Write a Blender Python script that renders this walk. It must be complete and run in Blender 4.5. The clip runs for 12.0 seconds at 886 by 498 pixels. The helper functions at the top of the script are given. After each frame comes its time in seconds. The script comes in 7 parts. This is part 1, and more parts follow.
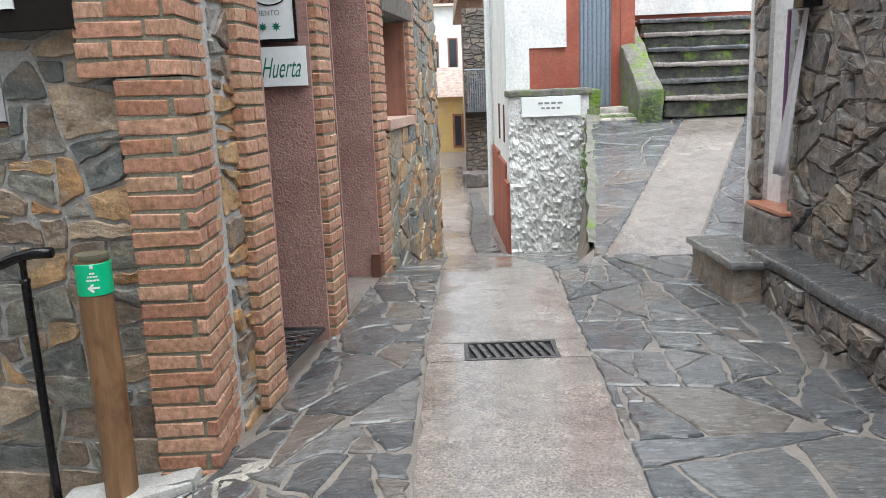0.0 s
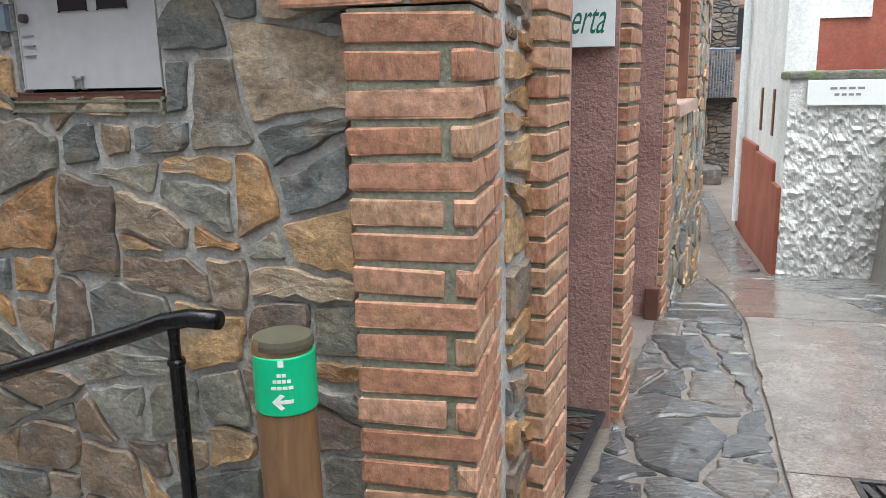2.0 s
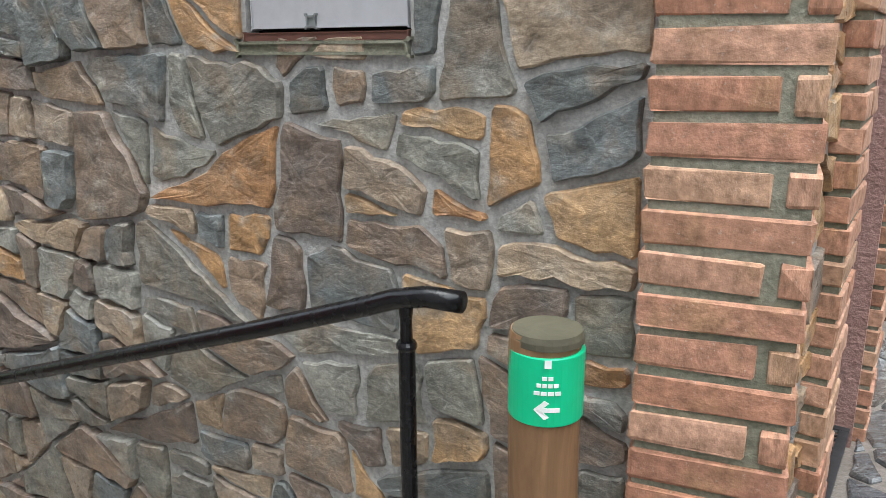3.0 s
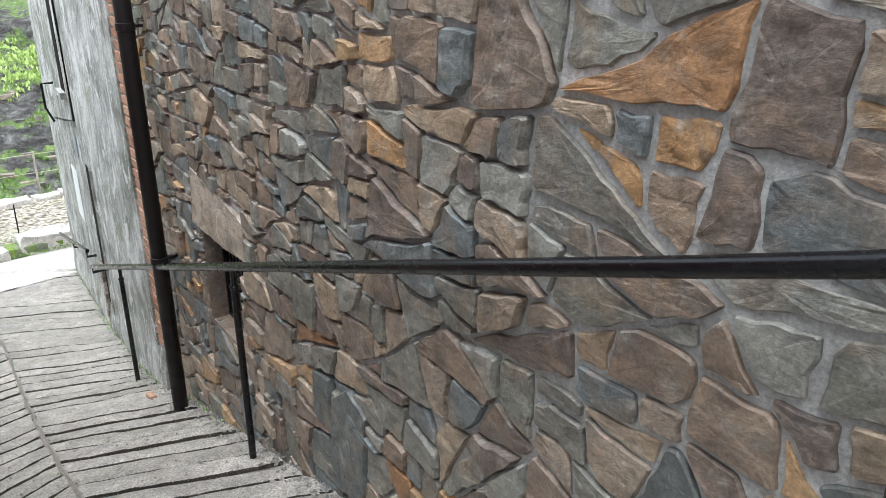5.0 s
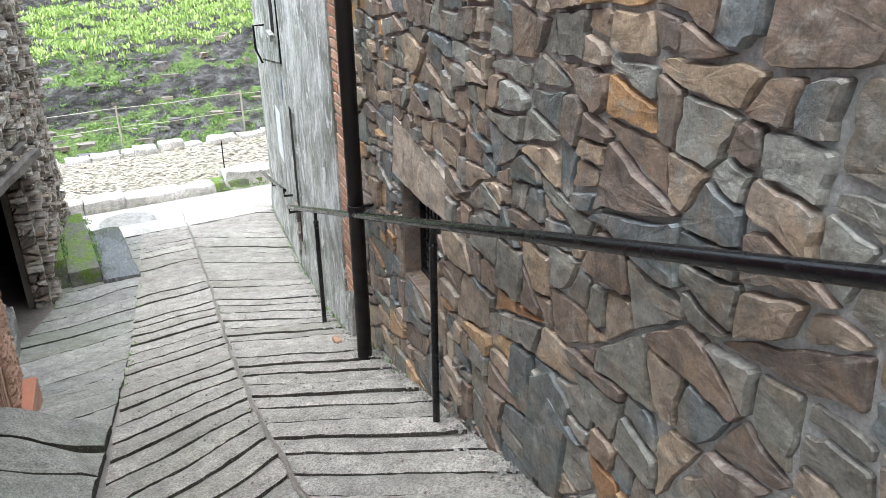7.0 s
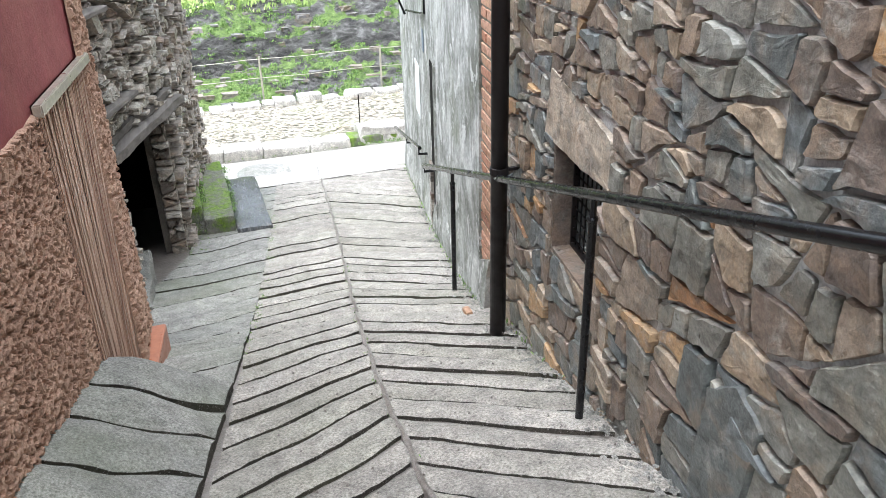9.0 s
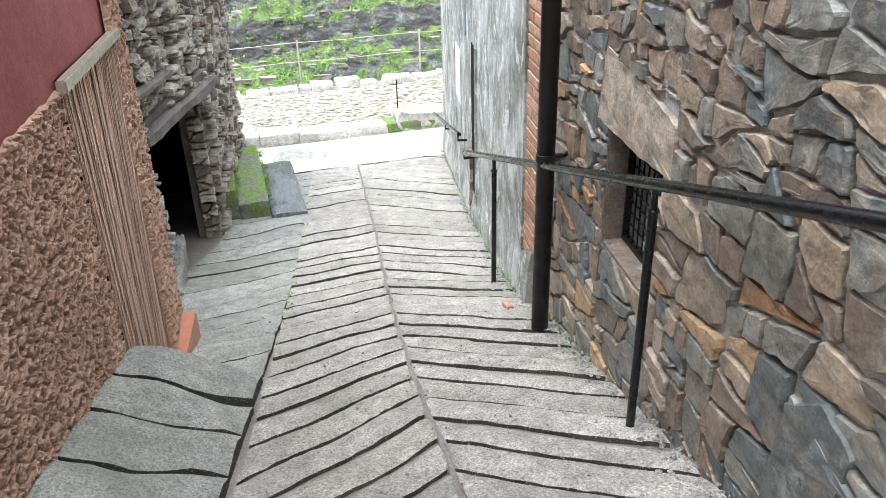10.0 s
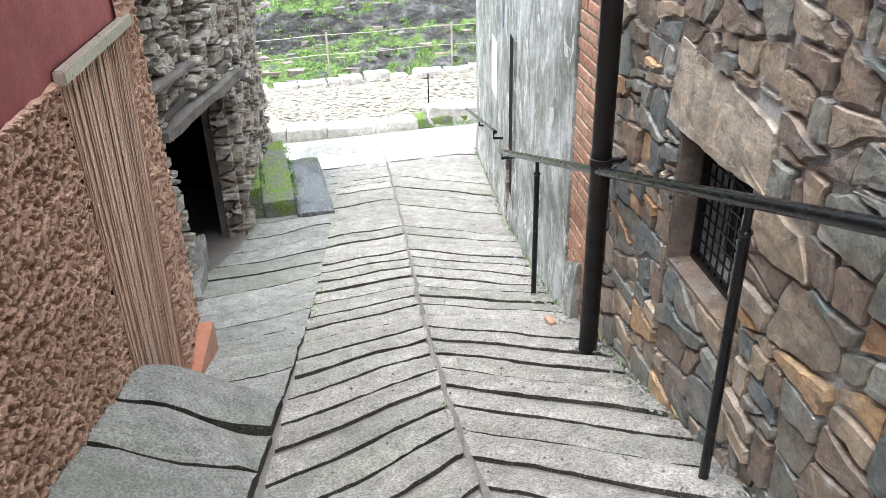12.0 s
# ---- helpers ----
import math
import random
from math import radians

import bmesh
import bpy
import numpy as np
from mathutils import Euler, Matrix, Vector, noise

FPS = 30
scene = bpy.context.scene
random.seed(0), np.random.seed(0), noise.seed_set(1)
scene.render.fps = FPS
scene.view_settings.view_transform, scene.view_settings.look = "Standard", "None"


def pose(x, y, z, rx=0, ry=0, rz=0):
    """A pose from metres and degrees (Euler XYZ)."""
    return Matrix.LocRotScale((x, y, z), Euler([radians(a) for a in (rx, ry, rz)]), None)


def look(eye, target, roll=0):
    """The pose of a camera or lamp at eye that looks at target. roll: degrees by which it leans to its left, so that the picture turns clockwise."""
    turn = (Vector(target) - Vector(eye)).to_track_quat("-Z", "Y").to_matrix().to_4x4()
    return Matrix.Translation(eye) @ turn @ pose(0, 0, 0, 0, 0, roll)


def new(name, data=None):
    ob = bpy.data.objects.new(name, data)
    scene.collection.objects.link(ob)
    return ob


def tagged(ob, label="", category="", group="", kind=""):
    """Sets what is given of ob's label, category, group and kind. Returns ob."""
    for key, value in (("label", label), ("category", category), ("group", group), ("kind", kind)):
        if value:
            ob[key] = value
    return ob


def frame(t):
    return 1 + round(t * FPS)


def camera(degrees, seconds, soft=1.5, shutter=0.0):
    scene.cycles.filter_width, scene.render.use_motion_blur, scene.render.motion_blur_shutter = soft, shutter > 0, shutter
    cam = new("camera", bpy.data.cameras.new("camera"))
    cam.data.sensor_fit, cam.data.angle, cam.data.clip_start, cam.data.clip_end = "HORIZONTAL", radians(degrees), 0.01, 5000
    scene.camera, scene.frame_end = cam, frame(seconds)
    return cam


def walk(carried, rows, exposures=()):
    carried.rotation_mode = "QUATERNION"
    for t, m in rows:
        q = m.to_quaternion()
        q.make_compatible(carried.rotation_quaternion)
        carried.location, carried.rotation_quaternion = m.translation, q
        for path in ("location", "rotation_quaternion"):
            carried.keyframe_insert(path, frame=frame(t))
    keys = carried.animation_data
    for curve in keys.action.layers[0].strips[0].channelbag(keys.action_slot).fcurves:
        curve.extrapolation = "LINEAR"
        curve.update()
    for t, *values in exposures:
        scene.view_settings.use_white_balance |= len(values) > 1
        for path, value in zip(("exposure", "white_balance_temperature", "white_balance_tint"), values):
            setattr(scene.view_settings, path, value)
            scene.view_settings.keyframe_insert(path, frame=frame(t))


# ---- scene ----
cam = camera(59.2, 12.0, 0.6)
PATH = [  # seconds, eye, target, roll
    (0, (0.022, 0.078, 1.305), (0.012, 2.037, 0.9), -2.3),
    (0.5, (-0.167, 0.817, 1.274), (-0.276, 2.771, 0.861), -1.8),
    (1, (-0.299, 1.145, 1.29), (-0.539, 3.087, 0.875), -1.6),
    (1.5, (-0.423, 1.316, 1.27), (-0.763, 3.241, 0.847), -1.3),
    (2, (-0.593, 1.477, 1.257), (-1.064, 3.372, 0.825), -1.2),
    (2.5, (-0.746, 1.583, 1.247), (-1.355, 3.434, 0.794), -1.0),
    (3, (-0.909, 1.665, 1.213), (-1.712, 3.425, 0.706), -0.4),
    (3.5, (-1.029, 1.74, 1.168), (-2.02, 3.384, 0.605), 0.0),
    (3.7, (-1.076, 1.763, 1.153), (-2.137, 3.355, 0.569), 0.3),
    (5.3, (-1.35, 1.835, 1.125), (-2.776, 3.02, 0.375), -0.5),
    (5.5, (-1.378, 1.844, 1.122), (-2.826, 2.992, 0.356), -0.5),
    (6, (-1.446, 1.839, 1.113), (-2.946, 2.898, 0.32), -0.5),
    (6.5, (-1.519, 1.846, 1.093), (-3.067, 2.822, 0.286), -0.6),
    (7, (-1.609, 1.858, 1.072), (-3.211, 2.725, 0.246), -0.8),
    (7.2, (-1.645, 1.87, 1.055), (-3.268, 2.695, 0.228), -0.8),
    (8.8, (-1.973, 1.942, 0.938), (-3.663, 2.519, 0.039), -1.7),
    (9, (-2.004, 1.93, 0.924), (-3.698, 2.489, 0.019), -1.5),
    (9.5, (-2.09, 1.925, 0.901), (-3.79, 2.439, -0.019), -1.6),
    (10, (-2.205, 1.961, 0.834), (-3.912, 2.431, -0.095), -1.7),
    (10.5, (-2.297, 1.996, 0.815), (-4.007, 2.44, -0.122), -1.7),
    (11, (-2.395, 2.007, 0.792), (-4.108, 2.429, -0.149), -1.8),
    (11.5, (-2.485, 2.0, 0.755), (-4.201, 2.409, -0.187), -1.8),
    (12, (-2.588, 1.997, 0.728), (-4.306, 2.402, -0.211), -1.8),
]
EXPOSURES = [(t, stops, 6150 if t < 4 else 5880, 6 if t < 4 else 8) for t, stops in ((0, 1.3), (2.5, 1.5), (3.5, 1.7), (5.5, 1.45), (7.2, 1.7), (9, 1.87), (12, 1.95))]
walk(cam, [(t, look(eye, target, roll)) for t, eye, target, roll in PATH], EXPOSURES)

# ---------------------------------------------------------------- light
world = bpy.data.worlds.new("sky")
scene.world = world
world.use_nodes = True
wn = world.node_tree
sky = wn.nodes.new("ShaderNodeTexSky")
sky.sky_type, sky.sun_disc = "NISHITA", False
sky.sun_elevation, sky.sun_rotation = radians(75), radians(160)
sky.dust_density, sky.air_density = 3.0, 1.2
hsv = wn.nodes.new("ShaderNodeHueSaturation")
hsv.inputs["Saturation"].default_value = 0.22
wn.links.new(sky.outputs[0], hsv.inputs["Color"])
wn.links.new(hsv.outputs[0], wn.nodes["Background"].inputs[0])
wn.nodes["Background"].inputs[1].default_value = 0.15
sun = new("sun", bpy.data.lights.new("sun", "SUN"))
sun.data.energy, sun.data.angle, sun.data.color = 1.5, radians(80), (1.0, 0.985, 0.97)
sun.matrix_world = look((3, -5, 26), (0, 0, 0))

# ---------------------------------------------------------------- materials
def ramp_stops(node, stops, mode="LINEAR"):
    cr = node.color_ramp
    cr.interpolation = mode
    while len(cr.elements) < len(stops):
        cr.elements.new(0.5)
    for el, (p, c) in zip(cr.elements, stops):
        el.position, el.color = p, (*c, 1)


class Mat:
    """A small builder of node materials."""

    def __init__(self, name, rough=0.8, metal=0.0, spec=0.5):
        self.m = bpy.data.materials.new(name)
        self.m.use_nodes = True
        self.t = self.m.node_tree
        self.b = self.t.nodes["Principled BSDF"]
        self.b.inputs["Roughness"].default_value = rough
        self.b.inputs["Metallic"].default_value = metal
        self.b.inputs["Specular IOR Level"].default_value = spec
        self.coord = self.t.nodes.new("ShaderNodeTexCoord").outputs["Object"]

    def node(self, kind, **sets):
        n = self.t.nodes.new(kind)
        for k, v in sets.items():
            n.inputs[k.replace("_", " ")].default_value = v
        return n

    def link(self, a, b):
        self.t.links.new(a, b)

    def shift_random(self, amount=20.0):
        info = self.t.nodes.new("ShaderNodeObjectInfo")
        mul = self.t.nodes.new("ShaderNodeVectorMath")
        mul.operation = "MULTIPLY_ADD"
        mul.inputs[1].default_value = (amount, amount * 1.7, amount * 0.6)
        self.link(info.outputs["Random"], mul.inputs[0])
        self.link(self.coord, mul.inputs[2])
        self.coord = mul.outputs[0]
        return info.outputs["Random"]

    def stretch(self, sx, sy, sz):
        mp = self.t.nodes.new("ShaderNodeMapping")
        mp.inputs["Scale"].default_value = (sx, sy, sz)
        self.link(self.coord, mp.inputs[0])
        return mp.outputs[0]

    def noise(self, scale, detail=6.0, rough=0.6, coord=None, distort=0.0):
        n = self.node("ShaderNodeTexNoise", Scale=scale, Detail=detail, Roughness=rough, Distortion=distort)
        self.link(coord or self.coord, n.inputs["Vector"])
        return n.outputs["Fac"]

    def voronoi(self, scale, feature="F1", coord=None):
        n = self.node("ShaderNodeTexVoronoi", Scale=scale)
        n.feature = feature
        self.link(coord or self.coord, n.inputs["Vector"])
        return n.outputs["Distance"]

    def ramp(self, fac, stops, mode="LINEAR"):
        n = self.t.nodes.new("ShaderNodeValToRGB")
        ramp_stops(n, stops, mode)
        self.link(fac, n.inputs[0])
        return n.outputs[0]

    def mix(self, fac, a, b, mode="MIX"):
        n = self.t.nodes.new("ShaderNodeMix")
        n.data_type, n.blend_type = "RGBA", mode
        for sock, v in ((n.inputs[0], fac), (n.inputs[6], a), (n.inputs[7], b)):
            if isinstance(v, (int, float)):
                sock.default_value = v
            elif isinstance(v, tuple):
                sock.default_value = (*v, 1)
            else:
                self.link(v, sock)
        return n.outputs[2]

    def step(self, fac, lo, hi):
        n = self.t.nodes.new("ShaderNodeMapRange")
        n.inputs["From Min"].default_value, n.inputs["From Max"].default_value = lo, hi
        self.link(fac, n.inputs["Value"])
        return n.outputs[0]

    def range(self, fac, lo, hi, a, b):
        n = self.t.nodes.new("ShaderNodeMapRange")
        for k, v in zip(("From Min", "From Max", "To Min", "To Max"), (lo, hi, a, b)):
            n.inputs[k].default_value = v
        self.link(fac, n.inputs["Value"])
        return n.outputs[0]

    def upward(self, lo=0.3, hi=0.9):
        """How far the surface faces up."""
        g = self.t.nodes.new("ShaderNodeNewGeometry")
        s = self.t.nodes.new("ShaderNodeSeparateXYZ")
        self.link(g.outputs["Normal"], s.inputs[0])
        return self.step(s.outputs["Z"], lo, hi)

    def times(self, a, b):
        n = self.t.nodes.new("ShaderNodeMath")
        n.operation = "MULTIPLY"
        for sock, v in ((n.inputs[0], a), (n.inputs[1], b)):
            if isinstance(v, (int, float)):
                sock.default_value = v
            else:
                self.link(v, sock)
        return n.outputs[0]

    def colour(self, c):
        if isinstance(c, tuple):
            self.b.inputs["Base Color"].default_value = (*c, 1)
        else:
            self.link(c, self.b.inputs["Base Color"])
        return self

    def roughness(self, r):
        self.link(r, self.b.inputs["Roughness"])
        return self

    def bump(self, *layers):
        prev = None
        for height, strength, dist in layers:
            n = self.node("ShaderNodeBump", Strength=strength, Distance=dist)
            self.link(height, n.inputs["Height"])
            if prev:
                self.link(prev, n.inputs["Normal"])
            prev = n.outputs[0]
        self.link(prev, self.b.inputs["Normal"])
        return self


STONE_TONES = [(0.0, (0.17, 0.155, 0.13)), (0.14, (0.37, 0.225, 0.115)), (0.26, (0.27, 0.20, 0.14)), (0.38, (0.20, 0.205, 0.175)),
               (0.50, (0.36, 0.235, 0.13)), (0.60, (0.14, 0.145, 0.14)), (0.70, (0.31, 0.25, 0.185)), (0.80, (0.22, 0.165, 0.125)),
               (0.88, (0.25, 0.255, 0.235)), (0.95, (0.34, 0.19, 0.10))]


def stone_material(name, tones, island=False, rough=0.42, cleave=0.6):
    """Split stone: broad patches of rust and grey, faint cleavage lines, a fine grain."""
    k = Mat(name)
    if island:
        pick = k.t.nodes.new("ShaderNodeNewGeometry").outputs["Random Per Island"]
    else:
        pick = k.shift_random()
    base = k.ramp(pick, tones, "CONSTANT")
    base = k.mix(k.times(k.step(k.noise(6.5, 4, 0.55, None, 0.6), 0.50, 0.64), 0.4), base, (0.28, 0.19, 0.115))
    base = k.mix(k.times(k.step(k.noise(8.3, 5, 0.6, None, 0.5), 0.53, 0.66), 0.5), base, (0.135, 0.14, 0.13))
    base = k.mix(k.times(k.step(k.noise(11, 6, 0.65), 0.57, 0.70), 0.6), base, (0.40, 0.385, 0.345))
    fine = k.noise(95, 7, 0.7)
    strata = k.noise(13, 7, 0.62, k.stretch(1.0, 1.0, 1.7), 0.3)
    base = k.mix(1.0, base, k.ramp(fine, [(0.3, (0.62, 0.62, 0.62)), (0.7, (1.3, 1.29, 1.28))]), "MULTIPLY")
    base = k.mix(1.0, base, k.ramp(strata, [(0.3, (0.52, 0.51, 0.50)), (0.48, (1.0, 1.0, 1.0)), (0.7, (1.42, 1.41, 1.38))]), "MULTIPLY")
    k.colour(base)
    k.roughness(k.range(k.noise(18, 4), 0.3, 0.7, rough - 0.16, rough + 0.16))
    k.bump((k.noise(5, 3, 0.5, None, 0.6), 0.6, 0.05), (strata, cleave, 0.016), (fine, 0.6, 0.005))
    return k.m


M_STONE_FAR = stone_material("rubble stone joined", STONE_TONES, island=True)
DARK_TONES = [(0.0, (0.17, 0.15, 0.14)), (0.2, (0.23, 0.20, 0.18)), (0.4, (0.14, 0.13, 0.13)), (0.6, (0.25, 0.21, 0.17)), (0.8, (0.19, 0.18, 0.17))]
M_DARKSTONE = stone_material("dark house stone", DARK_TONES)
M_DARKSTONE_FAR = stone_material("dark house stone joined", DARK_TONES, island=True)
RUIN_TONES = [(0.0, (0.24, 0.205, 0.17)), (0.17, (0.40, 0.37, 0.32)), (0.34, (0.15, 0.125, 0.105)), (0.5, (0.30, 0.27, 0.235)), (0.66, (0.20, 0.165, 0.14)), (0.82, (0.46, 0.44, 0.40))]
M_RUIN = stone_material("ruin stone", RUIN_TONES)


def slate_material():
    k = Mat("wet slate")
    pick = k.shift_random()
    base = k.ramp(pick, [(0, (0.075, 0.08, 0.084)), (0.22, (0.11, 0.112, 0.112)), (0.42, (0.055, 0.06, 0.066)), (0.6, (0.12, 0.105, 0.092)), (0.72, (0.085, 0.09, 0.096)), (0.88, (0.14, 0.14, 0.138))], "CONSTANT")
    flow = k.stretch(1.0, 3.4, 1.0)
    ripple = k.noise(3.6, 7, 0.62, flow, 1.1)
    flake = k.noise(17, 6, 0.62, flow, 0.7)
    base = k.mix(k.times(k.step(k.noise(5, 5, 0.6), 0.54, 0.68), 0.5), base, (0.19, 0.165, 0.14))
    base = k.mix(1.0, base, k.ramp(flake, [(0.3, (0.55, 0.55, 0.56)), (0.7, (1.5, 1.5, 1.5))]), "MULTIPLY")
    # pale streaks painted in for the sheen of sky on wet slate
    base = k.mix(k.times(k.step(k.noise(11, 7, 0.7, flow, 1.0), 0.56, 0.66), 0.55), base, (0.30, 0.30, 0.295))
    k.colour(base)
    k.roughness(k.range(k.noise(6, 6, 0.65, flow), 0.38, 0.62, 0.05, 0.3))
    k.bump((ripple, 0.5, 0.045), (flake, 0.7, 0.012), (k.noise(70, 4, 0.6), 0.35, 0.003))
    k.b.inputs["Coat Weight"].default_value, k.b.inputs["Coat Roughness"].default_value = 0.6, 0.10
    return k.m


M_SLATE = slate_material()


def mortar_material(name, c1, c2, rough=0.9):
    k = Mat(name, rough)
    base = k.ramp(k.noise(3, 6), [(0.3, c1), (0.7, c2)])
    base = k.mix(1.0, base, k.ramp(k.noise(90, 4), [(0.3, (0.7, 0.7, 0.7)), (0.7, (1.2, 1.2, 1.2))]), "MULTIPLY")
    k.colour(base).bump((k.noise(14, 6), 0.6, 0.02), (k.noise(120, 3), 0.5, 0.004))
    return k.m


M_MORTAR = mortar_material("grey lime mortar", (0.34, 0.335, 0.32), (0.52, 0.51, 0.49))
M_BRICK_MORTAR = mortar_material("brick mortar", (0.15, 0.15, 0.10), (0.27, 0.26, 0.205))
M_JOINT = mortar_material("paving joint", (0.155, 0.135, 0.118), (0.27, 0.24, 0.215), 0.35)
M_RUIN_BED = mortar_material("dry wall bed", (0.10, 0.09, 0.08), (0.2, 0.18, 0.15))


def brick_material():
    k = Mat("red brick", 0.72)
    pick = k.shift_random()
    base = k.ramp(pick, [(0, (0.44, 0.232, 0.150)), (0.14, (0.48, 0.272, 0.182)), (0.28, (0.40, 0.196, 0.122)), (0.42, (0.45, 0.275, 0.178)), (0.54, (0.43, 0.218, 0.142)),
                         (0.66, (0.49, 0.285, 0.195)), (0.78, (0.36, 0.175, 0.113)), (0.9, (0.45, 0.255, 0.168))], "CONSTANT")
    base = k.mix(k.times(k.step(k.noise(9, 5), 0.52, 0.72), 0.6), base, (0.33, 0.20, 0.10))
    base = k.mix(1.0, base, k.ramp(k.noise(45, 6), [(0.28, (0.52, 0.5, 0.48)), (0.72, (1.36, 1.36, 1.36))]), "MULTIPLY")
    base = k.mix(k.times(k.step(k.noise(160, 3), 0.62, 0.75), 0.5), base, (0.55, 0.47, 0.40))
    k.colour(base).bump((k.noise(30, 6), 0.4, 0.01), (k.noise(150, 4), 0.5, 0.003))
    return k.m


M_BRICK = brick_material()


def concrete_material(name, c1, c2, wet_lo, wet_hi, green=0.0, patch=1.3):
    k = Mat(name)
    k.shift_random(3.0)
    base = k.ramp(k.noise(patch, 6, 0.65), [(0.32, c1), (0.68, c2)])
    base = k.mix(1.0, base, k.ramp(k.noise(11, 8, 0.7), [(0.3, (0.58, 0.58, 0.58)), (0.7, (1.32, 1.3, 1.28))]), "MULTIPLY")
    base = k.mix(1.0, base, k.ramp(k.noise(85, 5, 0.75), [(0.36, (0.42, 0.41, 0.39)), (0.64, (1.5, 1.49, 1.47))]), "MULTIPLY")
    spots = k.voronoi(70)
    base = k.mix(k.times(k.step(k.noise(0.7, 7, 0.7), 0.52, 0.68), 0.45), base, tuple(v * 0.5 for v in c1))
    base = k.mix(k.step(spots, 0.25, 0.1), base, k.ramp(k.noise(200, 2), [(0.4, (0.16, 0.15, 0.14)), (0.6, (0.5, 0.46, 0.42))]))
    if green:
        base = k.mix(k.times(k.step(k.noise(0.9, 6), 0.45, 0.75), green), base, (0.13, 0.165, 0.055))
    k.colour(base)
    k.roughness(k.range(k.noise(1.6, 6, 0.6), 0.35, 0.65, wet_lo, wet_hi))
    k.bump((k.noise(9, 7), 0.5, 0.03), (k.noise(55, 6, 0.7), 0.9, 0.010), (k.noise(150, 3), 0.6, 0.004))
    return k.m


M_LANE = concrete_material("pink lane concrete", (0.20, 0.172, 0.155), (0.31, 0.272, 0.248), 0.03, 0.42)
M_LANE.node_tree.nodes["Principled BSDF"].inputs["Coat Weight"].default_value = 0.9
M_LANE.node_tree.nodes["Principled BSDF"].inputs["Coat Roughness"].default_value = 0.15
M_RAMP = concrete_material("ramp concrete", (0.27, 0.25, 0.225), (0.42, 0.395, 0.36), 0.5, 0.8, 0.22)
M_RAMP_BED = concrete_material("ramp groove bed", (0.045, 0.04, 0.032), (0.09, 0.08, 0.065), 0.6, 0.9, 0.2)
M_BANK = concrete_material("old side concrete", (0.23, 0.232, 0.215), (0.36, 0.35, 0.33), 0.5, 0.85, 0.42)
M_PALE = concrete_material("pale concrete", (0.50, 0.48, 0.45), (0.62, 0.60, 0.57), 0.6, 0.85)


def plaster(name, c1, c2, relief=0.3, scale=40, rough=0.85, stain=None, amount=0.5):
    k = Mat(name, rough)
    base = k.ramp(k.noise(2.2, 7, 0.68), [(0.38, c1), (0.62, c2)])
    if stain:
        streak = k.noise(2.6, 7, 0.68, k.stretch(1.3, 1.3, 0.6))
        base = k.mix(k.times(k.step(streak, 0.46, 0.68), amount), base, stain)
    base = k.mix(1.0, base, k.ramp(k.noise(28, 6, 0.7), [(0.3, (0.8, 0.8, 0.8)), (0.7, (1.14, 1.14, 1.14))]), "MULTIPLY")
    k.colour(base).bump((k.noise(scale, 5, 0.6), relief, 0.02), (k.noise(140, 3), 0.3, 0.003))
    return k.m


M_MAUVE = plaster("mauve textured plaster", (0.30, 0.175, 0.15), (0.39, 0.24, 0.21), 0.7, 60)
M_RED = plaster("oxblood wall paint", (0.27, 0.065, 0.065), (0.36, 0.10, 0.10), 0.25, 60, 0.75, (0.42, 0.16, 0.13), 0.4)
M_REDHOUSE = plaster("red house paint", (0.27, 0.065, 0.04), (0.36, 0.105, 0.065), 0.25, 30, 0.7, (0.16, 0.06, 0.04), 0.5)
M_WHITE = plaster("whitewash", (0.70, 0.70, 0.69), (0.82, 0.82, 0.81), 0.3, 25, 0.85, (0.5, 0.5, 0.47), 0.3)


def old_render_material():
    """Weathered lime render: pale skin, bare grey patches, run-down stains and algae."""
    k = Mat("old grey render", 0.88)
    base = k.ramp(k.noise(2.4, 8, 0.7, None, 0.5), [(0.38, (0.19, 0.195, 0.165)), (0.5, (0.37, 0.37, 0.34)), (0.62, (0.58, 0.58, 0.55))])
    peel = k.step(k.noise(4.2, 9, 0.72, k.stretch(1.2, 1.2, 0.7), 0.8), 0.545, 0.575)
    base = k.mix(peel, base, (0.64, 0.64, 0.61))
    runs = k.noise(5.5, 8, 0.72, k.stretch(1.4, 1.4, 0.42), 0.9)
    base = k.mix(k.times(k.step(runs, 0.52, 0.66), 0.7), base, (0.115, 0.12, 0.10))
    base = k.mix(k.times(k.step(k.noise(1.7, 6, 0.6), 0.54, 0.68), 0.4), base, (0.19, 0.21, 0.115))
    grain = k.noise(38, 7, 0.72)
    base = k.mix(1.0, base, k.ramp(grain, [(0.3, (0.62, 0.62, 0.61)), (0.7, (1.24, 1.24, 1.23))]), "MULTIPLY")
    k.colour(base).bump((k.noise(6, 5), 0.6, 0.04), (peel, 0.5, 0.006), (grain, 0.7, 0.010))
    return k.m


M_OLD = old_render_material()
M_ROUGH = plaster("rough brown render", (0.40, 0.245, 0.17), (0.53, 0.35, 0.25), 0.6, 60, 0.9, (0.28, 0.155, 0.10), 0.5)
M_YELLOW = plaster("ochre wall", (0.55, 0.38, 0.13), (0.62, 0.45, 0.19), 0.3, 25, 0.85, (0.4, 0.36, 0.28), 0.5)
M_PINKISH = plaster("pale pink wall", (0.45, 0.30, 0.24), (0.52, 0.37, 0.30), 0.3, 25)
M_PEELED = plaster("flaking whitewash on rubble", (0.70, 0.70, 0.68), (0.84, 0.84, 0.82), 1.0, 35, 0.9, (0.5, 0.49, 0.44), 0.25)


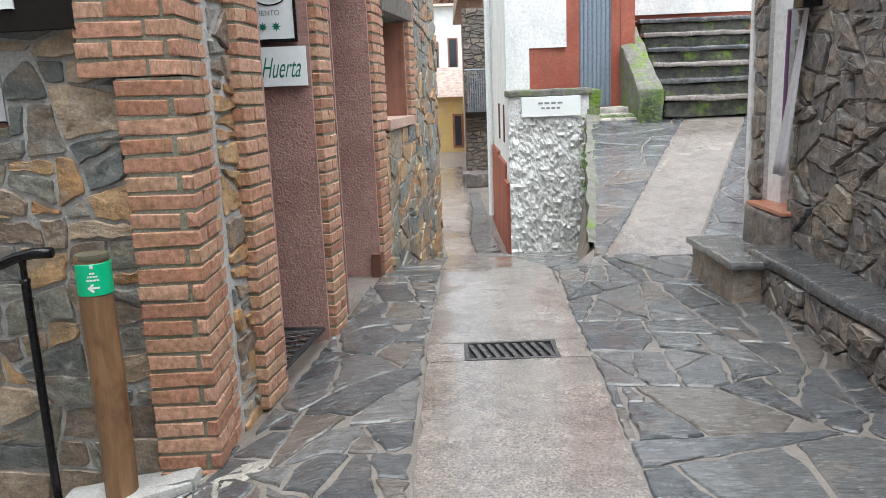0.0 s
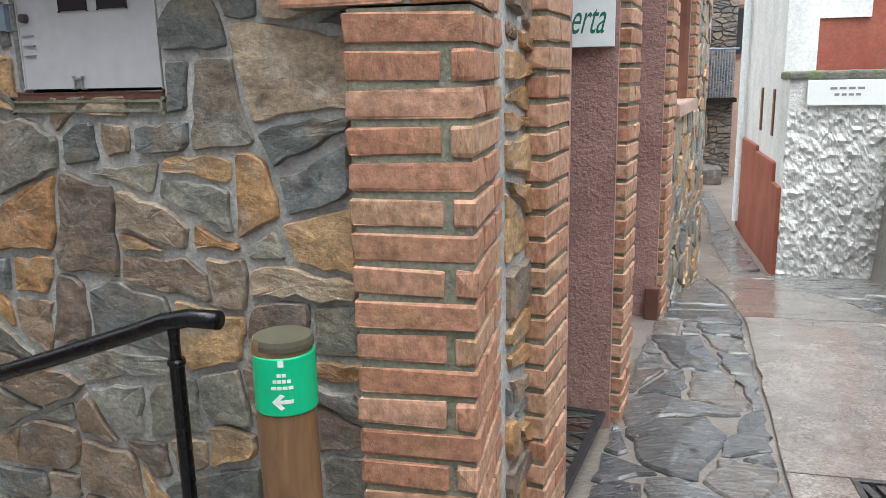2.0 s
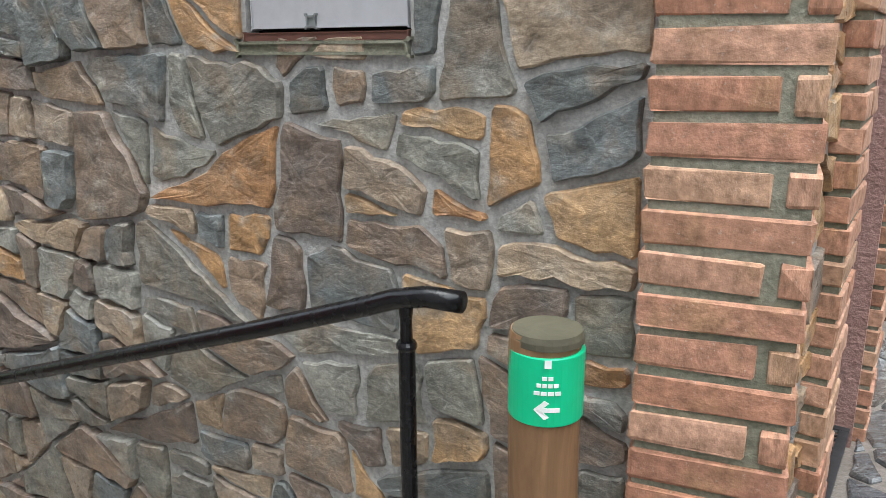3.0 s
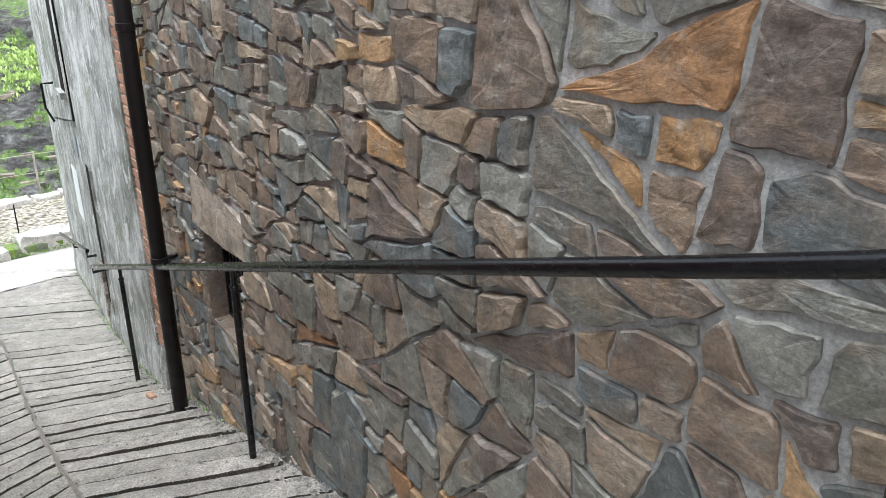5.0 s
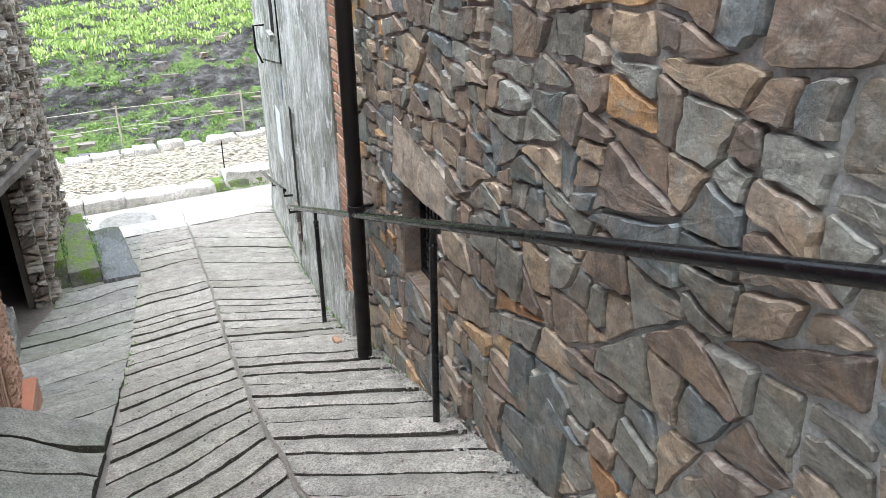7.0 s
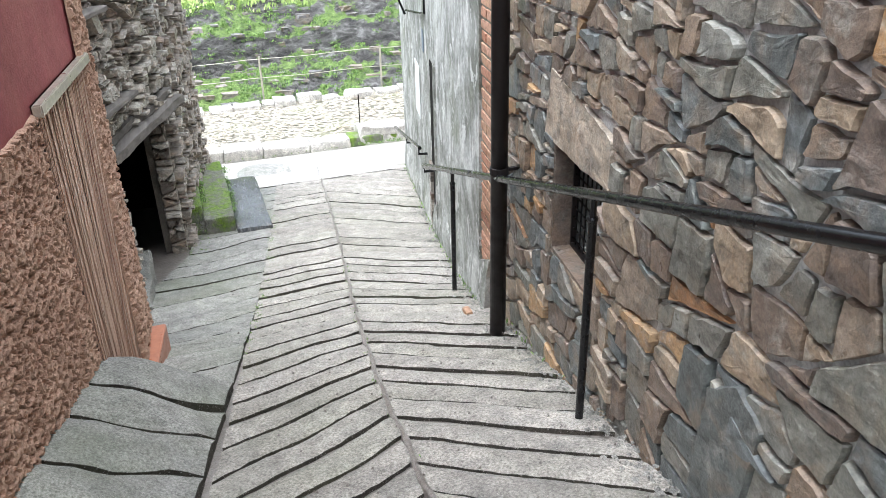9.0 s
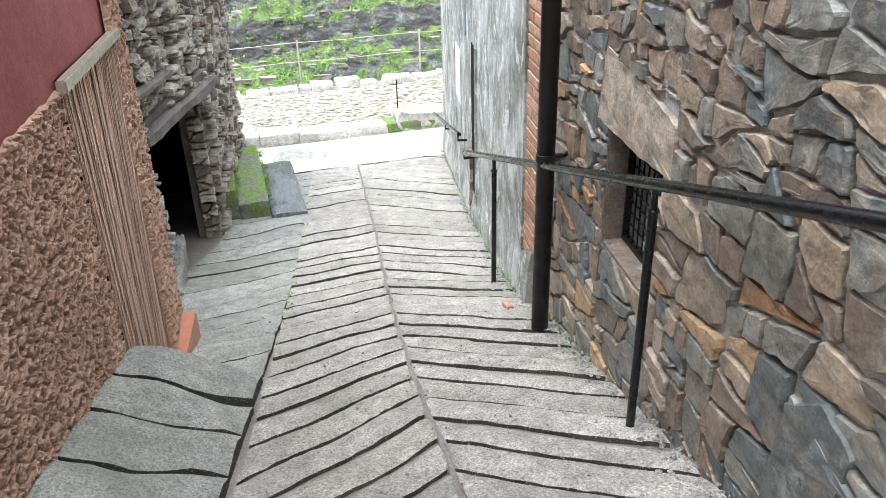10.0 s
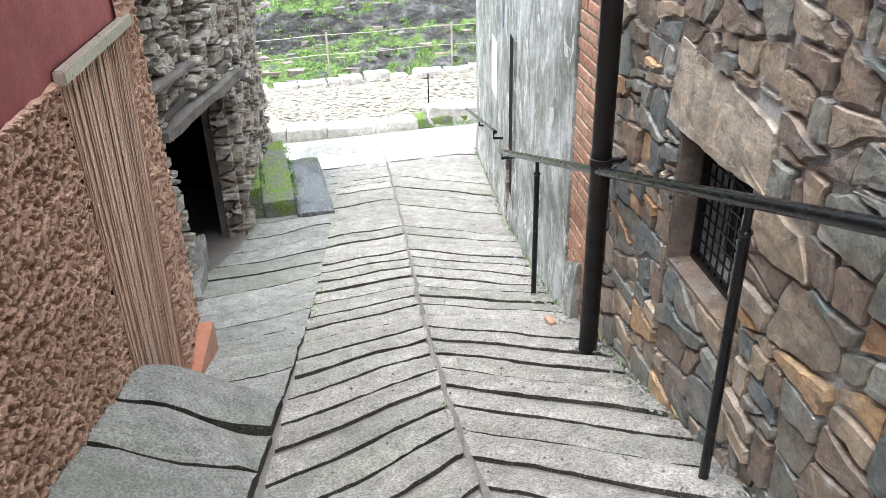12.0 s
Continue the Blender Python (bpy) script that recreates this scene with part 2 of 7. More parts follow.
def simple(name, c, rough=0.5, metal=0.0, vary=0.12, relief=0.1, scale=30, spec=0.5):
    k = Mat(name, rough, metal, spec)
    lo, hi = 1 - vary, 1 + vary
    k.colour(k.mix(1.0, c, k.ramp(k.noise(scale, 5), [(0.3, (lo, lo, lo)), (0.7, (hi, hi, hi))]), "MULTIPLY"))
    k.roughness(k.range(k.noise(scale * 0.6, 4), 0.3, 0.7, max(0.05, rough - 0.1), min(1, rough + 0.12)))
    k.bump((k.noise(scale * 3, 3), relief, 0.004))
    return k.m


M_BLACK = simple("black gloss paint", (0.005, 0.005, 0.006), 0.22, spec=0.4, relief=0.08, scale=40)
M_PIPE = simple("dark painted pipe", (0.014, 0.011, 0.011), 0.42, spec=0.3)
M_GREEN = simple("green plastic band", (0.012, 0.50, 0.235), 0.4, vary=0.04)
M_SIGNWHITE = simple("white enamel", (0.72, 0.76, 0.77), 0.35, vary=0.04)
M_PRINT = simple("white print", (0.78, 0.80, 0.78), 0.5, vary=0.02)
M_LETTER = simple("dark green letter", (0.0, 0.14, 0.085), 0.5, vary=0.05)
M_INK = simple("grey ink", (0.22, 0.23, 0.23), 0.6, vary=0.05)
# near black: dark fittings, and shade put into the colour of unlit interiors
M_DARK = simple("near-black parts and shaded depths", (0.018, 0.016, 0.014), 0.95, spec=0.1)
M_IRON = simple("wet cast iron", (0.12, 0.115, 0.11), 0.3, 0.8, 0.3)
M_RUBBER = simple("black rubber", (0.015, 0.016, 0.018), 0.5)
M_GREYBOX = simple("light grey metal door", (0.48, 0.48, 0.50), 0.45, vary=0.06)
M_STEELBLUE = simple("blue grey painted iron", (0.20, 0.24, 0.29), 0.5, vary=0.15)
M_TILE = simple("terracotta tile", (0.45, 0.19, 0.115), 0.35, vary=0.1)
M_BROWNPAINT = simple("brown painted timber", (0.12, 0.05, 0.035), 0.5)
M_CLOTH = simple("white cloth", (0.48, 0.46, 0.48), 0.9)
M_WHITEPVC = simple("white pane", (0.72, 0.74, 0.74), 0.3)
M_BAR = simple("anodised curtain bar", (0.52, 0.47, 0.40), 0.35, 0.6)
M_ROOFTILE = simple("weathered roof tile", (0.33, 0.25, 0.21), 0.8, vary=0.4, scale=6)


def wood_material(name, c1, c2, grain=(26, 26, 1.6), rough=0.55):
    k = Mat(name, rough)
    k.shift_random(5)
    g = k.noise(1.0, 6, 0.6, k.stretch(*grain), 0.6)
    base = k.ramp(g, [(0.3, c1), (0.7, c2)])
    base = k.mix(k.step(k.noise(4, 3), 0.55, 0.75), base, tuple(v * 0.55 for v in c1))
    k.colour(base).bump((g, 0.4, 0.006))
    return k.m


M_POST = wood_material("varnished round post", (0.10, 0.048, 0.02), (0.33, 0.19, 0.095), (14, 14, 2.8))
M_BEAM = wood_material("grey weathered beam", (0.09, 0.08, 0.07), (0.19, 0.17, 0.15), (2, 20, 20), 0.85)
M_POSTTOP = wood_material("damp post end grain", (0.06, 0.055, 0.035), (0.11, 0.10, 0.065), (12, 12, 12), 0.8)
M_CURTAIN = wood_material("brown ribbon curtain", (0.50, 0.305, 0.215), (0.62, 0.43, 0.325), (3, 3, 1), 0.4)
M_BROWNWOOD = wood_material("brown window timber", (0.20, 0.08, 0.05), (0.27, 0.12, 0.08), rough=0.5)


def mossy_stone(name, lo, c1=(0.10, 0.10, 0.085), c2=(0.22, 0.21, 0.18)):
    k = Mat(name, 0.8)
    stone = k.ramp(k.noise(12, 6), [(0.3, c1), (0.7, c2)])
    moss = k.ramp(k.noise(30, 6), [(0.3, (0.07, 0.12, 0.015)), (0.7, (0.19, 0.29, 0.03))])
    m = k.step(k.noise(4.5, 6, 0.7), lo, lo + 0.16)
    k.colour(k.mix(m, stone, moss)).bump((k.noise(25, 6), 0.8, 0.03))
    return k.m


M_MOSSY = mossy_stone("mossy step stone", 0.40)
# mossy risers; the shadow under the treads is painted into the stone colour
M_RISER = mossy_stone("shade-darkened mossy riser stone", 0.52, (0.025, 0.026, 0.022), (0.085, 0.082, 0.07))
M_DAMP = mossy_stone("damp stone with some moss", 0.54)


def hill_material():
    """Wet ledges of dark rock with moss and thin turf on their flatter faces."""
    k = Mat("mossy rock bank", 0.7)
    ledge = k.noise(2.6, 9, 0.72, k.stretch(1, 1, 2.6), 0.6)
    rock = k.ramp(ledge, [(0.36, (0.02, 0.018, 0.016)), (0.46, (0.07, 0.064, 0.058)), (0.56, (0.17, 0.16, 0.15)), (0.68, (0.36, 0.35, 0.335))])
    green = k.ramp(k.noise(9, 7, 0.7), [(0.3, (0.06, 0.11, 0.02)), (0.5, (0.17, 0.26, 0.06)), (0.7, (0.32, 0.44, 0.13))])
    flat = k.upward(0.86, 0.97)
    patch = k.t.nodes.new("ShaderNodeMath")
    patch.operation = "ADD"
    k.link(k.noise(1.1, 9, 0.75, None, 0.4), patch.inputs[0])
    k.link(k.times(flat, 0.13), patch.inputs[1])
    cover = k.step(patch.outputs[0], 0.56, 0.61)
    k.colour(k.mix(cover, rock, green))
    k.bump((ledge, 1.0, 0.4), (k.noise(14, 6, 0.7), 1.0, 0.08))
    return k.m


M_HILL = hill_material()


def field_material():
    k = Mat("pale stubble and pebbles", 0.9)
    v = k.voronoi(14, "F1", k.stretch(2.0, 0.8, 1))
    c = k.ramp(v, [(0.12, (0.52, 0.47, 0.39)), (0.45, (0.36, 0.32, 0.26)), (0.75, (0.13, 0.12, 0.09))])
    k.colour(k.mix(k.times(k.step(k.noise(0.8, 5), 0.5, 0.7), 0.35), c, (0.18, 0.22, 0.08)))
    k.bump((v, 0.8, 0.05))
    return k.m


M_FIELD = field_material()


def leaf_material(name, c1, c2):
    k = Mat(name, 0.6)
    pick = k.t.nodes.new("ShaderNodeNewGeometry").outputs["Random Per Island"]
    k.colour(k.ramp(pick, [(0, c1), (1, c2)]))
    k.b.inputs["Subsurface Weight"].default_value = 0.0
    return k.m


M_LEAF = leaf_material("fern leaf", (0.06, 0.12, 0.025), (0.26, 0.40, 0.10))
M_GRASS = leaf_material("grass blade", (0.30, 0.42, 0.10), (0.50, 0.62, 0.22))
M_AUTUMN = leaf_material("reddish winter foliage", (0.25, 0.13, 0.08), (0.42, 0.27, 0.20))


def glass_material():
    k = Mat("dark pane", 0.08)
    k.colour((0.03, 0.035, 0.04))
    return k.m


M_PANE = glass_material()

# ---------------------------------------------------------------- building helpers
rng = random.Random(7)


def thing(name, label, category, group="", kind=""):
    return tagged(new(name), label, category, group, kind)


def link_mesh(name, bm, material, parent=None, label="", smooth=False):
    me = bpy.data.meshes.new(name)
    bm.normal_update()
    bm.to_mesh(me)
    bm.free()
    me.materials.append(material)
    if smooth:
        for p in me.polygons:
            p.use_smooth = True
    ob = new(name, me)
    if parent is not None:
        ob.parent = parent
    if label:
        ob["label"] = label
    return ob


part = link_mesh


def data_mesh(name, verts, faces, material, parent=None, label="", smooth=False):
    me = bpy.data.meshes.new(name)
    me.from_pydata(verts, [], faces)
    me.materials.append(material)
    if smooth:
        for p in me.polygons:
            p.use_smooth = True
    ob = new(name, me)
    if parent is not None:
        ob.parent = parent
    if label:
        ob["label"] = label
    return ob


def box_bm(x0, x1, y0, y1, z0, z1, bevel=0.0, bm=None, m=None):
    """A bevelled box; added to bm if one is given."""
    own = bmesh.new()
    bmesh.ops.create_cube(own, size=1)
    for v in own.verts:
        v.co = Vector(((x0 + x1) / 2 + v.co.x * (x1 - x0), (y0 + y1) / 2 + v.co.y * (y1 - y0), (z0 + z1) / 2 + v.co.z * (z1 - z0)))
    if bevel:
        bmesh.ops.bevel(own, geom=own.edges[:], offset=bevel, segments=2, affect="EDGES", profile=0.6)
    if m is not None:
        own.transform(m)
    if bm is None:
        return own
    tmp = bpy.data.meshes.new("tmp")
    own.to_mesh(tmp)
    own.free()
    bm.from_mesh(tmp)
    bpy.data.meshes.remove(tmp)
    return bm


def tube_bm(points, radius, sides=14, bm=None, cap=True):
    """A round bar along points."""
    bm = bm or bmesh.new()
    pts = [Vector(p) for p in points]
    radii = radius if isinstance(radius, (list, tuple)) else [radius] * len(pts)
    rings = []
    for i, p in enumerate(pts):
        d = (pts[min(i + 1, len(pts) - 1)] - pts[max(i - 1, 0)]).normalized()
        side = d.cross(Vector((0.13, 0.21, 1.0)) if abs(d.z) < 0.95 else Vector((1, 0, 0))).normalized()
        up = side.cross(d)
        rings.append([bm.verts.new(p + radii[i] * (side * math.cos(a) + up * math.sin(a))) for a in (2 * math.pi * j / sides for j in range(sides))])
    for a, b in zip(rings, rings[1:]):
        for j in range(sides):
            bm.faces.new((a[j], a[(j + 1) % sides], b[(j + 1) % sides], b[j]))
    if cap:
        bm.faces.new(rings[0][::-1])
        bm.faces.new(rings[-1])
    return bm


def clip_half(poly, px, py, nx, ny):
    out = []
    for i, (ax, ay) in enumerate(poly):
        bx, by = poly[(i + 1) % len(poly)]
        da, db = (ax - px) * nx + (ay - py) * ny, (bx - px) * nx + (by - py) * ny
        if da <= 0:
            out.append((ax, ay))
        if (da < 0 < db) or (db < 0 < da):
            s = da / (da - db)
            out.append((ax + s * (bx - ax), ay + s * (by - ay)))
    return out


def cells(seeds, rect, squash=1.0, reach=1.2):
    """Voronoi cells of the seeds in rect (u0, u1, v0, v1); squash under 1 makes them longer along u."""
    u0, u1, v0, v1 = rect
    pts = [(u * squash, v) for u, v in seeds]
    arr = np.array(pts)
    out = []
    for i, (u, v) in enumerate(pts):
        poly = [(u0 * squash, v0), (u1 * squash, v0), (u1 * squash, v1), (u0 * squash, v1)]
        d2 = (arr[:, 0] - u) ** 2 + (arr[:, 1] - v) ** 2
        for j in np.argsort(d2)[1:22]:
            if d2[j] > reach * reach:
                break
            qu, qv = pts[j]
            poly = clip_half(poly, (u + qu) / 2, (v + qv) / 2, qu - u, qv - v)
            if not poly:
                break
        out.append([(a / squash, b) for a, b in poly])
    return out


def scatter(rect, size, r, jitter=0.42, row=1.0, vary=0.0):
    """Seeds in loose courses."""
    u0, u1, v0, v1 = rect
    out, v, k = [], v0 + size * row * 0.5, 0
    while v < v1:
        u = u0 + size * (0.5 if k % 2 else 0.1) * r.random() * 2
        while u < u1:
            s = size * (1 + vary * (r.random() * 2 - 1))
            out.append((u + jitter * size * (r.random() - 0.5) * 1.4, v + jitter * size * row * (r.random() - 0.5) * 1.6))
            u += s
        v += size * row
        k += 1
    return out


def split_cells(polys, size, r, aspect=1.7, tilt=14.0, vary=0.5, corner=0.3):
    """Break polygons again and again across their longer way, as split stone fits together.

    size(u, v) is the area to reach; aspect the usual length over height; some corners are knocked off."""
    out, todo = [], [p for p in polys if len(p) > 2]
    while todo:
        p = todo.pop()
        cu, cv = sum(q[0] for q in p) / len(p), sum(q[1] for q in p) / len(p)
        a = area(p)
        if a < size(cu, cv) * math.exp(vary * r.gauss(0, 1)) * 1.35:
            if a > 0.0008:
                out.append(p)
            continue
        du, dv = max(q[0] for q in p) - min(q[0] for q in p), (max(q[1] for q in p) - min(q[1] for q in p)) * aspect
        turn = math.radians(r.gauss(0, tilt))
        nu, nv = (1.0, 0.0) if du > dv else (0.0, 1.0)
        nu, nv = nu * math.cos(turn) - nv * math.sin(turn), nu * math.sin(turn) + nv * math.cos(turn)
        ds = [q[0] * nu + q[1] * nv for q in p]
        f = 0.5 + r.uniform(-0.2, 0.2)
        d = min(ds) + (max(ds) - min(ds)) * f
        todo += [h for h in (clip_half(p, d * nu, d * nv, nu, nv), clip_half(p, d * nu, d * nv, -nu, -nv)) if len(h) > 2]
    res = []
    for p in out:
        for i in range(len(p)):
            if r.random() < corner and len(p) < 8:
                (au, av), (bu, bv), (eu, ev) = p[i - 1], p[i], p[(i + 1) % len(p)]
                f, g = r.uniform(0.08, 0.36), r.uniform(0.08, 0.36)
                p = p[:i] + [(bu + (au - bu) * f, bv + (av - bv) * f), (bu + (eu - bu) * g, bv + (ev - bv) * g)] + p[i + 1:]
                break
        res.append(p)
    return res


def inset_poly(poly, gap):
    """Pull every side of a convex polygon in by gap."""
    n = len(poly)
    out = poly
    cx, cy = sum(p[0] for p in poly) / n, sum(p[1] for p in poly) / n
    for i in range(n):
        (ax, ay), (bx, by) = poly[i], poly[(i + 1) % n]
        ex, ey = bx - ax, by - ay
        l = math.hypot(ex, ey)
        if l < 1e-6:
            continue
        nx, ny = ey / l, -ex / l
        if (cx - ax) * nx + (cy - ay) * ny > 0:
            nx, ny = -nx, -ny
        out = clip_half(out, ax - nx * gap, ay - ny * gap, nx, ny)
        if len(out) < 3:
            return []
    return out


def ragged(poly, step, amount, r):
    """Break the sides of a polygon into short, uneven pieces and round its corners."""
    out = []
    n = len(poly)
    for i in range(n):
        (ax, ay), (bx, by) = poly[i], poly[(i + 1) % n]
        l = math.hypot(bx - ax, by - ay)
        if l < step * 0.35:
            out.append(((ax + bx) / 2, (ay + by) / 2))
            continue
        k = max(1, int(round(l / step)))
        nx, ny = (by - ay) / l, -(bx - ax) / l
        cut = min(0.2, 0.006 / l)
        for j in range(k + 1):
            s = cut + (1 - 2 * cut) * j / k
            w = amount * (r.random() - 0.5) * 2 * (0.4 if j in (0, k) else 1.0)
            out.append((ax + s * (bx - ax) + w * nx, ay + s * (by - ay) + w * ny))
    return out


def stone_geo(poly, place, depth, r, lean=0.003, edge=0.007, sink=0.02, domed=0.0):
    """Vertices and faces of one stone: a ragged outline, a worn edge and an uneven face."""
    n = len(poly)
    cx, cy = sum(p[0] for p in poly) / n, sum(p[1] for p in poly) / n
    ax, ay = lean * (r.random() - 0.5) * 10, lean * (r.random() - 0.5) * 10
    size = max(math.hypot(p[0] - cx, p[1] - cy) for p in poly)
    e = min(edge, size * 0.22)

    def ring(pull, w, wob):
        res = []
        for u, v in poly:
            d = math.hypot(u - cx, v - cy) or 1
            f = max(0.0, 1 - pull / d)
            uu, vv = cx + (u - cx) * f, cy + (v - cy) * f
            res.append(place(uu, vv, w + (uu - cx) * ax + (vv - cy) * ay + wob * (r.random() - 0.5)))
        return res

    verts = ring(0, -sink, 0) + ring(e * 0.15, depth * 0.55, 0.004) + ring(e * 0.9, depth, 0.004)
    half = [place(cx + (u - cx) * 0.5, cy + (v - cy) * 0.5, depth + (cx + (u - cx) * 0.5 - cx) * ax + (v - cy) * 0.5 * ay + domed * (r.random() - 0.5)) for u, v in poly]
    verts += half + [place(cx, cy, depth + domed * r.random())]
    faces = []
    for k in range(3):
        for i in range(n):
            j = (i + 1) % n
            faces.append((k * n + i, k * n + j, (k + 1) * n + j, (k + 1) * n + i))
    for i in range(n):
        faces.append((3 * n + i, 3 * n + (i + 1) % n, 4 * n))
    return verts, faces


def area(poly):
    return abs(sum(a[0] * b[1] - b[0] * a[1] for a, b in zip(poly, poly[1:] + poly[:1]))) / 2


def holed(poly, holes):
    """Cut convex windows out of a polygon by keeping the larger side; None where it lies inside."""
    for (u0, u1, v0, v1) in holes:
        us, vs = [p[0] for p in poly], [p[1] for p in poly]
        if max(us) <= u0 or min(us) >= u1 or max(vs) <= v0 or min(vs) >= v1:
            continue
        best = []
        for px, py, nx, ny in ((u0, 0, 1, 0), (u1, 0, -1, 0), (0, v0, 0, 1), (0, v1, 0, -1)):
            c = clip_half(poly, px, py, nx, ny)
            if len(c) > 2 and (not best or area(c) > area(best)):
                best = c
        if not best or area(best) < 0.0015:
            return None
        poly = best
    return poly


def masonry(parent, name, polys, place, near, material, far_material, r, gap=0.012, depth=0.025, step=0.05, rough=0.007, holes=(), stuff_name="", limit=300, lift=0.6, edge=0.007, domed=0.0015, lean=0.003):
    """Stones from cells: the ones for which near(u, v) is true are parts, the others are joined into one part."""
    vs, fs, made = [], [], 0
    for poly in polys:
        if len(poly) < 3:
            continue
        poly = holed(poly, holes)
        if not poly:
            continue
        poly = inset_poly(poly, gap * (0.6 + 0.9 * r.random()))
        if len(poly) < 3 or area(poly) < 0.0006:
            continue
        if sum(a[0] * b[1] - b[0] * a[1] for a, b in zip(poly, poly[1:] + poly[:1])) < 0:
            poly = poly[::-1]
        cu, cv = sum(p[0] for p in poly) / len(poly), sum(p[1] for p in poly) / len(poly)
        v, f = stone_geo(ragged(poly, step, rough, r), place, depth * (1 + lift * 2 * (r.random() - 0.5)), r, lean=lean, edge=edge, domed=domed)
        if near(cu, cv) and made < limit:
            data_mesh(name, v, f, material, parent)
            made += 1
        else:
            o = len(vs)
            vs += v
            fs += [tuple(i + o for i in face) for face in f]
    if vs:
        tagged(data_mesh(stuff_name or name + "_field", vs, fs, far_material, parent), kind="stuff")
    return made


def rough_block(x0, x1, y0, y1, z0, z1, seed, cuts=6, amp=0.018):
    bm = box_bm(x0, x1, y0, y1, z0, z1, 0.02)
    bmesh.ops.subdivide_edges(bm, edges=bm.edges[:], cuts=cuts, use_grid_fill=True)
    for v in bm.verts:
        v.co += Vector((noise.noise(v.co * 5 + Vector((seed, 0, 0))), noise.noise(v.co * 5 + Vector((0, seed, 0))), noise.noise(v.co * 6 + Vector((0, 0, seed))))) * amp
    return bm

# ---------------------------------------------------------------- the lie of the land
def curve_at(t, pts):
    """Piecewise line through pts, given in rising order."""
    if t <= pts[0][0]:
        return pts[0][1]
    for (a, za), (b, zb) in zip(pts, pts[1:]):
        if t <= b:
            return za + (zb - za) * (t - a) / (b - a)
    return pts[-1][1]


RAMP_LINE = [(-60, -5.0), (-16.5, -4.2), (-15.1, -2.95), (-13.2, -2.92), (-11.5, -2.78), (-9.7, -2.52), (-8.3, -2.30), (-7.0, -2.00), (-0.9, -0.11), (-0.45, 0.0)]
LANE_LINE = [(5.6, 0.0), (6.8, -0.19), (8.6, -0.55), (9.8, -0.80), (12.0, -0.88), (19.0, -0.80), (60, -0.6)]
STAIR_LINE = [(5.75, 0.0), (9.9, 0.93), (10.2, 0.95), (60, 1.0)]


def ramp_z(x):
    return curve_at(x, RAMP_LINE)


def slope_edge(y):
    return 1.18 + 0.18 * (y - 6.2)


def land(x, y):
    if x < -0.45:
        return ramp_z(x) if y < 5.0 else min(ramp_z(x), curve_at(y, LANE_LINE)) if x < -2 else curve_at(y, LANE_LINE)
    if y > 5.6 and x > slope_edge(y):
        return curve_at(y, STAIR_LINE)
    return curve_at(y, LANE_LINE)


def east_x(y, out=0.0):
    """The lane front of the guest house."""
    return -0.885 + 0.15 * (y - 2.87) + out


def south_y(x, out=0.0):
    """The ramp front of the guest house."""
    return 2.93 + 0.135 * (-1.13 - x) - out


def left_y(x, out=0.0):
    """The house fronts on the other side of the ramp."""
    return 1.33 + 0.12 * (-5.4 - x) + out


def render_y(x, out=0.0):
    return 3.62 + 0.19 * (-6.4 - x) - out


def sheet(name, xs, ys, z, material, label, category, drop=0.0):
    verts = [(x, y, z(x, y) - drop) for y in ys for x in xs]
    w = len(xs)
    faces = [(j * w + i, j * w + i + 1, (j + 1) * w + i + 1, (j + 1) * w + i) for j in range(len(ys) - 1) for i in range(w - 1)]
    return tagged(data_mesh(name, verts, faces, material, smooth=False), label, category, kind="structure")


def spread(lo, a, b, hi, step):
    inner = list(np.arange(a, b, step)) + [b]
    return [a - (a - lo) * f for f in (1, 0.6, 0.3, 0.1, 0.03)] + [float(v) for v in inner] + [b + (hi - b) * f for f in (0.03, 0.1, 0.3, 0.6, 1)]


sheet("ground", spread(-400, -14.0, 4.0, 400, 0.15), spread(-400, -3.0, 21.0, 400, 0.15), land, M_JOINT,
      "grey brown mortared ground under slabs and concrete", "ground", 0.03)


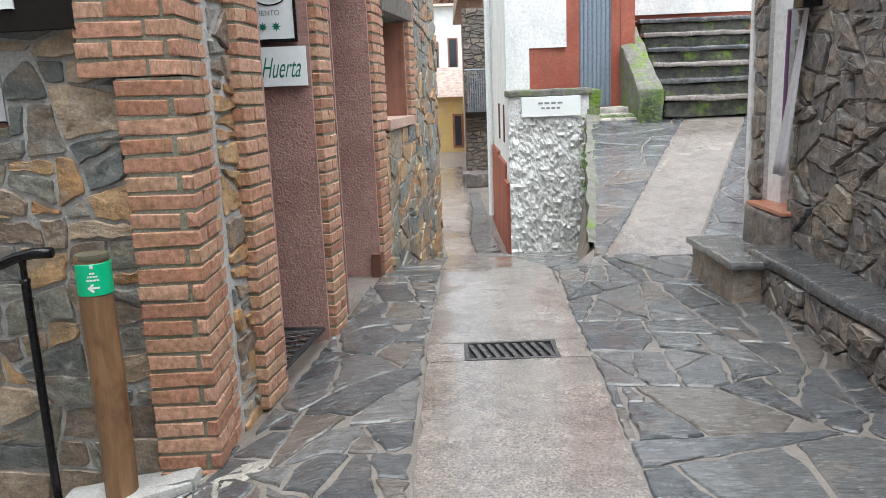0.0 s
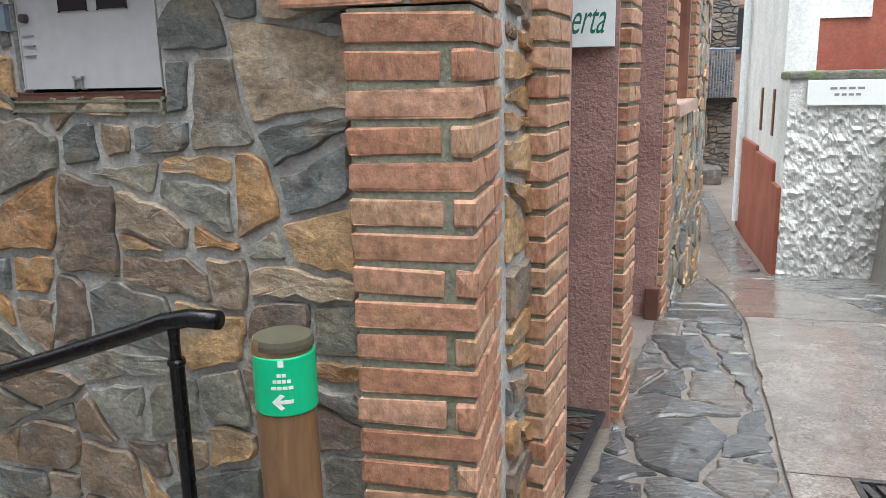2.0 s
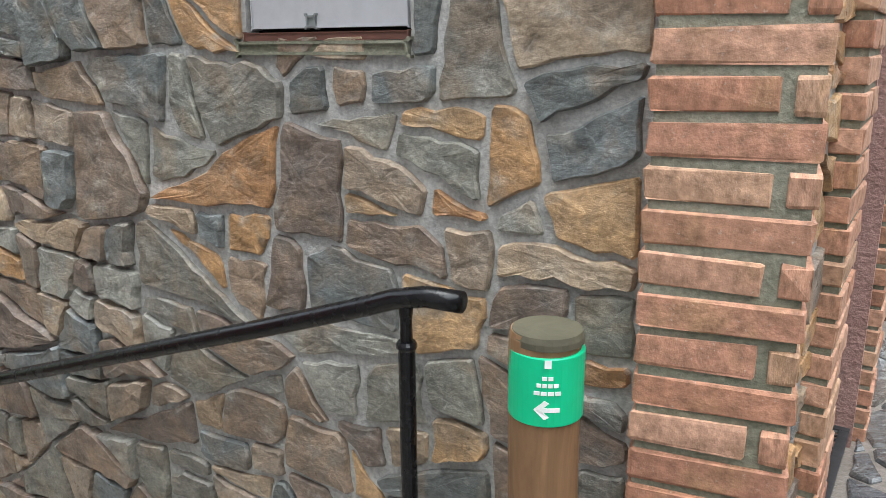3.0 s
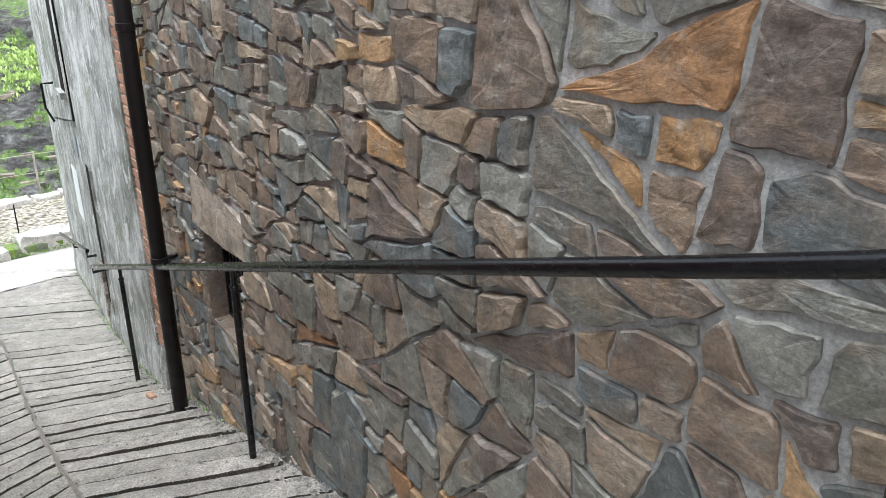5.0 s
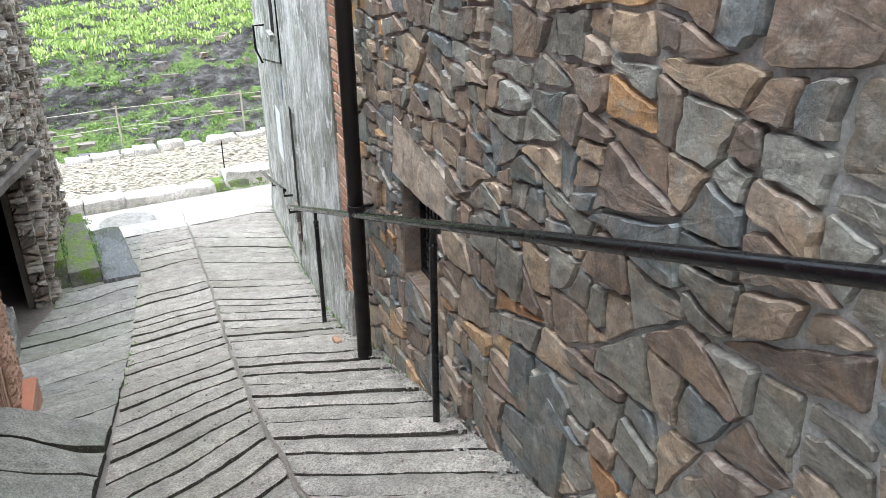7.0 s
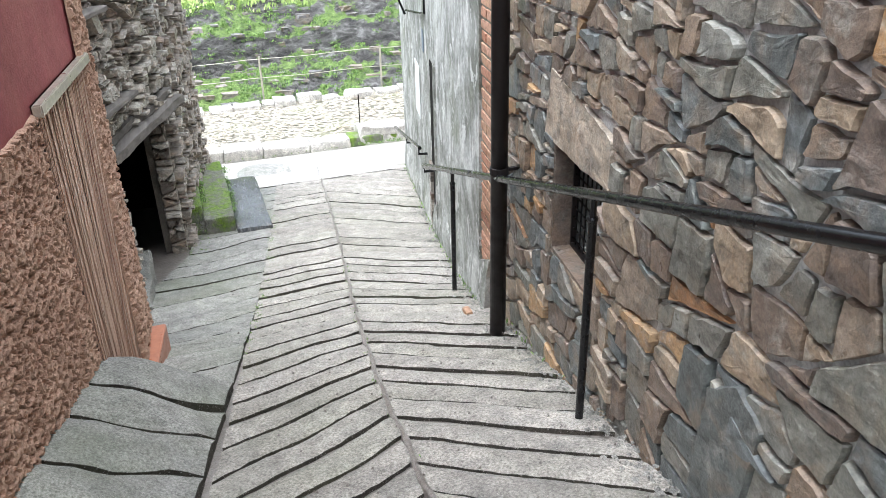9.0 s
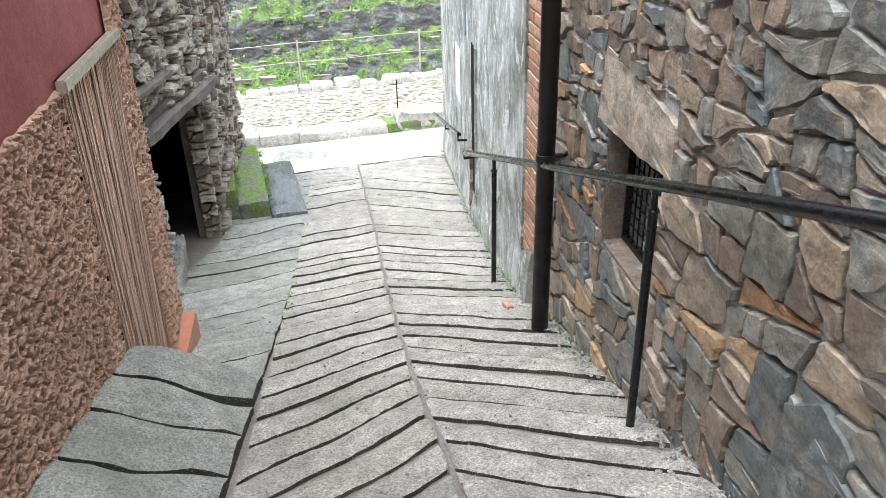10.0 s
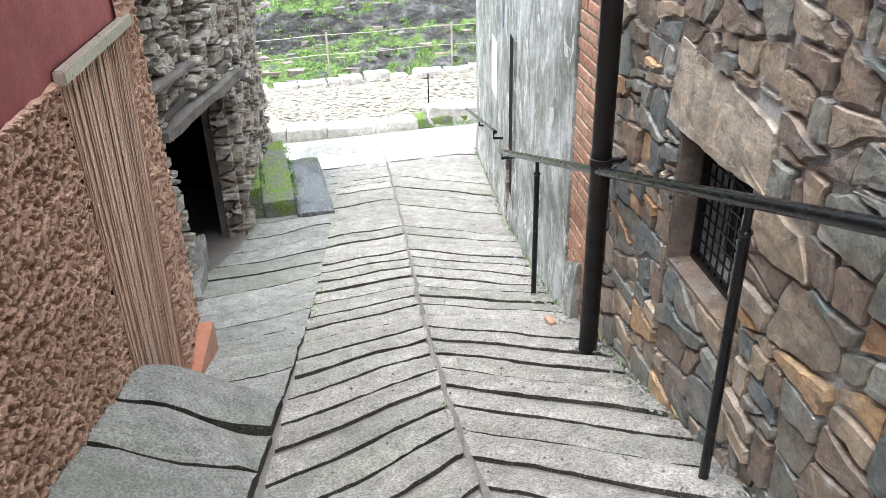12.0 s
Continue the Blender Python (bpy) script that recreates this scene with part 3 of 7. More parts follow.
# ---------------------------------------------------------------- walls of the guest house
def wall_slab(name, ax, ay, bx, by, z0, z1, thick, material, label, holes=(), kind="structure"):
    """An upright wall whose face runs from a to b with its body to the left of that way; holes are (s0, s1, z0, z1) from a."""
    L = math.hypot(bx - ax, by - ay)
    dx, dy = (bx - ax) / L, (by - ay) / L
    nx, ny = -dy, dx
    ss = sorted({0.0, L, *[s for h in holes for s in h[:2]]})
    zs = sorted({z0, z1, *[z for h in holes for z in h[2:]]})
    solid = {}
    for i in range(len(ss) - 1):
        for j in range(len(zs) - 1):
            s, z = (ss[i] + ss[i + 1]) / 2, (zs[j] + zs[j + 1]) / 2
            solid[i, j] = not any(h[0] < s < h[1] and h[2] < z < h[3] for h in holes)
    bm = bmesh.new()
    cache = {}

    def vert(i, j, k):
        if (i, j, k) not in cache:
            cache[i, j, k] = bm.verts.new((ax + dx * ss[i] + nx * thick * k, ay + dy * ss[i] + ny * thick * k, zs[j]))
        return cache[i, j, k]

    for (i, j), on in solid.items():
        if not on:
            continue
        bm.faces.new((vert(i, j, 0), vert(i + 1, j, 0), vert(i + 1, j + 1, 0), vert(i, j + 1, 0)))
        bm.faces.new((vert(i, j + 1, 1), vert(i + 1, j + 1, 1), vert(i + 1, j, 1), vert(i, j, 1)))
        for di, dj, c in ((-1, 0, ((0, 1), (0, 0))), (1, 0, ((1, 0), (1, 1))), (0, -1, ((0, 0), (1, 0))), (0, 1, ((1, 1), (0, 1)))):
            if not solid.get((i + di, j + dj), False):
                (p, q), (r_, s_) = c
                bm.faces.new((vert(i + p, j + q, 0), vert(i + p, j + q, 1), vert(i + r_, j + s_, 1), vert(i + r_, j + s_, 0)))
    bmesh.ops.recalc_face_normals(bm, faces=bm.faces[:])
    return tagged(link_mesh(name, bm, material), label, "wall", kind=kind)


# south front: stone, from the corner pillar down to the rain pipe
SX0, SX1 = -1.12, -6.3
S_LEN = math.hypot(SX1 - SX0, south_y(SX1) - south_y(SX0))
S_DX, S_DY = (SX1 - SX0) / S_LEN, (south_y(SX1) - south_y(SX0)) / S_LEN
CELLAR = (-4.93, -4.42, -0.73, -0.20)   # x from, x to, z from, z to
BOX = (-1.99, -1.575, 1.235, 1.49)


def s_of(x):
    return (x - SX0) / S_DX


# the wall's own body lies north of its face, so its way runs from west to east
def s_back(x):
    return S_LEN - s_of(x)


wall_south = wall_slab("wall_south", SX1, south_y(SX1), SX0, south_y(SX0), -2.4, 5.2, 0.45, M_MORTAR,
                       "rubble wall of brown, grey and ochre stones in grey mortar",
                       holes=[(s_back(CELLAR[0]), s_back(CELLAR[1]), CELLAR[2], CELLAR[3]), (s_back(BOX[0]), s_back(BOX[1]), BOX[2], BOX[3])])


def on_south(x, v, w):
    """x along the front, v the height, w how far out."""
    return (x - S_DY * w, south_y(x) + S_DX * w, v)


# east front with the entrance and a second recess
E0, E1 = 2.87, 8.62
E_LEN = math.hypot(E1 - E0, east_x(E1) - east_x(E0))
E_DX, E_DY = (east_x(E1) - east_x(E0)) / E_LEN, (E1 - E0) / E_LEN


def e_of(y):
    return (y - 3.42) / E_DY


DOOR_1, DOOR_2, WINDOW = (3.60, 4.32), (4.72, 5.62), (6.05, 6.95, 1.08, 1.93)
wall_east = wall_slab("wall_east", east_x(3.42), 3.42, east_x(E1), E1, -0.9, 4.0, 0.34, M_MORTAR,
                      "stone and brick lane front of the guest house",
                      holes=[(e_of(DOOR_1[0]), e_of(DOOR_1[1]), -0.9, 2.35), (e_of(DOOR_2[0]), e_of(DOOR_2[1]), -0.9, 2.35),
                             (e_of(WINDOW[0]), e_of(WINDOW[1]), WINDOW[2], WINDOW[3])])


def on_east(y, v, w):
    return (east_x(y) + E_DY * w, y - E_DX * w, v)


c0, c1 = on_east(3.12, 0, -0.045), on_east(3.419, 0, -0.045)
wall_corner = wall_slab("wall_corner", c0[0], c0[1], c1[0], c1[1], -0.5, 4.0, 0.2, M_MORTAR, "narrow strip of rubble between two brick pillars")

# ---------------------------------------------------------------- fronts across the ramp
# never in view: height blocks sky over the near ramp, white bounces neutral light
wall_left = wall_slab("wall_left", -0.2, left_y(-0.2) - 0.9, -3.6, left_y(-3.6), -2.2, 5.5, 0.4, M_WHITE,
                      "unseen white wall added to shade the upper ramp and bounce light")
CURTAIN = (-5.42, -6.36)
wl_len = math.hypot(-6.62 + 3.6, left_y(-6.62) - left_y(-3.6))


def l_of(x):
    return (-3.6 - x) / 3.02 * wl_len


wall_red = wall_slab("wall_red", -3.6, left_y(-3.6), -6.62, left_y(-6.62), -2.4, 2.6, 0.4, M_RED,
                     "oxblood painted house wall with a curtained doorway", holes=[(l_of(CURTAIN[0]), l_of(CURTAIN[1]), -2.4, 0.06)])
RUIN_DOOR = (-8.08, -9.25, -1.02)


def ruin_y(x, out=0.0):
    """The old stone house stands back behind the red one and comes forward to the ramp."""
    return (1.31 + 0.333 * (-8.08 - x) if x > -9.25 else 1.70 + 0.114 * (-9.25 - x)) + out


def ruin_of(x):
    return (-6.6 - x) * math.hypot(1, 0.333)


wall_ruin = wall_slab("wall_ruin", -6.6, ruin_y(-6.6), -9.25, ruin_y(-9.249), -3.0, 0.4, 0.2, M_RUIN_BED,
                      "weathered dry stone wall with a low dark doorway", holes=[(ruin_of(RUIN_DOOR[0]), ruin_of(RUIN_DOOR[1]) - 0.002, -3.0, RUIN_DOOR[2])])
wall_ruin_pier = wall_slab("wall_ruin_pier", -9.255, ruin_y(-9.255), -11.85, ruin_y(-11.85), -3.2, 0.4, 0.2, M_RUIN_BED,
                           "weathered dry stone wall by the mossy steps")
wall_ruin_end = wall_slab("wall_ruin_end", -11.855, ruin_y(-11.85), -12.2, ruin_y(-11.85) - 5, -3.2, 0.4, 0.5, M_RUIN_BED,
                          "gable end of the weathered stone house")
wall_plaster = wall_slab("wall_plaster", -11.6, render_y(-11.6), -6.3, render_y(-6.3), -3.2, 2.2, 0.4, M_OLD,
                         "stained grey render on an old house wall")
wall_plaster_end = wall_slab("wall_plaster_end", -11.2, render_y(-11.6) + 5, -11.6, render_y(-11.6), -3.3, 2.2, 0.4, M_OLD,
                             "gable end of the grey rendered house")

# ---------------------------------------------------------------- fronts round the upper square
HX = 2.15
wall_dark = wall_slab("wall_dark", HX, 5.48, HX - 0.08, -3.0, -0.3, 3.4, 0.45, M_MORTAR,
                      "dark rubble wall of the house opposite", holes=[(5.48 - 5.25, 5.48 - 4.80, -0.3, 2.4)])
wall_dark_end = wall_slab("wall_dark_end", HX + 4, 5.9, HX, 5.48, -0.3, 3.6, 0.4, M_WHITE, "whitewashed gable of the house opposite")
wall_dark_end.location.y = 0.006
# added out of view behind the camera, white for neutral bounce light
wall_back = wall_slab("wall_back", HX - 0.1, -3.0, -0.2, -3.0, -0.3, 3.6, 0.4, M_WHITE, "unseen white wall added to close the square and bounce light")
wall_back_west = wall_slab("wall_back_west", -0.2, -3.0, -0.2, 0.0, -0.3, 2.6, 0.4, M_WHITE, "unseen white wall added beside the square to bounce light")

HY = 10.3
wall_house = wall_slab("wall_house", 0.90, HY, 2.52, HY + 0.05, -1.0, 4.4, 0.4, M_REDHOUSE, "red painted house front below a white upper wall",
                       holes=[(0.91, 1.44, 0.98, 3.1)])
wall_house_side = wall_slab("wall_house_side", 2.52, HY + 0.054, 2.52, 11.9, 0.5, 4.4, 0.3, M_REDHOUSE, "red painted return wall beside the steps")
wall_steps = wall_slab("wall_steps", 2.53, 11.9, 7.0, 11.7, 0.3, 4.4, 0.4, M_REDHOUSE, "red painted wall above the steps")
wall_lane = wall_slab("wall_lane", 0.87, 13.2, 0.86, 10.25, -1.0, 4.4, 0.3, M_WHITE, "whitewashed house wall along the lane")
wall_lane_end = wall_slab("wall_lane_end", 2.5, 13.7, 0.87, 13.2, -1.0, 4.4, 0.3, M_WHITE, "whitewashed end wall on the lane")

# ---------------------------------------------------------------- the ramp with its herringbone grooves
CENTRE = [(-12.5, 3.5), (-11.0, 3.36), (-8.6, 3.08), (-6.05, 2.72), (-4.98, 2.59), (-4.38, 2.54), (-2.5, 2.36), (-0.6, 2.15)]


def centre_y(x):
    return curve_at(x, CENTRE)


def seam_y(x):
    return 1.81 + 0.16 * (-4.8 - x)


def wall_y(x):
    return (south_y(x) if x > -6.3 else render_y(x)) - 0.035


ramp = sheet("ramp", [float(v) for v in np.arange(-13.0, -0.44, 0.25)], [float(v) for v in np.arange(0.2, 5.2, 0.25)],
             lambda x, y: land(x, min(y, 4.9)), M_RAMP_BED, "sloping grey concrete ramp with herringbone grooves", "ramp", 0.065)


def strip(corner, name, parent, material, r, across=4, along=22, gap=0.024, rise=0.0, wild=0.006):
    """One poured strip; corner(s, q) gives its plan, s along the groove and q across."""
    verts, faces = [], []
    off = [(r.random() - 0.5) * 2 * wild for _ in range(4)]
    wide = [0.45 + 0.75 * r.random() ** 1.5 for _ in range(2)]
    for i in range(along + 1):
        for j in range(across + 1):
            s, q = i / along, j / across
            x, y = corner(s, q)
            if j in (0, across):
                # ragged groove lips, wider in places
                g = gap * wide[0 if j == 0 else 1] * (0.45 + 0.5 * (1 + noise.noise((x * 4, y * 4, 8.1))) + 0.5 * r.random() ** 2)
                xa, ya = corner(s, 0.5)
                d = math.hypot(xa - x, ya - y) or 1
                x, y = x + (xa - x) / d * g, y + (ya - y) / d * g
            z = land(x, min(y, 4.9)) + rise
            z += 0.010 * noise.noise((x * 3, y * 3, 1.7)) + 0.004 * noise.noise((x * 17, y * 17, 4.2)) + off[0] * q + off[1] * s
            z -= 0.009 if j in (0, across) else 0.0
            verts.append((x, y, z + 0.005 * (r.random() - 0.5)))
    w = across + 1
    for i in range(along):
        for j in range(across):
            faces.append((i * w + j, (i + 1) * w + j, (i + 1) * w + j + 1, i * w + j + 1))
    rim = [j for j in range(w)] + [i * w + across for i in range(1, along + 1)] + [along * w + j for j in range(across - 1, -1, -1)] + [i * w for i in range(along - 1, 0, -1)]
    base = len(verts)
    verts += [(verts[k][0], verts[k][1], verts[k][2] - 0.075 - rise) for k in rim]
    n, tops = len(rim), len(faces)
    faces += [(rim[a], rim[(a + 1) % n], base + (a + 1) % n, base + a) for a in range(n)]
    ob = data_mesh(name, verts, faces, material, parent, smooth=False)
    # the sides of the groove take the dark colour of its bed
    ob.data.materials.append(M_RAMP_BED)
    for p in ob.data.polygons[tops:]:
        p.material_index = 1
    return ob


STRIP = 0.232
rs = random.Random(3)
for i in range(49):
    xa = -1.2 - STRIP * i + 0.03 * (rs.random() - 0.5)
    xb = -1.2 - STRIP * (i + 1) + 0.03 * (rs.random() - 0.5)

    def right(s, q, xa=xa, xb=xb):
        x0 = xa + (xb - xa) * q
        y0 = centre_y(x0) + 0.008 + 0.006 * math.sin(x0 * 11)
        y1 = y0 + 0.7
        for _ in range(6):
            y1 = wall_y(x0 + 0.93 * (y1 - y0))
        y = y0 + (y1 - y0) * s
        return x0 + 0.93 * (y - y0) + 0.012 * math.sin(9 * s + x0 * 5), y

    def left(s, q, xa=xa, xb=xb):
        x0 = xa + (xb - xa) * q
        y0 = centre_y(x0) - 0.008 + 0.006 * math.sin(x0 * 11)
        k = max(0.12, min(0.6, 0.56 + 0.19 * (x0 + 5.0)))
        y1 = seam_y(x0 + 0.3) + 0.006 + 0.02 * noise.noise((x0 * 5, 1, 1))
        y = y0 + (y1 - y0) * s
        return x0 + k * (y0 - y) + 0.012 * math.sin(8 * s + x0 * 3), y

    groove = max(0.009, 0.020 - 0.0022 * max(0.0, -3.6 - xa))
    strip(right, "ramp_strip", ramp, M_RAMP, rs, gap=groove * 0.9)
    strip(left, "ramp_strip", ramp, M_RAMP, rs, gap=groove * 1.1)
# the plainer band along the houses
for i in range(18):
    xa, xb = -5.62 - 0.36 * i, -5.62 - 0.36 * (i + 1)

    def band(s, q, xa=xa, xb=xb):
        x0 = xa + (xb - xa) * q
        y0 = seam_y(x0 + 0.1) - 0.006 + 0.02 * noise.noise((x0 * 5, 1, 1))
        y1 = left_y(x0) + 0.02 if x0 > -6.6 else ruin_y(x0) + 0.02 if x0 > -11.8 else 0.0
        y = y0 + (y1 - y0) * s
        return x0 + 0.18 * (y0 - y) * (1.0 + 0.4 * math.sin(x0 * 4)) + 0.02 * math.sin(7 * s + x0), y

    strip(band, "band_strip", ramp, M_BANK, rs, gap=0.008)


def bank_z(x, y):
    yl = left_y(x)
    top = max(ramp_z(x) + 0.02, -0.913 + 0.247 * (x + 4.46))
    f = min(1, max(0, (y - yl) / max(0.2, seam_y(x) - yl)))
    return top + (ramp_z(x) + 0.012 - top) * f ** 1.2


bank = thing("ramp_bank", "raised rough concrete bank along the rendered wall", "bank", kind="structure")
for i in range(9):
    xa, xb = -5.46 + 0.34 * i, -5.46 + 0.34 * (i + 1)

    def slab(s, q, xa=xa, xb=xb):
        x0 = xa + (xb - xa) * q
        y = left_y(x0) - 0.05 + (seam_y(x0 - 0.1) - left_y(x0) + 0.03) * s
        return x0 - 0.18 * (y - 1.3) * (0.5 if i else 1.0) + 0.03 * math.sin(6 * s + x0 * 3), y

    verts, faces = [], []
    for a in range(11):
        for b in range(5):
            q = b / 4
            x, y = slab(a / 10, q)
            x += (0.004 + 0.016 * rs.random()) * (1 if b == 0 else -1 if b == 4 else 0) * (1 if xb > xa else -1)
            verts.append((x, y, bank_z(x, y) + 0.022 * noise.noise((x * 4, y * 4, 0.3)) + 0.012 * noise.noise((x * 12, y * 12, 2)) - (0.012 if b in (0, 4) else 0)))
    for a in range(10):
        for b in range(4):
            faces.append((a * 5 + b, a * 5 + b + 1, (a + 1) * 5 + b + 1, (a + 1) * 5 + b))
    n = len(verts)
    verts += [(x, y, z - 0.5) for x, y, z in verts]
    rim = [a * 5 for a in range(11)]
    rim2 = [a * 5 + 4 for a in range(11)]
    for ring in (rim, rim2, list(range(5)), list(range(50, 55))):
        faces += [(p, q, n + q, n + p) for p, q in zip(ring, ring[1:])]
    ob = data_mesh("bank_slab", verts, faces, M_BANK, bank)
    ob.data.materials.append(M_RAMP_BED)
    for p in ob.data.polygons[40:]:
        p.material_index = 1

# ---------------------------------------------------------------- paving of the upper square
def strip_left(y):
    return curve_at(y, [(-3, -0.16), (2.4, -0.12), (4.04, -0.09), (5.69, -0.01), (8.6, 0.05), (14, -0.1)])


def strip_right(y):
    return curve_at(y, [(-3, 0.60), (2.35, 0.637), (4.7, 0.73), (5.65, 0.75), (8.6, 0.42), (11.4, 0.36), (14, 0.5)])


def on_ground(x, y, w):
    return (x, y, land(x, y) + w * 0.5 - 0.016)


lane = thing("lane", "worn pinkish concrete strip down the middle of the lane", "lane", kind="structure")
JOINTS = [-3.0, -0.6, 1.2, 3.66, 3.93, 5.62, 7.2, 9.2, 11.5, 14.0, 17.0, 21.0]
GRATE = (0.09, 0.555, 3.66, 3.93)
rl = random.Random(5)
for ya, yb in zip(JOINTS, JOINTS[1:]):
    spans = [(0.0, 1.0)]
    if ya == 3.66:
        ym = 3.8
        wl = strip_right(ym) - strip_left(ym)
        spans = [(0.0, (GRATE[0] - strip_left(ym)) / wl), ((GRATE[1] - strip_left(ym)) / wl, 1.0)]
    for q0, q1 in spans:
        verts, faces = [], []
        nx_, ny_ = 10, max(3, int((yb - ya) / 0.12))
        for i in range(ny_ + 1):
            y = ya + (yb - ya) * i / ny_
            for j in range(nx_ + 1):
                q = q0 + (q1 - q0) * j / nx_
                x = strip_left(y) + (strip_right(y) - strip_left(y)) * q
                if (j == 0 and q0 == 0) or (j == nx_ and q1 == 1):
                    x += 0.02 * noise.noise((x * 2, y * 7, 3))
                gap_y = 0.004 * (1 if i == 0 else -1 if i == ny_ else 0)
                z = land(min(x, slope_edge(y) - 0.05 if y > 5.6 else x), y) + 0.008 + 0.006 * noise.noise((x * 3, y * 3, 9))
                verts.append((x, y + gap_y, z))
        w = nx_ + 1
        faces = [(i * w + j, i * w + j + 1, (i + 1) * w + j + 1, (i + 1) * w + j) for i in range(ny_) for j in range(nx_)]
        rim = list(range(w)) + [i * w + nx_ for i in range(1, ny_ + 1)] + [ny_ * w + j for j in range(nx_ - 1, -1, -1)] + [i * w for i in range(ny_ - 1, 0, -1)]
        base = len(verts)
        verts += [(verts[k][0], verts[k][1], verts[k][2] - 0.06) for k in rim]
        faces += [(rim[a], base + a, base + (a + 1) % len(rim), rim[(a + 1) % len(rim)]) for a in range(len(rim))]
        data_mesh("lane_slab", verts, faces, M_LANE, lane, smooth=False)

grate = thing("drain_grate", "wet iron drain grate set in the concrete lane", "drain grate")
gx0, gx1, gy0, gy1 = GRATE
gz = land(0.3, 3.8) + 0.006
bm = bmesh.new()
for a in ((gx0, gx1, gy0, gy0 + 0.022), (gx0, gx1, gy1 - 0.022, gy1), (gx0, gx0 + 0.022, gy0 + 0.022, gy1 - 0.022), (gx1 - 0.022, gx1, gy0 + 0.022, gy1 - 0.022)):
    box_bm(*a, gz - 0.03, gz + 0.006, 0.003, bm)
part("frame", bm, M_IRON, grate)
n_bars = 9
for i in range(n_bars):
    cx = gx0 + 0.03 + (gx1 - gx0 - 0.06) * (i + 0.5) / n_bars
    part("bar", box_bm(-0.012, 0.012, -(gy1 - gy0) / 2 + 0.03, (gy1 - gy0) / 2 - 0.03, -0.009, 0.003, 0.002, m=pose(cx, (gy0 + gy1) / 2, gz, 0, 0, 12)), M_IRON, grate)
# thin black sheet just under the bars, the pit's shade put into its colour
part("pit", box_bm(gx0, gx1, gy0, gy1, gz - 0.013, gz - 0.0095), M_RUBBER, grate, "black sheet for the shade of the drain pit")

# slabs of slate in a mortar bed
sheet("paving_bed", [-1.2 + 0.12 * i for i in range(48)], [-2.0 + 0.12 * i for i in range(100)], land, M_JOINT, "pinkish mortar bed between the slates", "mortar bed", 0.010)
paving = thing("pavement", "wet dark grey slate crazy paving", "paving", kind="structure")
rp = random.Random(11)
L_RECT, R_RECT = (-1.3, 0.06, -1.6, 9.0), (0.55, 2.2, -1.6, 5.85)
left_cells = split_cells(cells(scatter(L_RECT, 0.8, rp, 1.0, 0.8, 0.5), L_RECT, 0.8, 3.0), lambda u, v: 0.13 if v > 3.0 and u > -0.75 else 0.045, rp, 0.8, 20, 0.6, 0.35)
right_cells = split_cells(cells(scatter(R_RECT, 1.1, rp, 1.1, 0.6, 0.5), R_RECT, 0.6, 3.0), lambda u, v: 0.085 if v > 2.9 else 0.22, rp, 0.6, 20, 0.7, 0.35)
slope_cells = cells(scatter((1.0, 4.4, 5.85, 9.6), 0.46, rp, 1.2, 0.7, 0.7), (1.0, 4.4, 5.86, 9.5), 0.75)


def trimmed(polys, lo, hi):
    """Cut cells to lie between two slanting edges x = lo(y) and x = hi(y)."""
    out = []
    for p in polys:
        if len(p) < 3:
            continue
        cy = sum(v for _, v in p) / len(p)
        for f, sg in ((lo, -1), (hi, 1)):
            if p and len(p) > 2:
                k = (f(cy + 0.2) - f(cy - 0.2)) / 0.4
                p = clip_half(p, f(cy), cy, sg, -sg * k)
        if len(p) > 2 and area(p) > 0.002:
            out.append(p)
    return out


def slope_left(y):
    return 1.2 + (2.86 - 1.2) * (y - 5.76) / 3.6


def slope_right(y):
    return 1.86 + (3.41 - 1.86) * (y - 5.76) / 3.28


left_cells = trimmed(left_cells, lambda y: east_x(y) + 0.02 if y > 2.95 else -1.22, lambda y: strip_left(y) - 0.012)
right_cells = trimmed(right_cells, lambda y: strip_right(y) + 0.012, lambda y: 2.14)
slope_a = trimmed(slope_cells, lambda y: slope_edge(y) + 0.01, lambda y: slope_left(y) - 0.01)
slope_b = trimmed(slope_cells, lambda y: slope_right(y) + 0.01, lambda y: 4.3)
lower = trimmed(cells(scatter((0.3, 1.6, 5.85, 16.0), 0.36, rp, 0.7, 0.8, 0.3), (0.3, 1.7, 5.86, 16.0), 0.8),
                lambda y: strip_right(y) + 0.012, lambda y: min(slope_edge(y) - 0.01, 1.5) if y < 9.8 else 0.74)
SLATES = dict(depth=0.034, step=0.06, lift=0.2, edge=0.012, domed=0.006)
masonry(paving, "slate", left_cells + lower, on_ground, lambda u, v: v < 9.9, M_SLATE, M_SLATE, rp, gap=0.0075, rough=0.014, limit=180, **SLATES)
masonry(paving, "slate", right_cells + slope_a + slope_b, on_ground, lambda u, v: v < 9.9, M_SLATE, M_SLATE, rp, gap=0.007, rough=0.010, limit=180, **SLATES)
# pinkish strip up to the steps
upper = thing("upper_path", "pinkish exposed aggregate strip leading up to the steps", "path", kind="structure")
verts, faces = [], []
for i in range(25):
    y = 5.78 + 3.55 * i / 24
    for j in range(7):
        x = slope_left(y) + (slope_right(y) - slope_left(y)) * j / 6 + (0.02 * noise.noise((y * 6, j, 1)) if j in (0, 6) else 0)
        verts.append((x, y, curve_at(y, STAIR_LINE) + 0.004 + 0.005 * noise.noise((x * 3, y * 3, 5))))
faces = [(i * 7 + j, i * 7 + j + 1, (i + 1) * 7 + j + 1, (i + 1) * 7 + j) for i in range(24) for j in range(6)]
n = len(verts)
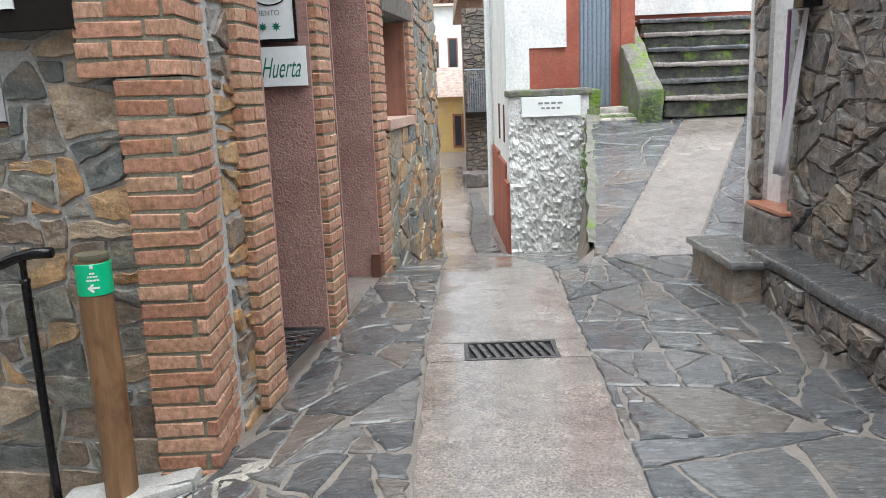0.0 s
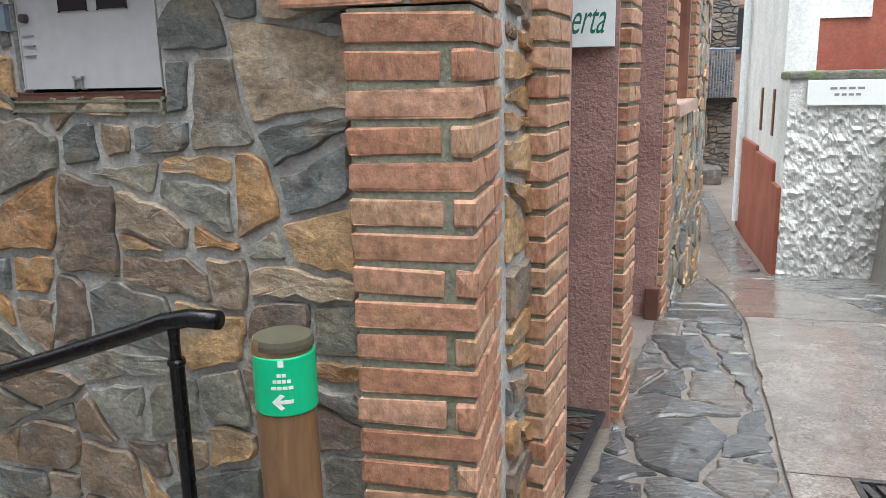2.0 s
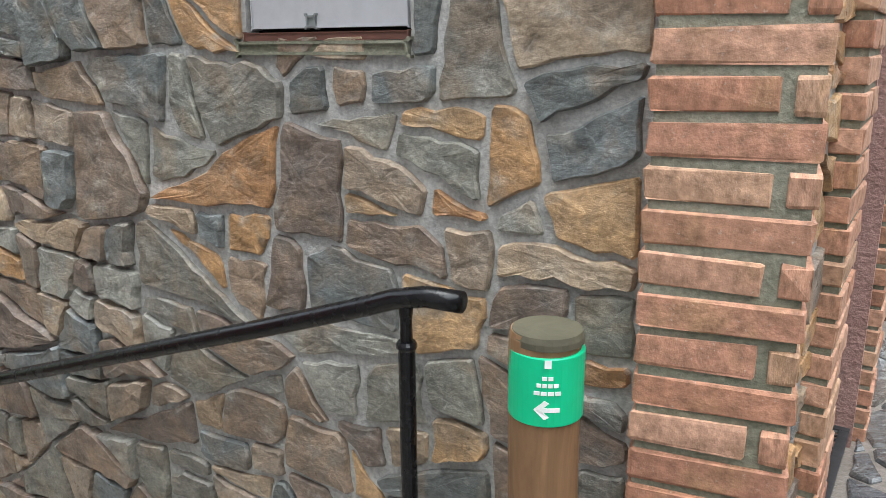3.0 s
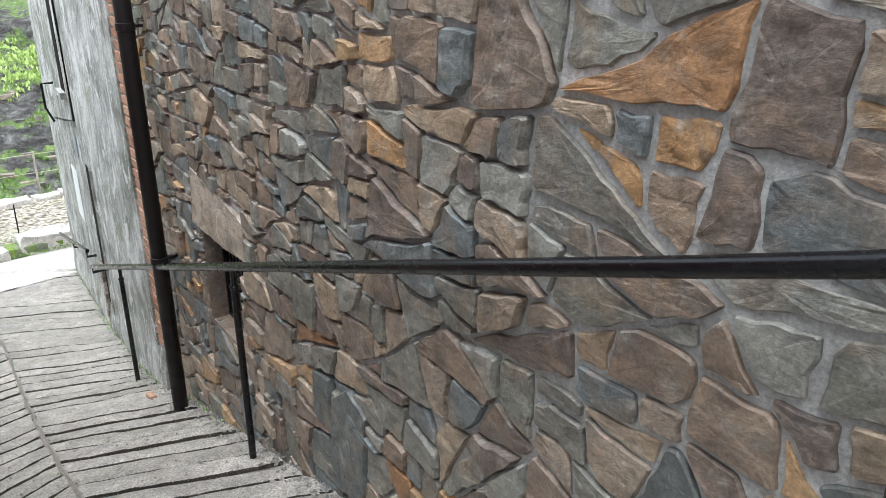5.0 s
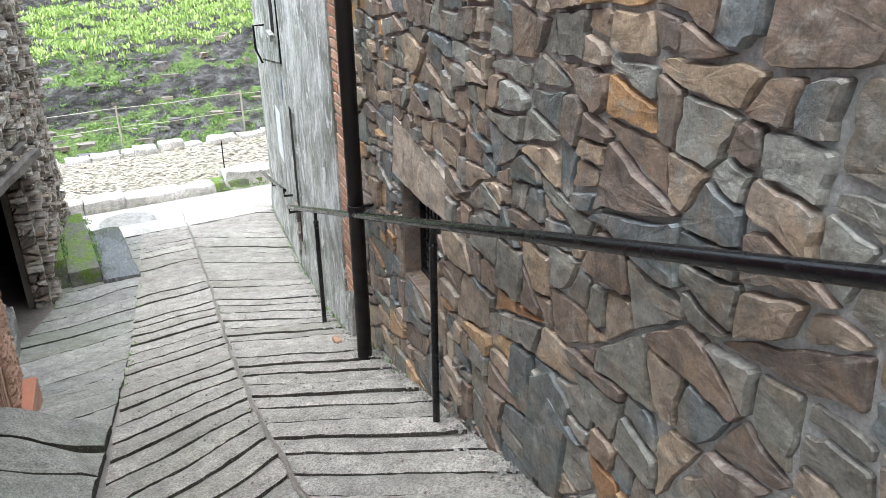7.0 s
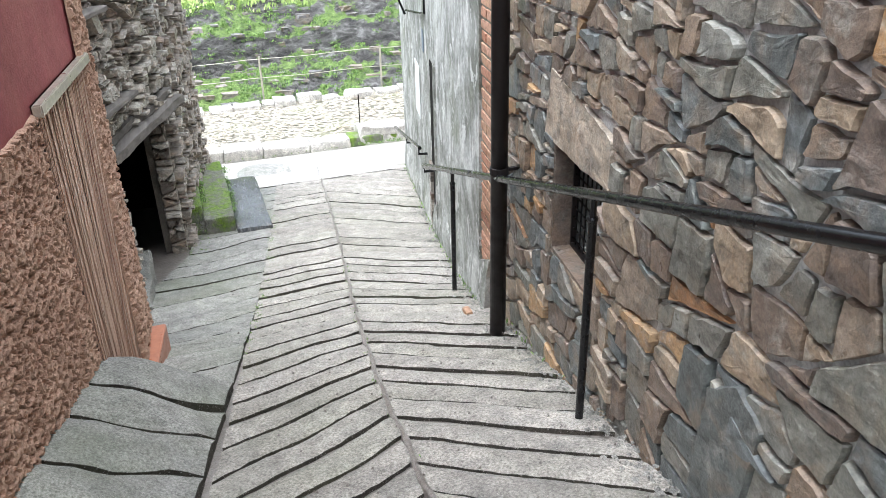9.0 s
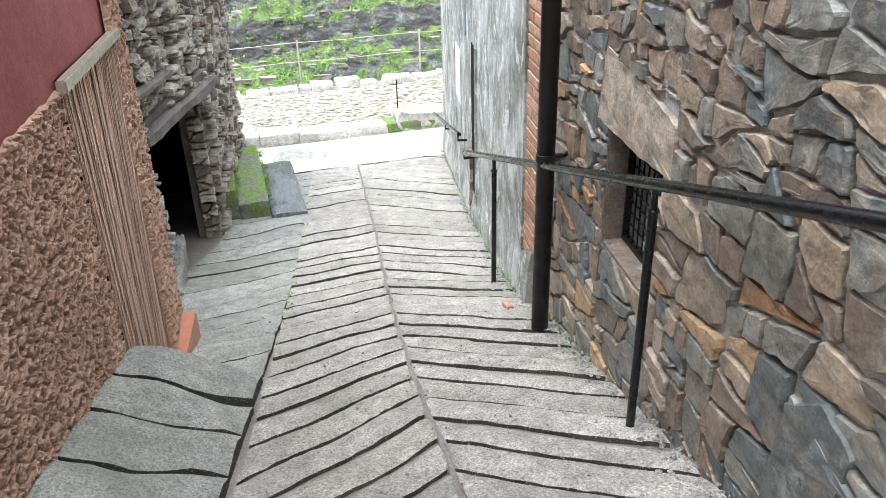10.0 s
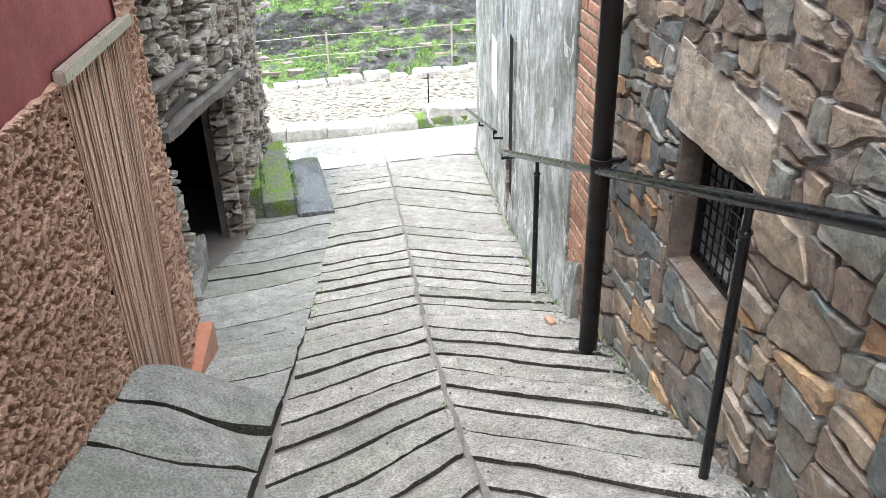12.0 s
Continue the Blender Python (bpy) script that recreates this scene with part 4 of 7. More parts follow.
data_mesh("path_slab", verts + [(x, y, z - 0.05) for x, y, z in verts], faces + [(a, n + a, n + b, b) for a, b in zip(range(0, 6), range(1, 7))], M_LANE, upper)

apron = sheet("apron", [-12.72 + 0.2 * i for i in range(8)], [-8 + 0.5 * i for i in range(44)], lambda x, y: land(x, 2), M_PALE, "pale worn concrete where the ramp meets the cross path", "road", -0.006)

bm = rough_block(-1.5, -0.95, 2.70, 2.92, -0.5, -0.09, 61, 9, 0.018)
for v in bm.verts:
    v.co.z += 0.17 * (v.co.x + 0.93)
    v.co.y += 0.12 * (v.co.x + 1.3) * (1 if v.co.y < 2.75 else 0)
tagged(link_mesh("corner_pad", bm, M_MORTAR, smooth=True), "rough pale concrete fillet at the corner of the house", "fillet", kind="structure")

# ---------------------------------------------------------------- guest house: stones
KEY_STONES = [(-1.47, 1.06, "o"), (-1.26, 0.96, "o"), (-1.73, 0.91, "o"), (-1.93, 0.77, "b"), (-2.24, 0.74, "o"), (-2.15, 0.88, "o"), (-2.06, 1.04, "g"),
              (-1.82, 1.12, "g"), (-1.45, 1.27, "g"), (-1.21, 1.25, "b"), (-1.54, 0.78, "b"), (-1.23, 0.79, "g"), (-1.22, 1.09, "g"), (-2.2, 1.34, "g"),
              (-2.27, 1.19, "g"), (-2.3, 1.07, "b"), (-2.04, 0.6, "g"), (-2.05, 0.38, "b"), (-1.82, 0.34, "b"), (-1.48, 0.47, "o"), (-2.45, 0.89, "b"),
              (-2.84, 0.74, "b"), (-2.54, 0.58, "g"), (-2.17, 0.2, "g"), (-2.65, 0.15, "g"), (-3.03, 0.43, "b"), (-4.42, 0.6, "g"), (-3.25, 0.62, "b"), (-1.86, 0.54, "g")]
OCHRE_T = [(0.0, (0.40, 0.235, 0.11)), (0.35, (0.44, 0.285, 0.15)), (0.7, (0.35, 0.19, 0.09))]
GREY_T = [(0.0, (0.21, 0.205, 0.175)), (0.2, (0.12, 0.13, 0.125)), (0.4, (0.27, 0.265, 0.235)), (0.6, (0.16, 0.175, 0.175)), (0.8, (0.19, 0.18, 0.155))]
BROWN_T = [(0.0, (0.26, 0.195, 0.145)), (0.2, (0.165, 0.128, 0.105)), (0.4, (0.36, 0.28, 0.20)), (0.6, (0.21, 0.16, 0.125)), (0.8, (0.30, 0.24, 0.185))]
TONES = {"o": stone_material("ochre sandstone", OCHRE_T), "g": stone_material("grey green schist", GREY_T), "b": stone_material("brown schist", BROWN_T)}


def stone_wall(parent, rect, place, near, holes, r, size, squash, row, aspect=1.5, limit=300, weights="gggbbbbbo", depth=0.017, gap=0.009, vary=0.35):
    """A rubble face of split stones."""
    polys = split_cells(cells(scatter(rect, size * 2.4, r, 0.8, row, vary), rect, squash, 2.5), lambda u, v: size * size * row * 0.75, r, aspect, 13, 0.45, 0.4)
    tone = [r.choice(weights) for _ in polys]
    used = 0
    for t in "ogb":
        used += masonry(parent, "stone", [p for p, k in zip(polys, tone) if k == t], place, near, TONES[t], M_STONE_FAR, r, gap=gap, depth=depth,
                        step=0.05, rough=0.009, domed=0.0015, holes=holes, limit=limit - used, stuff_name="rubble")
    return used


r1 = random.Random(21)
LINTEL = (-5.06, -4.30, -0.20, 0.10)


def south_size(u, v):
    """Area of a stone: large by the corner and low down, small round the cellar window."""
    if u > -3.0:
        return 0.026
    if v < 0.15:
        return 0.025 if u > -4.1 else 0.017
    return 0.0145


def apart(u, v):
    """How freely a joint may wander: not at openings or the ends of the wall."""
    d = min(u + 5.93, -1.122 - u)
    for h in (BOX, CELLAR, LINTEL):
        d = min(d, math.hypot(max(h[0] - u, 0, u - h[1]), max(h[2] - v, 0, v - h[3])))
    return min(1.0, max(0.0, d / 0.15))


def on_south_free(u, v, w):
    f = apart(u, v)
    return on_south(u + 0.022 * f * noise.noise((u * 5.5, v * 5.5, 2.2)), v + 0.022 * f * noise.noise((u * 5.0, v * 6.0, 7.7)), w)


S_RECT = (-5.93, -1.122, -2.1, 4.0)
coarse = cells(scatter(S_RECT, 0.62, r1, 0.9, 0.6, 0.4), S_RECT, 0.6, 2.5)
south_polys = split_cells(coarse, south_size, r1, 1.5, 9, 0.5, 0.3)


def inside(p, u, v):
    side = [(b[0] - a[0]) * (v - a[1]) - (b[1] - a[1]) * (u - a[0]) for a, b in zip(p, p[1:] + p[:1])]
    return min(side) >= 0 or max(side) <= 0


south_tone = []
for p in south_polys:
    hit = [k[2] for k in KEY_STONES if inside(p, k[0], k[1])]
    cu = sum(q[0] for q in p) / len(p)
    south_tone.append(hit[0] if hit else r1.choice("ggggbbbbbo" if cu > -2.4 else "ggggggbbbbbbbbo"))
for t in "ogb":
    for zone, gap, deep in (((-2.4, 0), 0.0080, 0.013), ((-9, -2.4), 0.0068, 0.025)):
        polys = [p for p, k in zip(south_polys, south_tone) if k == t and zone[0] <= sum(q[0] for q in p) / len(p) < zone[1]]
        masonry(wall_south, "stone", polys, on_south_free, lambda u, v: -1.7 < v < 1.2, TONES[t], TONES[t], r1, gap=gap, depth=deep, step=0.04, rough=0.006, lift=0.45, edge=0.006, domed=0.0015,
                holes=[BOX, CELLAR, (LINTEL[0], LINTEL[1], -0.2, 0.06)], limit=300, stuff_name="rubble", lean=0.007)


M_LINTEL = stone_material("pale rust-streaked slab", [(0.0, (0.40, 0.33, 0.26)), (0.5, (0.43, 0.36, 0.285))])


def single_stone(parent, name, poly, place, material, depth, r, label=""):
    v, f = stone_geo(ragged(poly, 0.05, 0.006, r), place, depth, r, lean=0.002)
    return data_mesh(name, v, f, material, parent, label)


# slanting lintel slab over the cellar window and an upright slab at the foot of the wall
single_stone(wall_south, "stone", [(-5.07, -0.215), (-4.62, -0.225), (-4.31, -0.20), (-4.325, -0.01), (-4.66, 0.06), (-5.0, 0.10)], on_south, M_LINTEL, 0.022, r1, "large flat rust-streaked lintel slab")
single_stone(wall_south, "stone", [(-3.52, -0.88), (-3.27, -0.85), (-3.23, -0.42), (-3.36, -0.37), (-3.5, -0.47)], on_south, TONES["g"], 0.035, r1, "upright grey slate slab at the foot")

# ---------------------------------------------------------------- bricks
B_L, B_W, B_H, COURSE = 0.238, 0.113, 0.053, 0.0674
brick_meshes = []
for k in range(6):
    rb = random.Random(50 + k)
    bm = box_bm(-0.5, 0.5, -0.5, 0.5, -0.5, 0.5)
    bmesh.ops.scale(bm, vec=(B_L, B_W, B_H), verts=bm.verts[:])
    bmesh.ops.bevel(bm, geom=bm.edges[:], offset=0.004, segments=1, affect="EDGES")
    for v in bm.verts:
        v.co += Vector((rb.uniform(-1, 1), rb.uniform(-1, 1), rb.uniform(-1, 1))) * 0.0034
    me = bpy.data.meshes.new("brick")
    bm.to_mesh(me)
    bm.free()
    me.materials.append(M_BRICK)
    brick_meshes.append(me)
rbk = random.Random(9)


def brick(parent, x, y, z, turn, length=1.0, width=1.0):
    ob = new("brick", rbk.choice(brick_meshes))
    ob.parent = parent
    ob.matrix_basis = Matrix.LocRotScale((x, y, z), Euler((radians(rbk.uniform(-0.8, 0.8)), radians(rbk.uniform(-0.8, 0.8)), radians(turn + rbk.uniform(-0.9, 0.9)))), (length, width, 1))
    return ob


def brick_pillar(label, cx, cy, turn, along, deep, z0, z1, pattern):
    """A pillar with its front along local x and its depth along local y; pattern(k) lists (x, y, turn, length, width) of a course."""
    th = thing("brick_pillar", label, "pillar", group="brick pillars of the guest house")
    base = pose(cx, cy, 0, 0, 0, turn)
    core = box_bm(0.007, along - 0.007, 0.007, deep - 0.007, z0, z1, m=base)
    part("mortar_core", core, M_BRICK_MORTAR, th, "grey brown mortar")
    k, z = 0, z0 + B_H / 2
    while z < z1:
        for x, y, a, l, w in pattern(k):
            p = base @ Vector((x, y, 0))
            brick(th, p.x + rbk.uniform(-.002, .002), p.y + rbk.uniform(-.002, .002), z, turn + a, l, w)
        z += COURSE
        k += 1
    return th


def corner_courses(k):
    # seen from the ramp: a full stretcher, then a shorter one with a brick end at the corner
    if k % 2 == 0:
        return [(0.1215, 0.0565, 0, 1.02, 1.0), (0.186, 0.18, 0, 0.48, 1.0), (0.186, 0.298, 0, 0.48, 0.95)]
    return [(0.0905, 0.0565, 0, 0.76, 1.0), (0.2215, 0.1105, 90, 0.93, 0.38), (0.186, 0.294, 0, 0.48, 1.05)]


# corner pillar of the house
brick_pillar("corner pillar of red brick with thick mortar joints", -1.117, 2.858, 1.5, 0.243, 0.352, -0.30, 1.38, corner_courses)


def corbel_courses(k):
    if k % 2 == 0:
        return [(0.119, 0.0565, 0, 1.0, 1.0), (0.307, 0.0565, 0, 0.47, 1.0), (0.306, 0.18, 0, 0.48, 1.0), (0.306, 0.298, 0, 0.48, 0.95)]
    return [(0.0565, 0.0565, 0, 0.475, 1.0), (0.216, 0.0565, 0, 0.76, 1.0), (0.3415, 0.1105, 90, 0.93, 0.38), (0.306, 0.294, 0, 0.48, 1.05)]


brick_pillar("wider upper corner pillar of red brick above a corbel", -1.237, 2.855, 1.5, 0.363, 0.352, 1.385, 3.4, corbel_courses)


def side_courses(k):
    return [(0.0565, 0.119, 90, 1.0, 1.0)] if k % 2 == 0 else [(0.0565, 0.058, 0, 0.475, 1.0), (0.0565, 0.178, 0, 0.475, 1.0)]


e_turn = -math.degrees(math.atan(0.15))


def lane_pillar(label, y, along, z0, z1, courses, out=0.045):
    p = on_east(y, 0, out - 0.113)
    return brick_pillar(label, p[0], p[1], e_turn, 0.113, along, z0, z1, courses)


lane_pillar("red brick jamb beside the entrance recess", 3.37, 0.238, -0.08, 3.4, side_courses, 0.012)


def square_courses(k):
    if k % 2 == 0:
        return [(0.119, 0.0565, 0, 1.0, 1.0), (0.119, 0.178, 0, 1.0, 1.0)]
    return [(0.0565, 0.119, 90, 1.0, 1.0), (0.18, 0.119, 90, 1.0, 1.0)]


p2 = on_east(4.33, 0, 0.05 - 0.238)
brick_pillar("square red brick pillar between two recesses", p2[0], p2[1], e_turn, 0.238, 0.238, -0.06, 3.4, square_courses)
lane_pillar("red brick quoin between doorway and window", 5.63, 0.238, -0.12, 3.4, side_courses, 0.04)
lane_pillar("short red brick window quoin", 5.872, 0.115, 1.02, 2.2, lambda k: [(0.0565, 0.0575, 0, 0.475, 1.0)], 0.036)
lane_pillar("red brick window quoin on the far side", 6.96, 0.238, 1.02, 2.2, side_courses, 0.036)
# brick quoin beside the rain pipe
q = on_south(-6.285, 0, 0.015)


def quoin_courses(k):
    if k % 2 == 0:
        return [(0.119, 0.0565, 0, 1.0, 1.0), (0.303, 0.0565, 0, 0.475, 1.0)]
    return [(0.0565, 0.0565, 0, 0.475, 1.0), (0.242, 0.0565, 0, 1.0, 1.0)]


brick_pillar("red brick quoin beside the rain pipe", q[0], q[1], -7.7, 0.36, 0.113, -2.0, 2.6, quoin_courses)

r2 = random.Random(31)
e_holes = [(DOOR_1[0] - 0.25, DOOR_1[1] + 0.28, -2, 2.4), (DOOR_2[0] - 0.15, DOOR_2[1] + 0.26, -2, 2.4), (WINDOW[0] - 0.18, WINDOW[1] + 0.25, WINDOW[2] - 0.08, WINDOW[3] + 0.15)]
stone_wall(wall_corner, (3.20, 3.40, -0.2, 2.4), lambda u, v, w: on_east(u, v, w - 0.045), lambda u, v: True, [], r2, 0.15, 1.2, 1.1, limit=60, depth=0.013, weights="gobgob", gap=0.011)
stone_wall(wall_east, (5.87, 8.6, -0.8, 2.5), on_east, lambda u, v: True, e_holes, r2, 0.21, 0.9, 0.95, limit=160, weights="gggobbo")
gable = wall_slab("wall_guest_end", east_x(E1), E1 + 0.003, east_x(E1) - 3, E1 + 0.4, -1.0, 4.0, 0.3, M_MORTAR, "stone gable end of the guest house")

# mauve recesses: jambs, back walls and doors
def recess(name, y0, y1, depth, label):
    th = tagged(new(name), label, "recess", kind="structure")
    base_pts = [on_east(y0, 0, 0.006), on_east(y0, 0, -depth), on_east(y1, 0, -depth), on_east(y1, 0, 0.014)]
    for nm, a, b in (("near_jamb", 0, 1), ("back_panel", 1, 2), ("far_jamb", 2, 3)):
        (ax, ay, _), (bx, by, _) = base_pts[a], base_pts[b]
        dx, dy = bx - ax, by - ay
        L = math.hypot(dx, dy)
        nx, ny = dy / L * 0.02, -dx / L * 0.02
        bm = bmesh.new()
        vs = [bm.verts.new(p) for p in ((ax, ay, -0.25), (bx, by, -0.25), (bx, by, 2.35), (ax, ay, 2.35), (ax + nx, ay + ny, -0.25), (bx + nx, by + ny, -0.25), (bx + nx, by + ny, 2.35), (ax + nx, ay + ny, 2.35))]
        for f in ((0, 1, 2, 3), (4, 7, 6, 5), (0, 4, 5, 1), (3, 2, 6, 7), (0, 3, 7, 4), (1, 5, 6, 2)):
            bm.faces.new([vs[i] for i in f])
        bmesh.ops.recalc_face_normals(bm, faces=bm.faces[:])
        part(nm, bm, M_BROWNPAINT if nm == "back_panel" else M_MAUVE, th)
    return th


recess("entrance_recess", DOOR_1[0] + 0.012, DOOR_1[1] - 0.012, 0.30, "mauve plastered entrance recess with a brown door")
recess("side_recess", DOOR_2[0] + 0.012, DOOR_2[1] - 0.012, 0.30, "mauve plastered doorway recess")
stop = on_east(5.55, 0, 0.0)
tagged(link_mesh("door_stop", box_bm(-0.035, 0.035, -0.03, 0.03, -0.05, 0.22, 0.006, m=pose(stop[0], stop[1], -0.06, 0, 0, e_turn)), M_BROWNPAINT), "small brown wooden block at the foot of the jamb", "door stop")

# ---------------------------------------------------------------- guest house: fixtures
def words(name, text, size, m, material, parent, shear=0.0, align="CENTER", depth=0.0008):
    """Raised letters in the built-in font, turned into a mesh."""
    cu = bpy.data.curves.new(name, "FONT")
    cu.body, cu.size, cu.shear, cu.extrude, cu.align_x, cu.align_y = text, size, shear, depth, align, "CENTER"
    tmp = new("tmp_text", cu)
    me = bpy.data.meshes.new_from_object(tmp.evaluated_get(bpy.context.evaluated_depsgraph_get()))
    bpy.data.objects.remove(tmp)
    me.name = name
    me.materials.clear()
    me.materials.append(material)
    me.transform(m)
    ob = new(name, me)
    ob.parent = parent
    return ob


def rail_at(x):
    """Axis of the handrail."""
    y = 2.876 + 0.1255 * (-1.43 - x)
    return (x, y, 0.735 + 0.339 * (x + 1.60))


handrail = thing("handrail", "black glossy painted steel handrail with drops of rain", "handrail")
rail_pts = [(-1.425, 2.876, 0.770), (-1.50, 2.885, 0.768), (-1.57, 2.893, 0.752), (-1.64, 2.902, 0.725)] + [rail_at(x) for x in np.arange(-1.9, -7.6, -0.4)] + [rail_at(-7.70)]
part("rail", tube_bm(rail_pts, 0.0205, 18), M_BLACK, handrail, smooth=True)
for x, top in ((-1.545, 0.745), (-4.225, None), (-6.593, None)):
    p = rail_at(x)
    y = p[1]
    zt = top or p[2] - 0.012
    zb = land(x, 2.5) - 0.03
    post = part("post", tube_bm([(x, y, zb), (x, y, zt - 0.085), (x, y, zt - 0.078)], [0.0165, 0.0165, 0.0165], 16), M_BLACK, handrail, smooth=False)
    part("collar", tube_bm([(x, y, zt - 0.09), (x, y, zt - 0.084), (x, y, zt - 0.078), (x, y, zt - 0.072)], [0.017, 0.0205, 0.0205, 0.017], 16), M_BLACK, post)
    part("neck", tube_bm([(x, y, zt - 0.075), (x, y, zt - 0.03), (x, y, zt)], [0.0125, 0.0115, 0.015], 14), M_BLACK, post)
e = rail_at(-7.68)
part("bracket", tube_bm([(e[0], e[1], e[2]), (e[0], e[1], e[2] - 0.05), (e[0], render_y(e[0]) + 0.02, e[2] - 0.055)], 0.012, 10), M_BLACK, handrail)

far_rail = thing("handrail", "far black steel handrail on wall brackets", "handrail")
fa, fb = Vector((-9.0, render_y(-9.0, 0.09), -1.66)), Vector((-12.1, render_y(-12.1, 0.09), -2.45))
part("rail", tube_bm([fa, fb], 0.02, 12), M_BLACK, far_rail)
for f in (0.03, 0.45):
    c = fa.lerp(fb, f)
    part("bracket", tube_bm([c, c - Vector((0, 0, 0.07)), (c.x, render_y(c.x) + 0.02, c.z - 0.08)], 0.013, 10), M_BLACK, far_rail)

# rain pipe
pipe = thing("rain_pipe", "dark brown rain pipe standing on the ramp", "pipe")
PX, PY = -5.51, 3.405
part("tube", tube_bm([(PX, PY, ramp_z(PX) - 0.01), (PX, PY, 3.0)], 0.045, 20), M_PIPE, pipe, smooth=True)
for z in (-0.55, 0.75, 2.2):
    part("collar", tube_bm([(PX, PY, z - 0.02), (PX, PY, z - 0.018), (PX, PY, z + 0.018), (PX, PY, z + 0.02)], [0.046, 0.05, 0.05, 0.046], 20), M_PIPE, pipe)
    part("clip", box_bm(PX - 0.012, PX + 0.012, PY + 0.045, PY + 0.13, z - 0.008, z + 0.008, 0.002), M_PIPE, pipe)

# round way-mark post
post = thing("waymark_post", "round wooden post with a green waymark band", "post")
WX, WY, WR = -1.243, 2.795, 0.0585
shape = [(-0.28, 1.02), (0.1, 1.01), (0.45, 1.0), (0.745, 1.0), (0.765, 0.99), (0.775, 0.95)]
part("shaft", tube_bm([(WX + 0.004 * math.sin(z * 7), WY, z) for z, _ in shape], [WR * f for _, f in shape], 28), M_POST, post, smooth=False)
part("end_grain", tube_bm([(WX, WY, 0.758), (WX, WY, 0.768), (WX, WY, 0.7775)], [WR * 1.015, WR * 1.01, WR * 0.96], 28), M_POSTTOP, post, "mossy damp end grain")
band = part("band", tube_bm([(WX, WY, 0.633), (WX, WY, 0.635), (WX, WY, 0.746), (WX, WY, 0.748)], [WR * 1.02, WR * 1.045, WR * 1.045, WR * 1.02], 36), M_GREEN, post, "green plastic band with white print", smooth=False)


def on_band(a, z, out=1.052):
    return (WX + WR * out * math.sin(a), WY - WR * out * math.cos(a), z)


def band_print(name, outline):
    """A thin curved mark on the band; outline in metres (across, up) round the band's front."""
    bm = bmesh.new()
    vs = [bm.verts.new(on_band(u / WR + 0.33, 0.635 + v, 1.068)) for u, v in outline]
    back = [bm.verts.new(on_band(u / WR + 0.33, 0.635 + v, 1.03)) for u, v in outline]
    bm.faces.new(vs)
    for i in range(len(vs)):
        j = (i + 1) % len(vs)
        bm.faces.new((vs[i], back[i], back[j], vs[j]))
    return part(name, bm, M_PRINT, band)


for w, v in ((0.018, 0.078), (0.034, 0.066), (0.042, 0.053)):
    n_w = 4 if w > 0.03 else 2
    for j in range(n_w):
        a, b = -w / 2 + w * j / n_w + 0.001, -w / 2 + w * (j + 1) / n_w - 0.001
        band_print("print_bar", [(a, v), (b, v), (b, v + 0.006), (a, v + 0.006)])
band_print("print_mark", [(-0.005, 0.098), (0.005, 0.098), (0.005, 0.111), (-0.005, 0.111)])
for a, b in ((-0.012, 0.004), (0.004, 0.019)):
    band_print("arrow_shaft", [(a, 0.0245), (b, 0.0245), (b, 0.0315), (a, 0.0315)])
band_print("arrow_head", [(-0.020, 0.028), (-0.004, 0.012), (0.003, 0.016), (-0.009, 0.028)])
band_print("arrow_head", [(-0.009, 0.0281), (0.003, 0.040), (-0.004, 0.044), (-0.020, 0.0281)])

# meter box in the wall
meter = thing("meter_box", "pale grey metal meter cabinet set in the rubble wall", "meter box")
mx0, mx1, mz0, mz1 = BOX


def s_box(name, x0, x1, w0, w1, z0, z1, material, parent, bevel=0.003, label=""):
    bm = box_bm(x0, x1, 0, 1, z0, z1, 0)
    for v in bm.verts:
        w = w0 if v.co.y < 0.5 else w1
        v.co = Vector(on_south(v.co.x, v.co.z, w))
    if bevel:
        bmesh.ops.bevel(bm, geom=bm.edges[:], offset=bevel, segments=2, affect="EDGES")
    bmesh.ops.recalc_face_normals(bm, faces=bm.faces[:])
    return part(name, bm, material, parent, label)


s_box("casing", mx0 + 0.006, mx1 - 0.006, -0.16, -0.035, mz0 + 0.006, mz1 - 0.004, M_DARK, meter)
door_p = s_box("door", mx0 + 0.010, mx1 - 0.010, -0.032, -0.008, mz0 + 0.012, mz1 - 0.006, M_GREYBOX, meter)
s_box("hinge_strip", mx0 - 0.028, mx0 - 0.002, -0.01, 0.012, mz1 - 0.11, mz1 - 0.055, M_STEELBLUE, meter, label="blue grey hinge")
part("lock", tube_bm([on_south(mx0 + 0.035, mz1 - 0.085, -0.01), on_south(mx0 + 0.035, mz1 - 0.085, 0.004)], [0.011, 0.010], 14), M_IRON, door_p)
for k in range(3):
    s_box("louvre", mx0 + 0.022, mx0 + 0.056, -0.010, -0.004, mz1 - 0.125 - 0.022 * k, mz1 - 0.1225 - 0.022 * k, M_INK, door_p, 0)
for k in (0, 1):
    s_box("sight_pane", mx0 + 0.14 + 0.11 * k, mx0 + 0.22 + 0.11 * k, -0.012, -0.0055, mz1 - 0.075, mz1 - 0.02, M_PANE, door_p, 0.002)
s_box("knock_out", (mx0 + mx1) / 2 - 0.045, (mx0 + mx1) / 2 - 0.022, -0.010, -0.0055, mz0 + 0.013, mz0 + 0.036, M_INK, door_p, 0.004)
s_box("sill_strip", mx0, mx1, -0.03, 0.008, mz0 - 0.012, mz0 + 0.004, M_BROWNPAINT, meter, 0.002)
s_box("mortar_sill", mx0 - 0.02, mx1 + 0.0, -0.02, 0.007, mz0 - 0.04, mz0 - 0.013, M_BRICK_MORTAR, meter, 0.006)

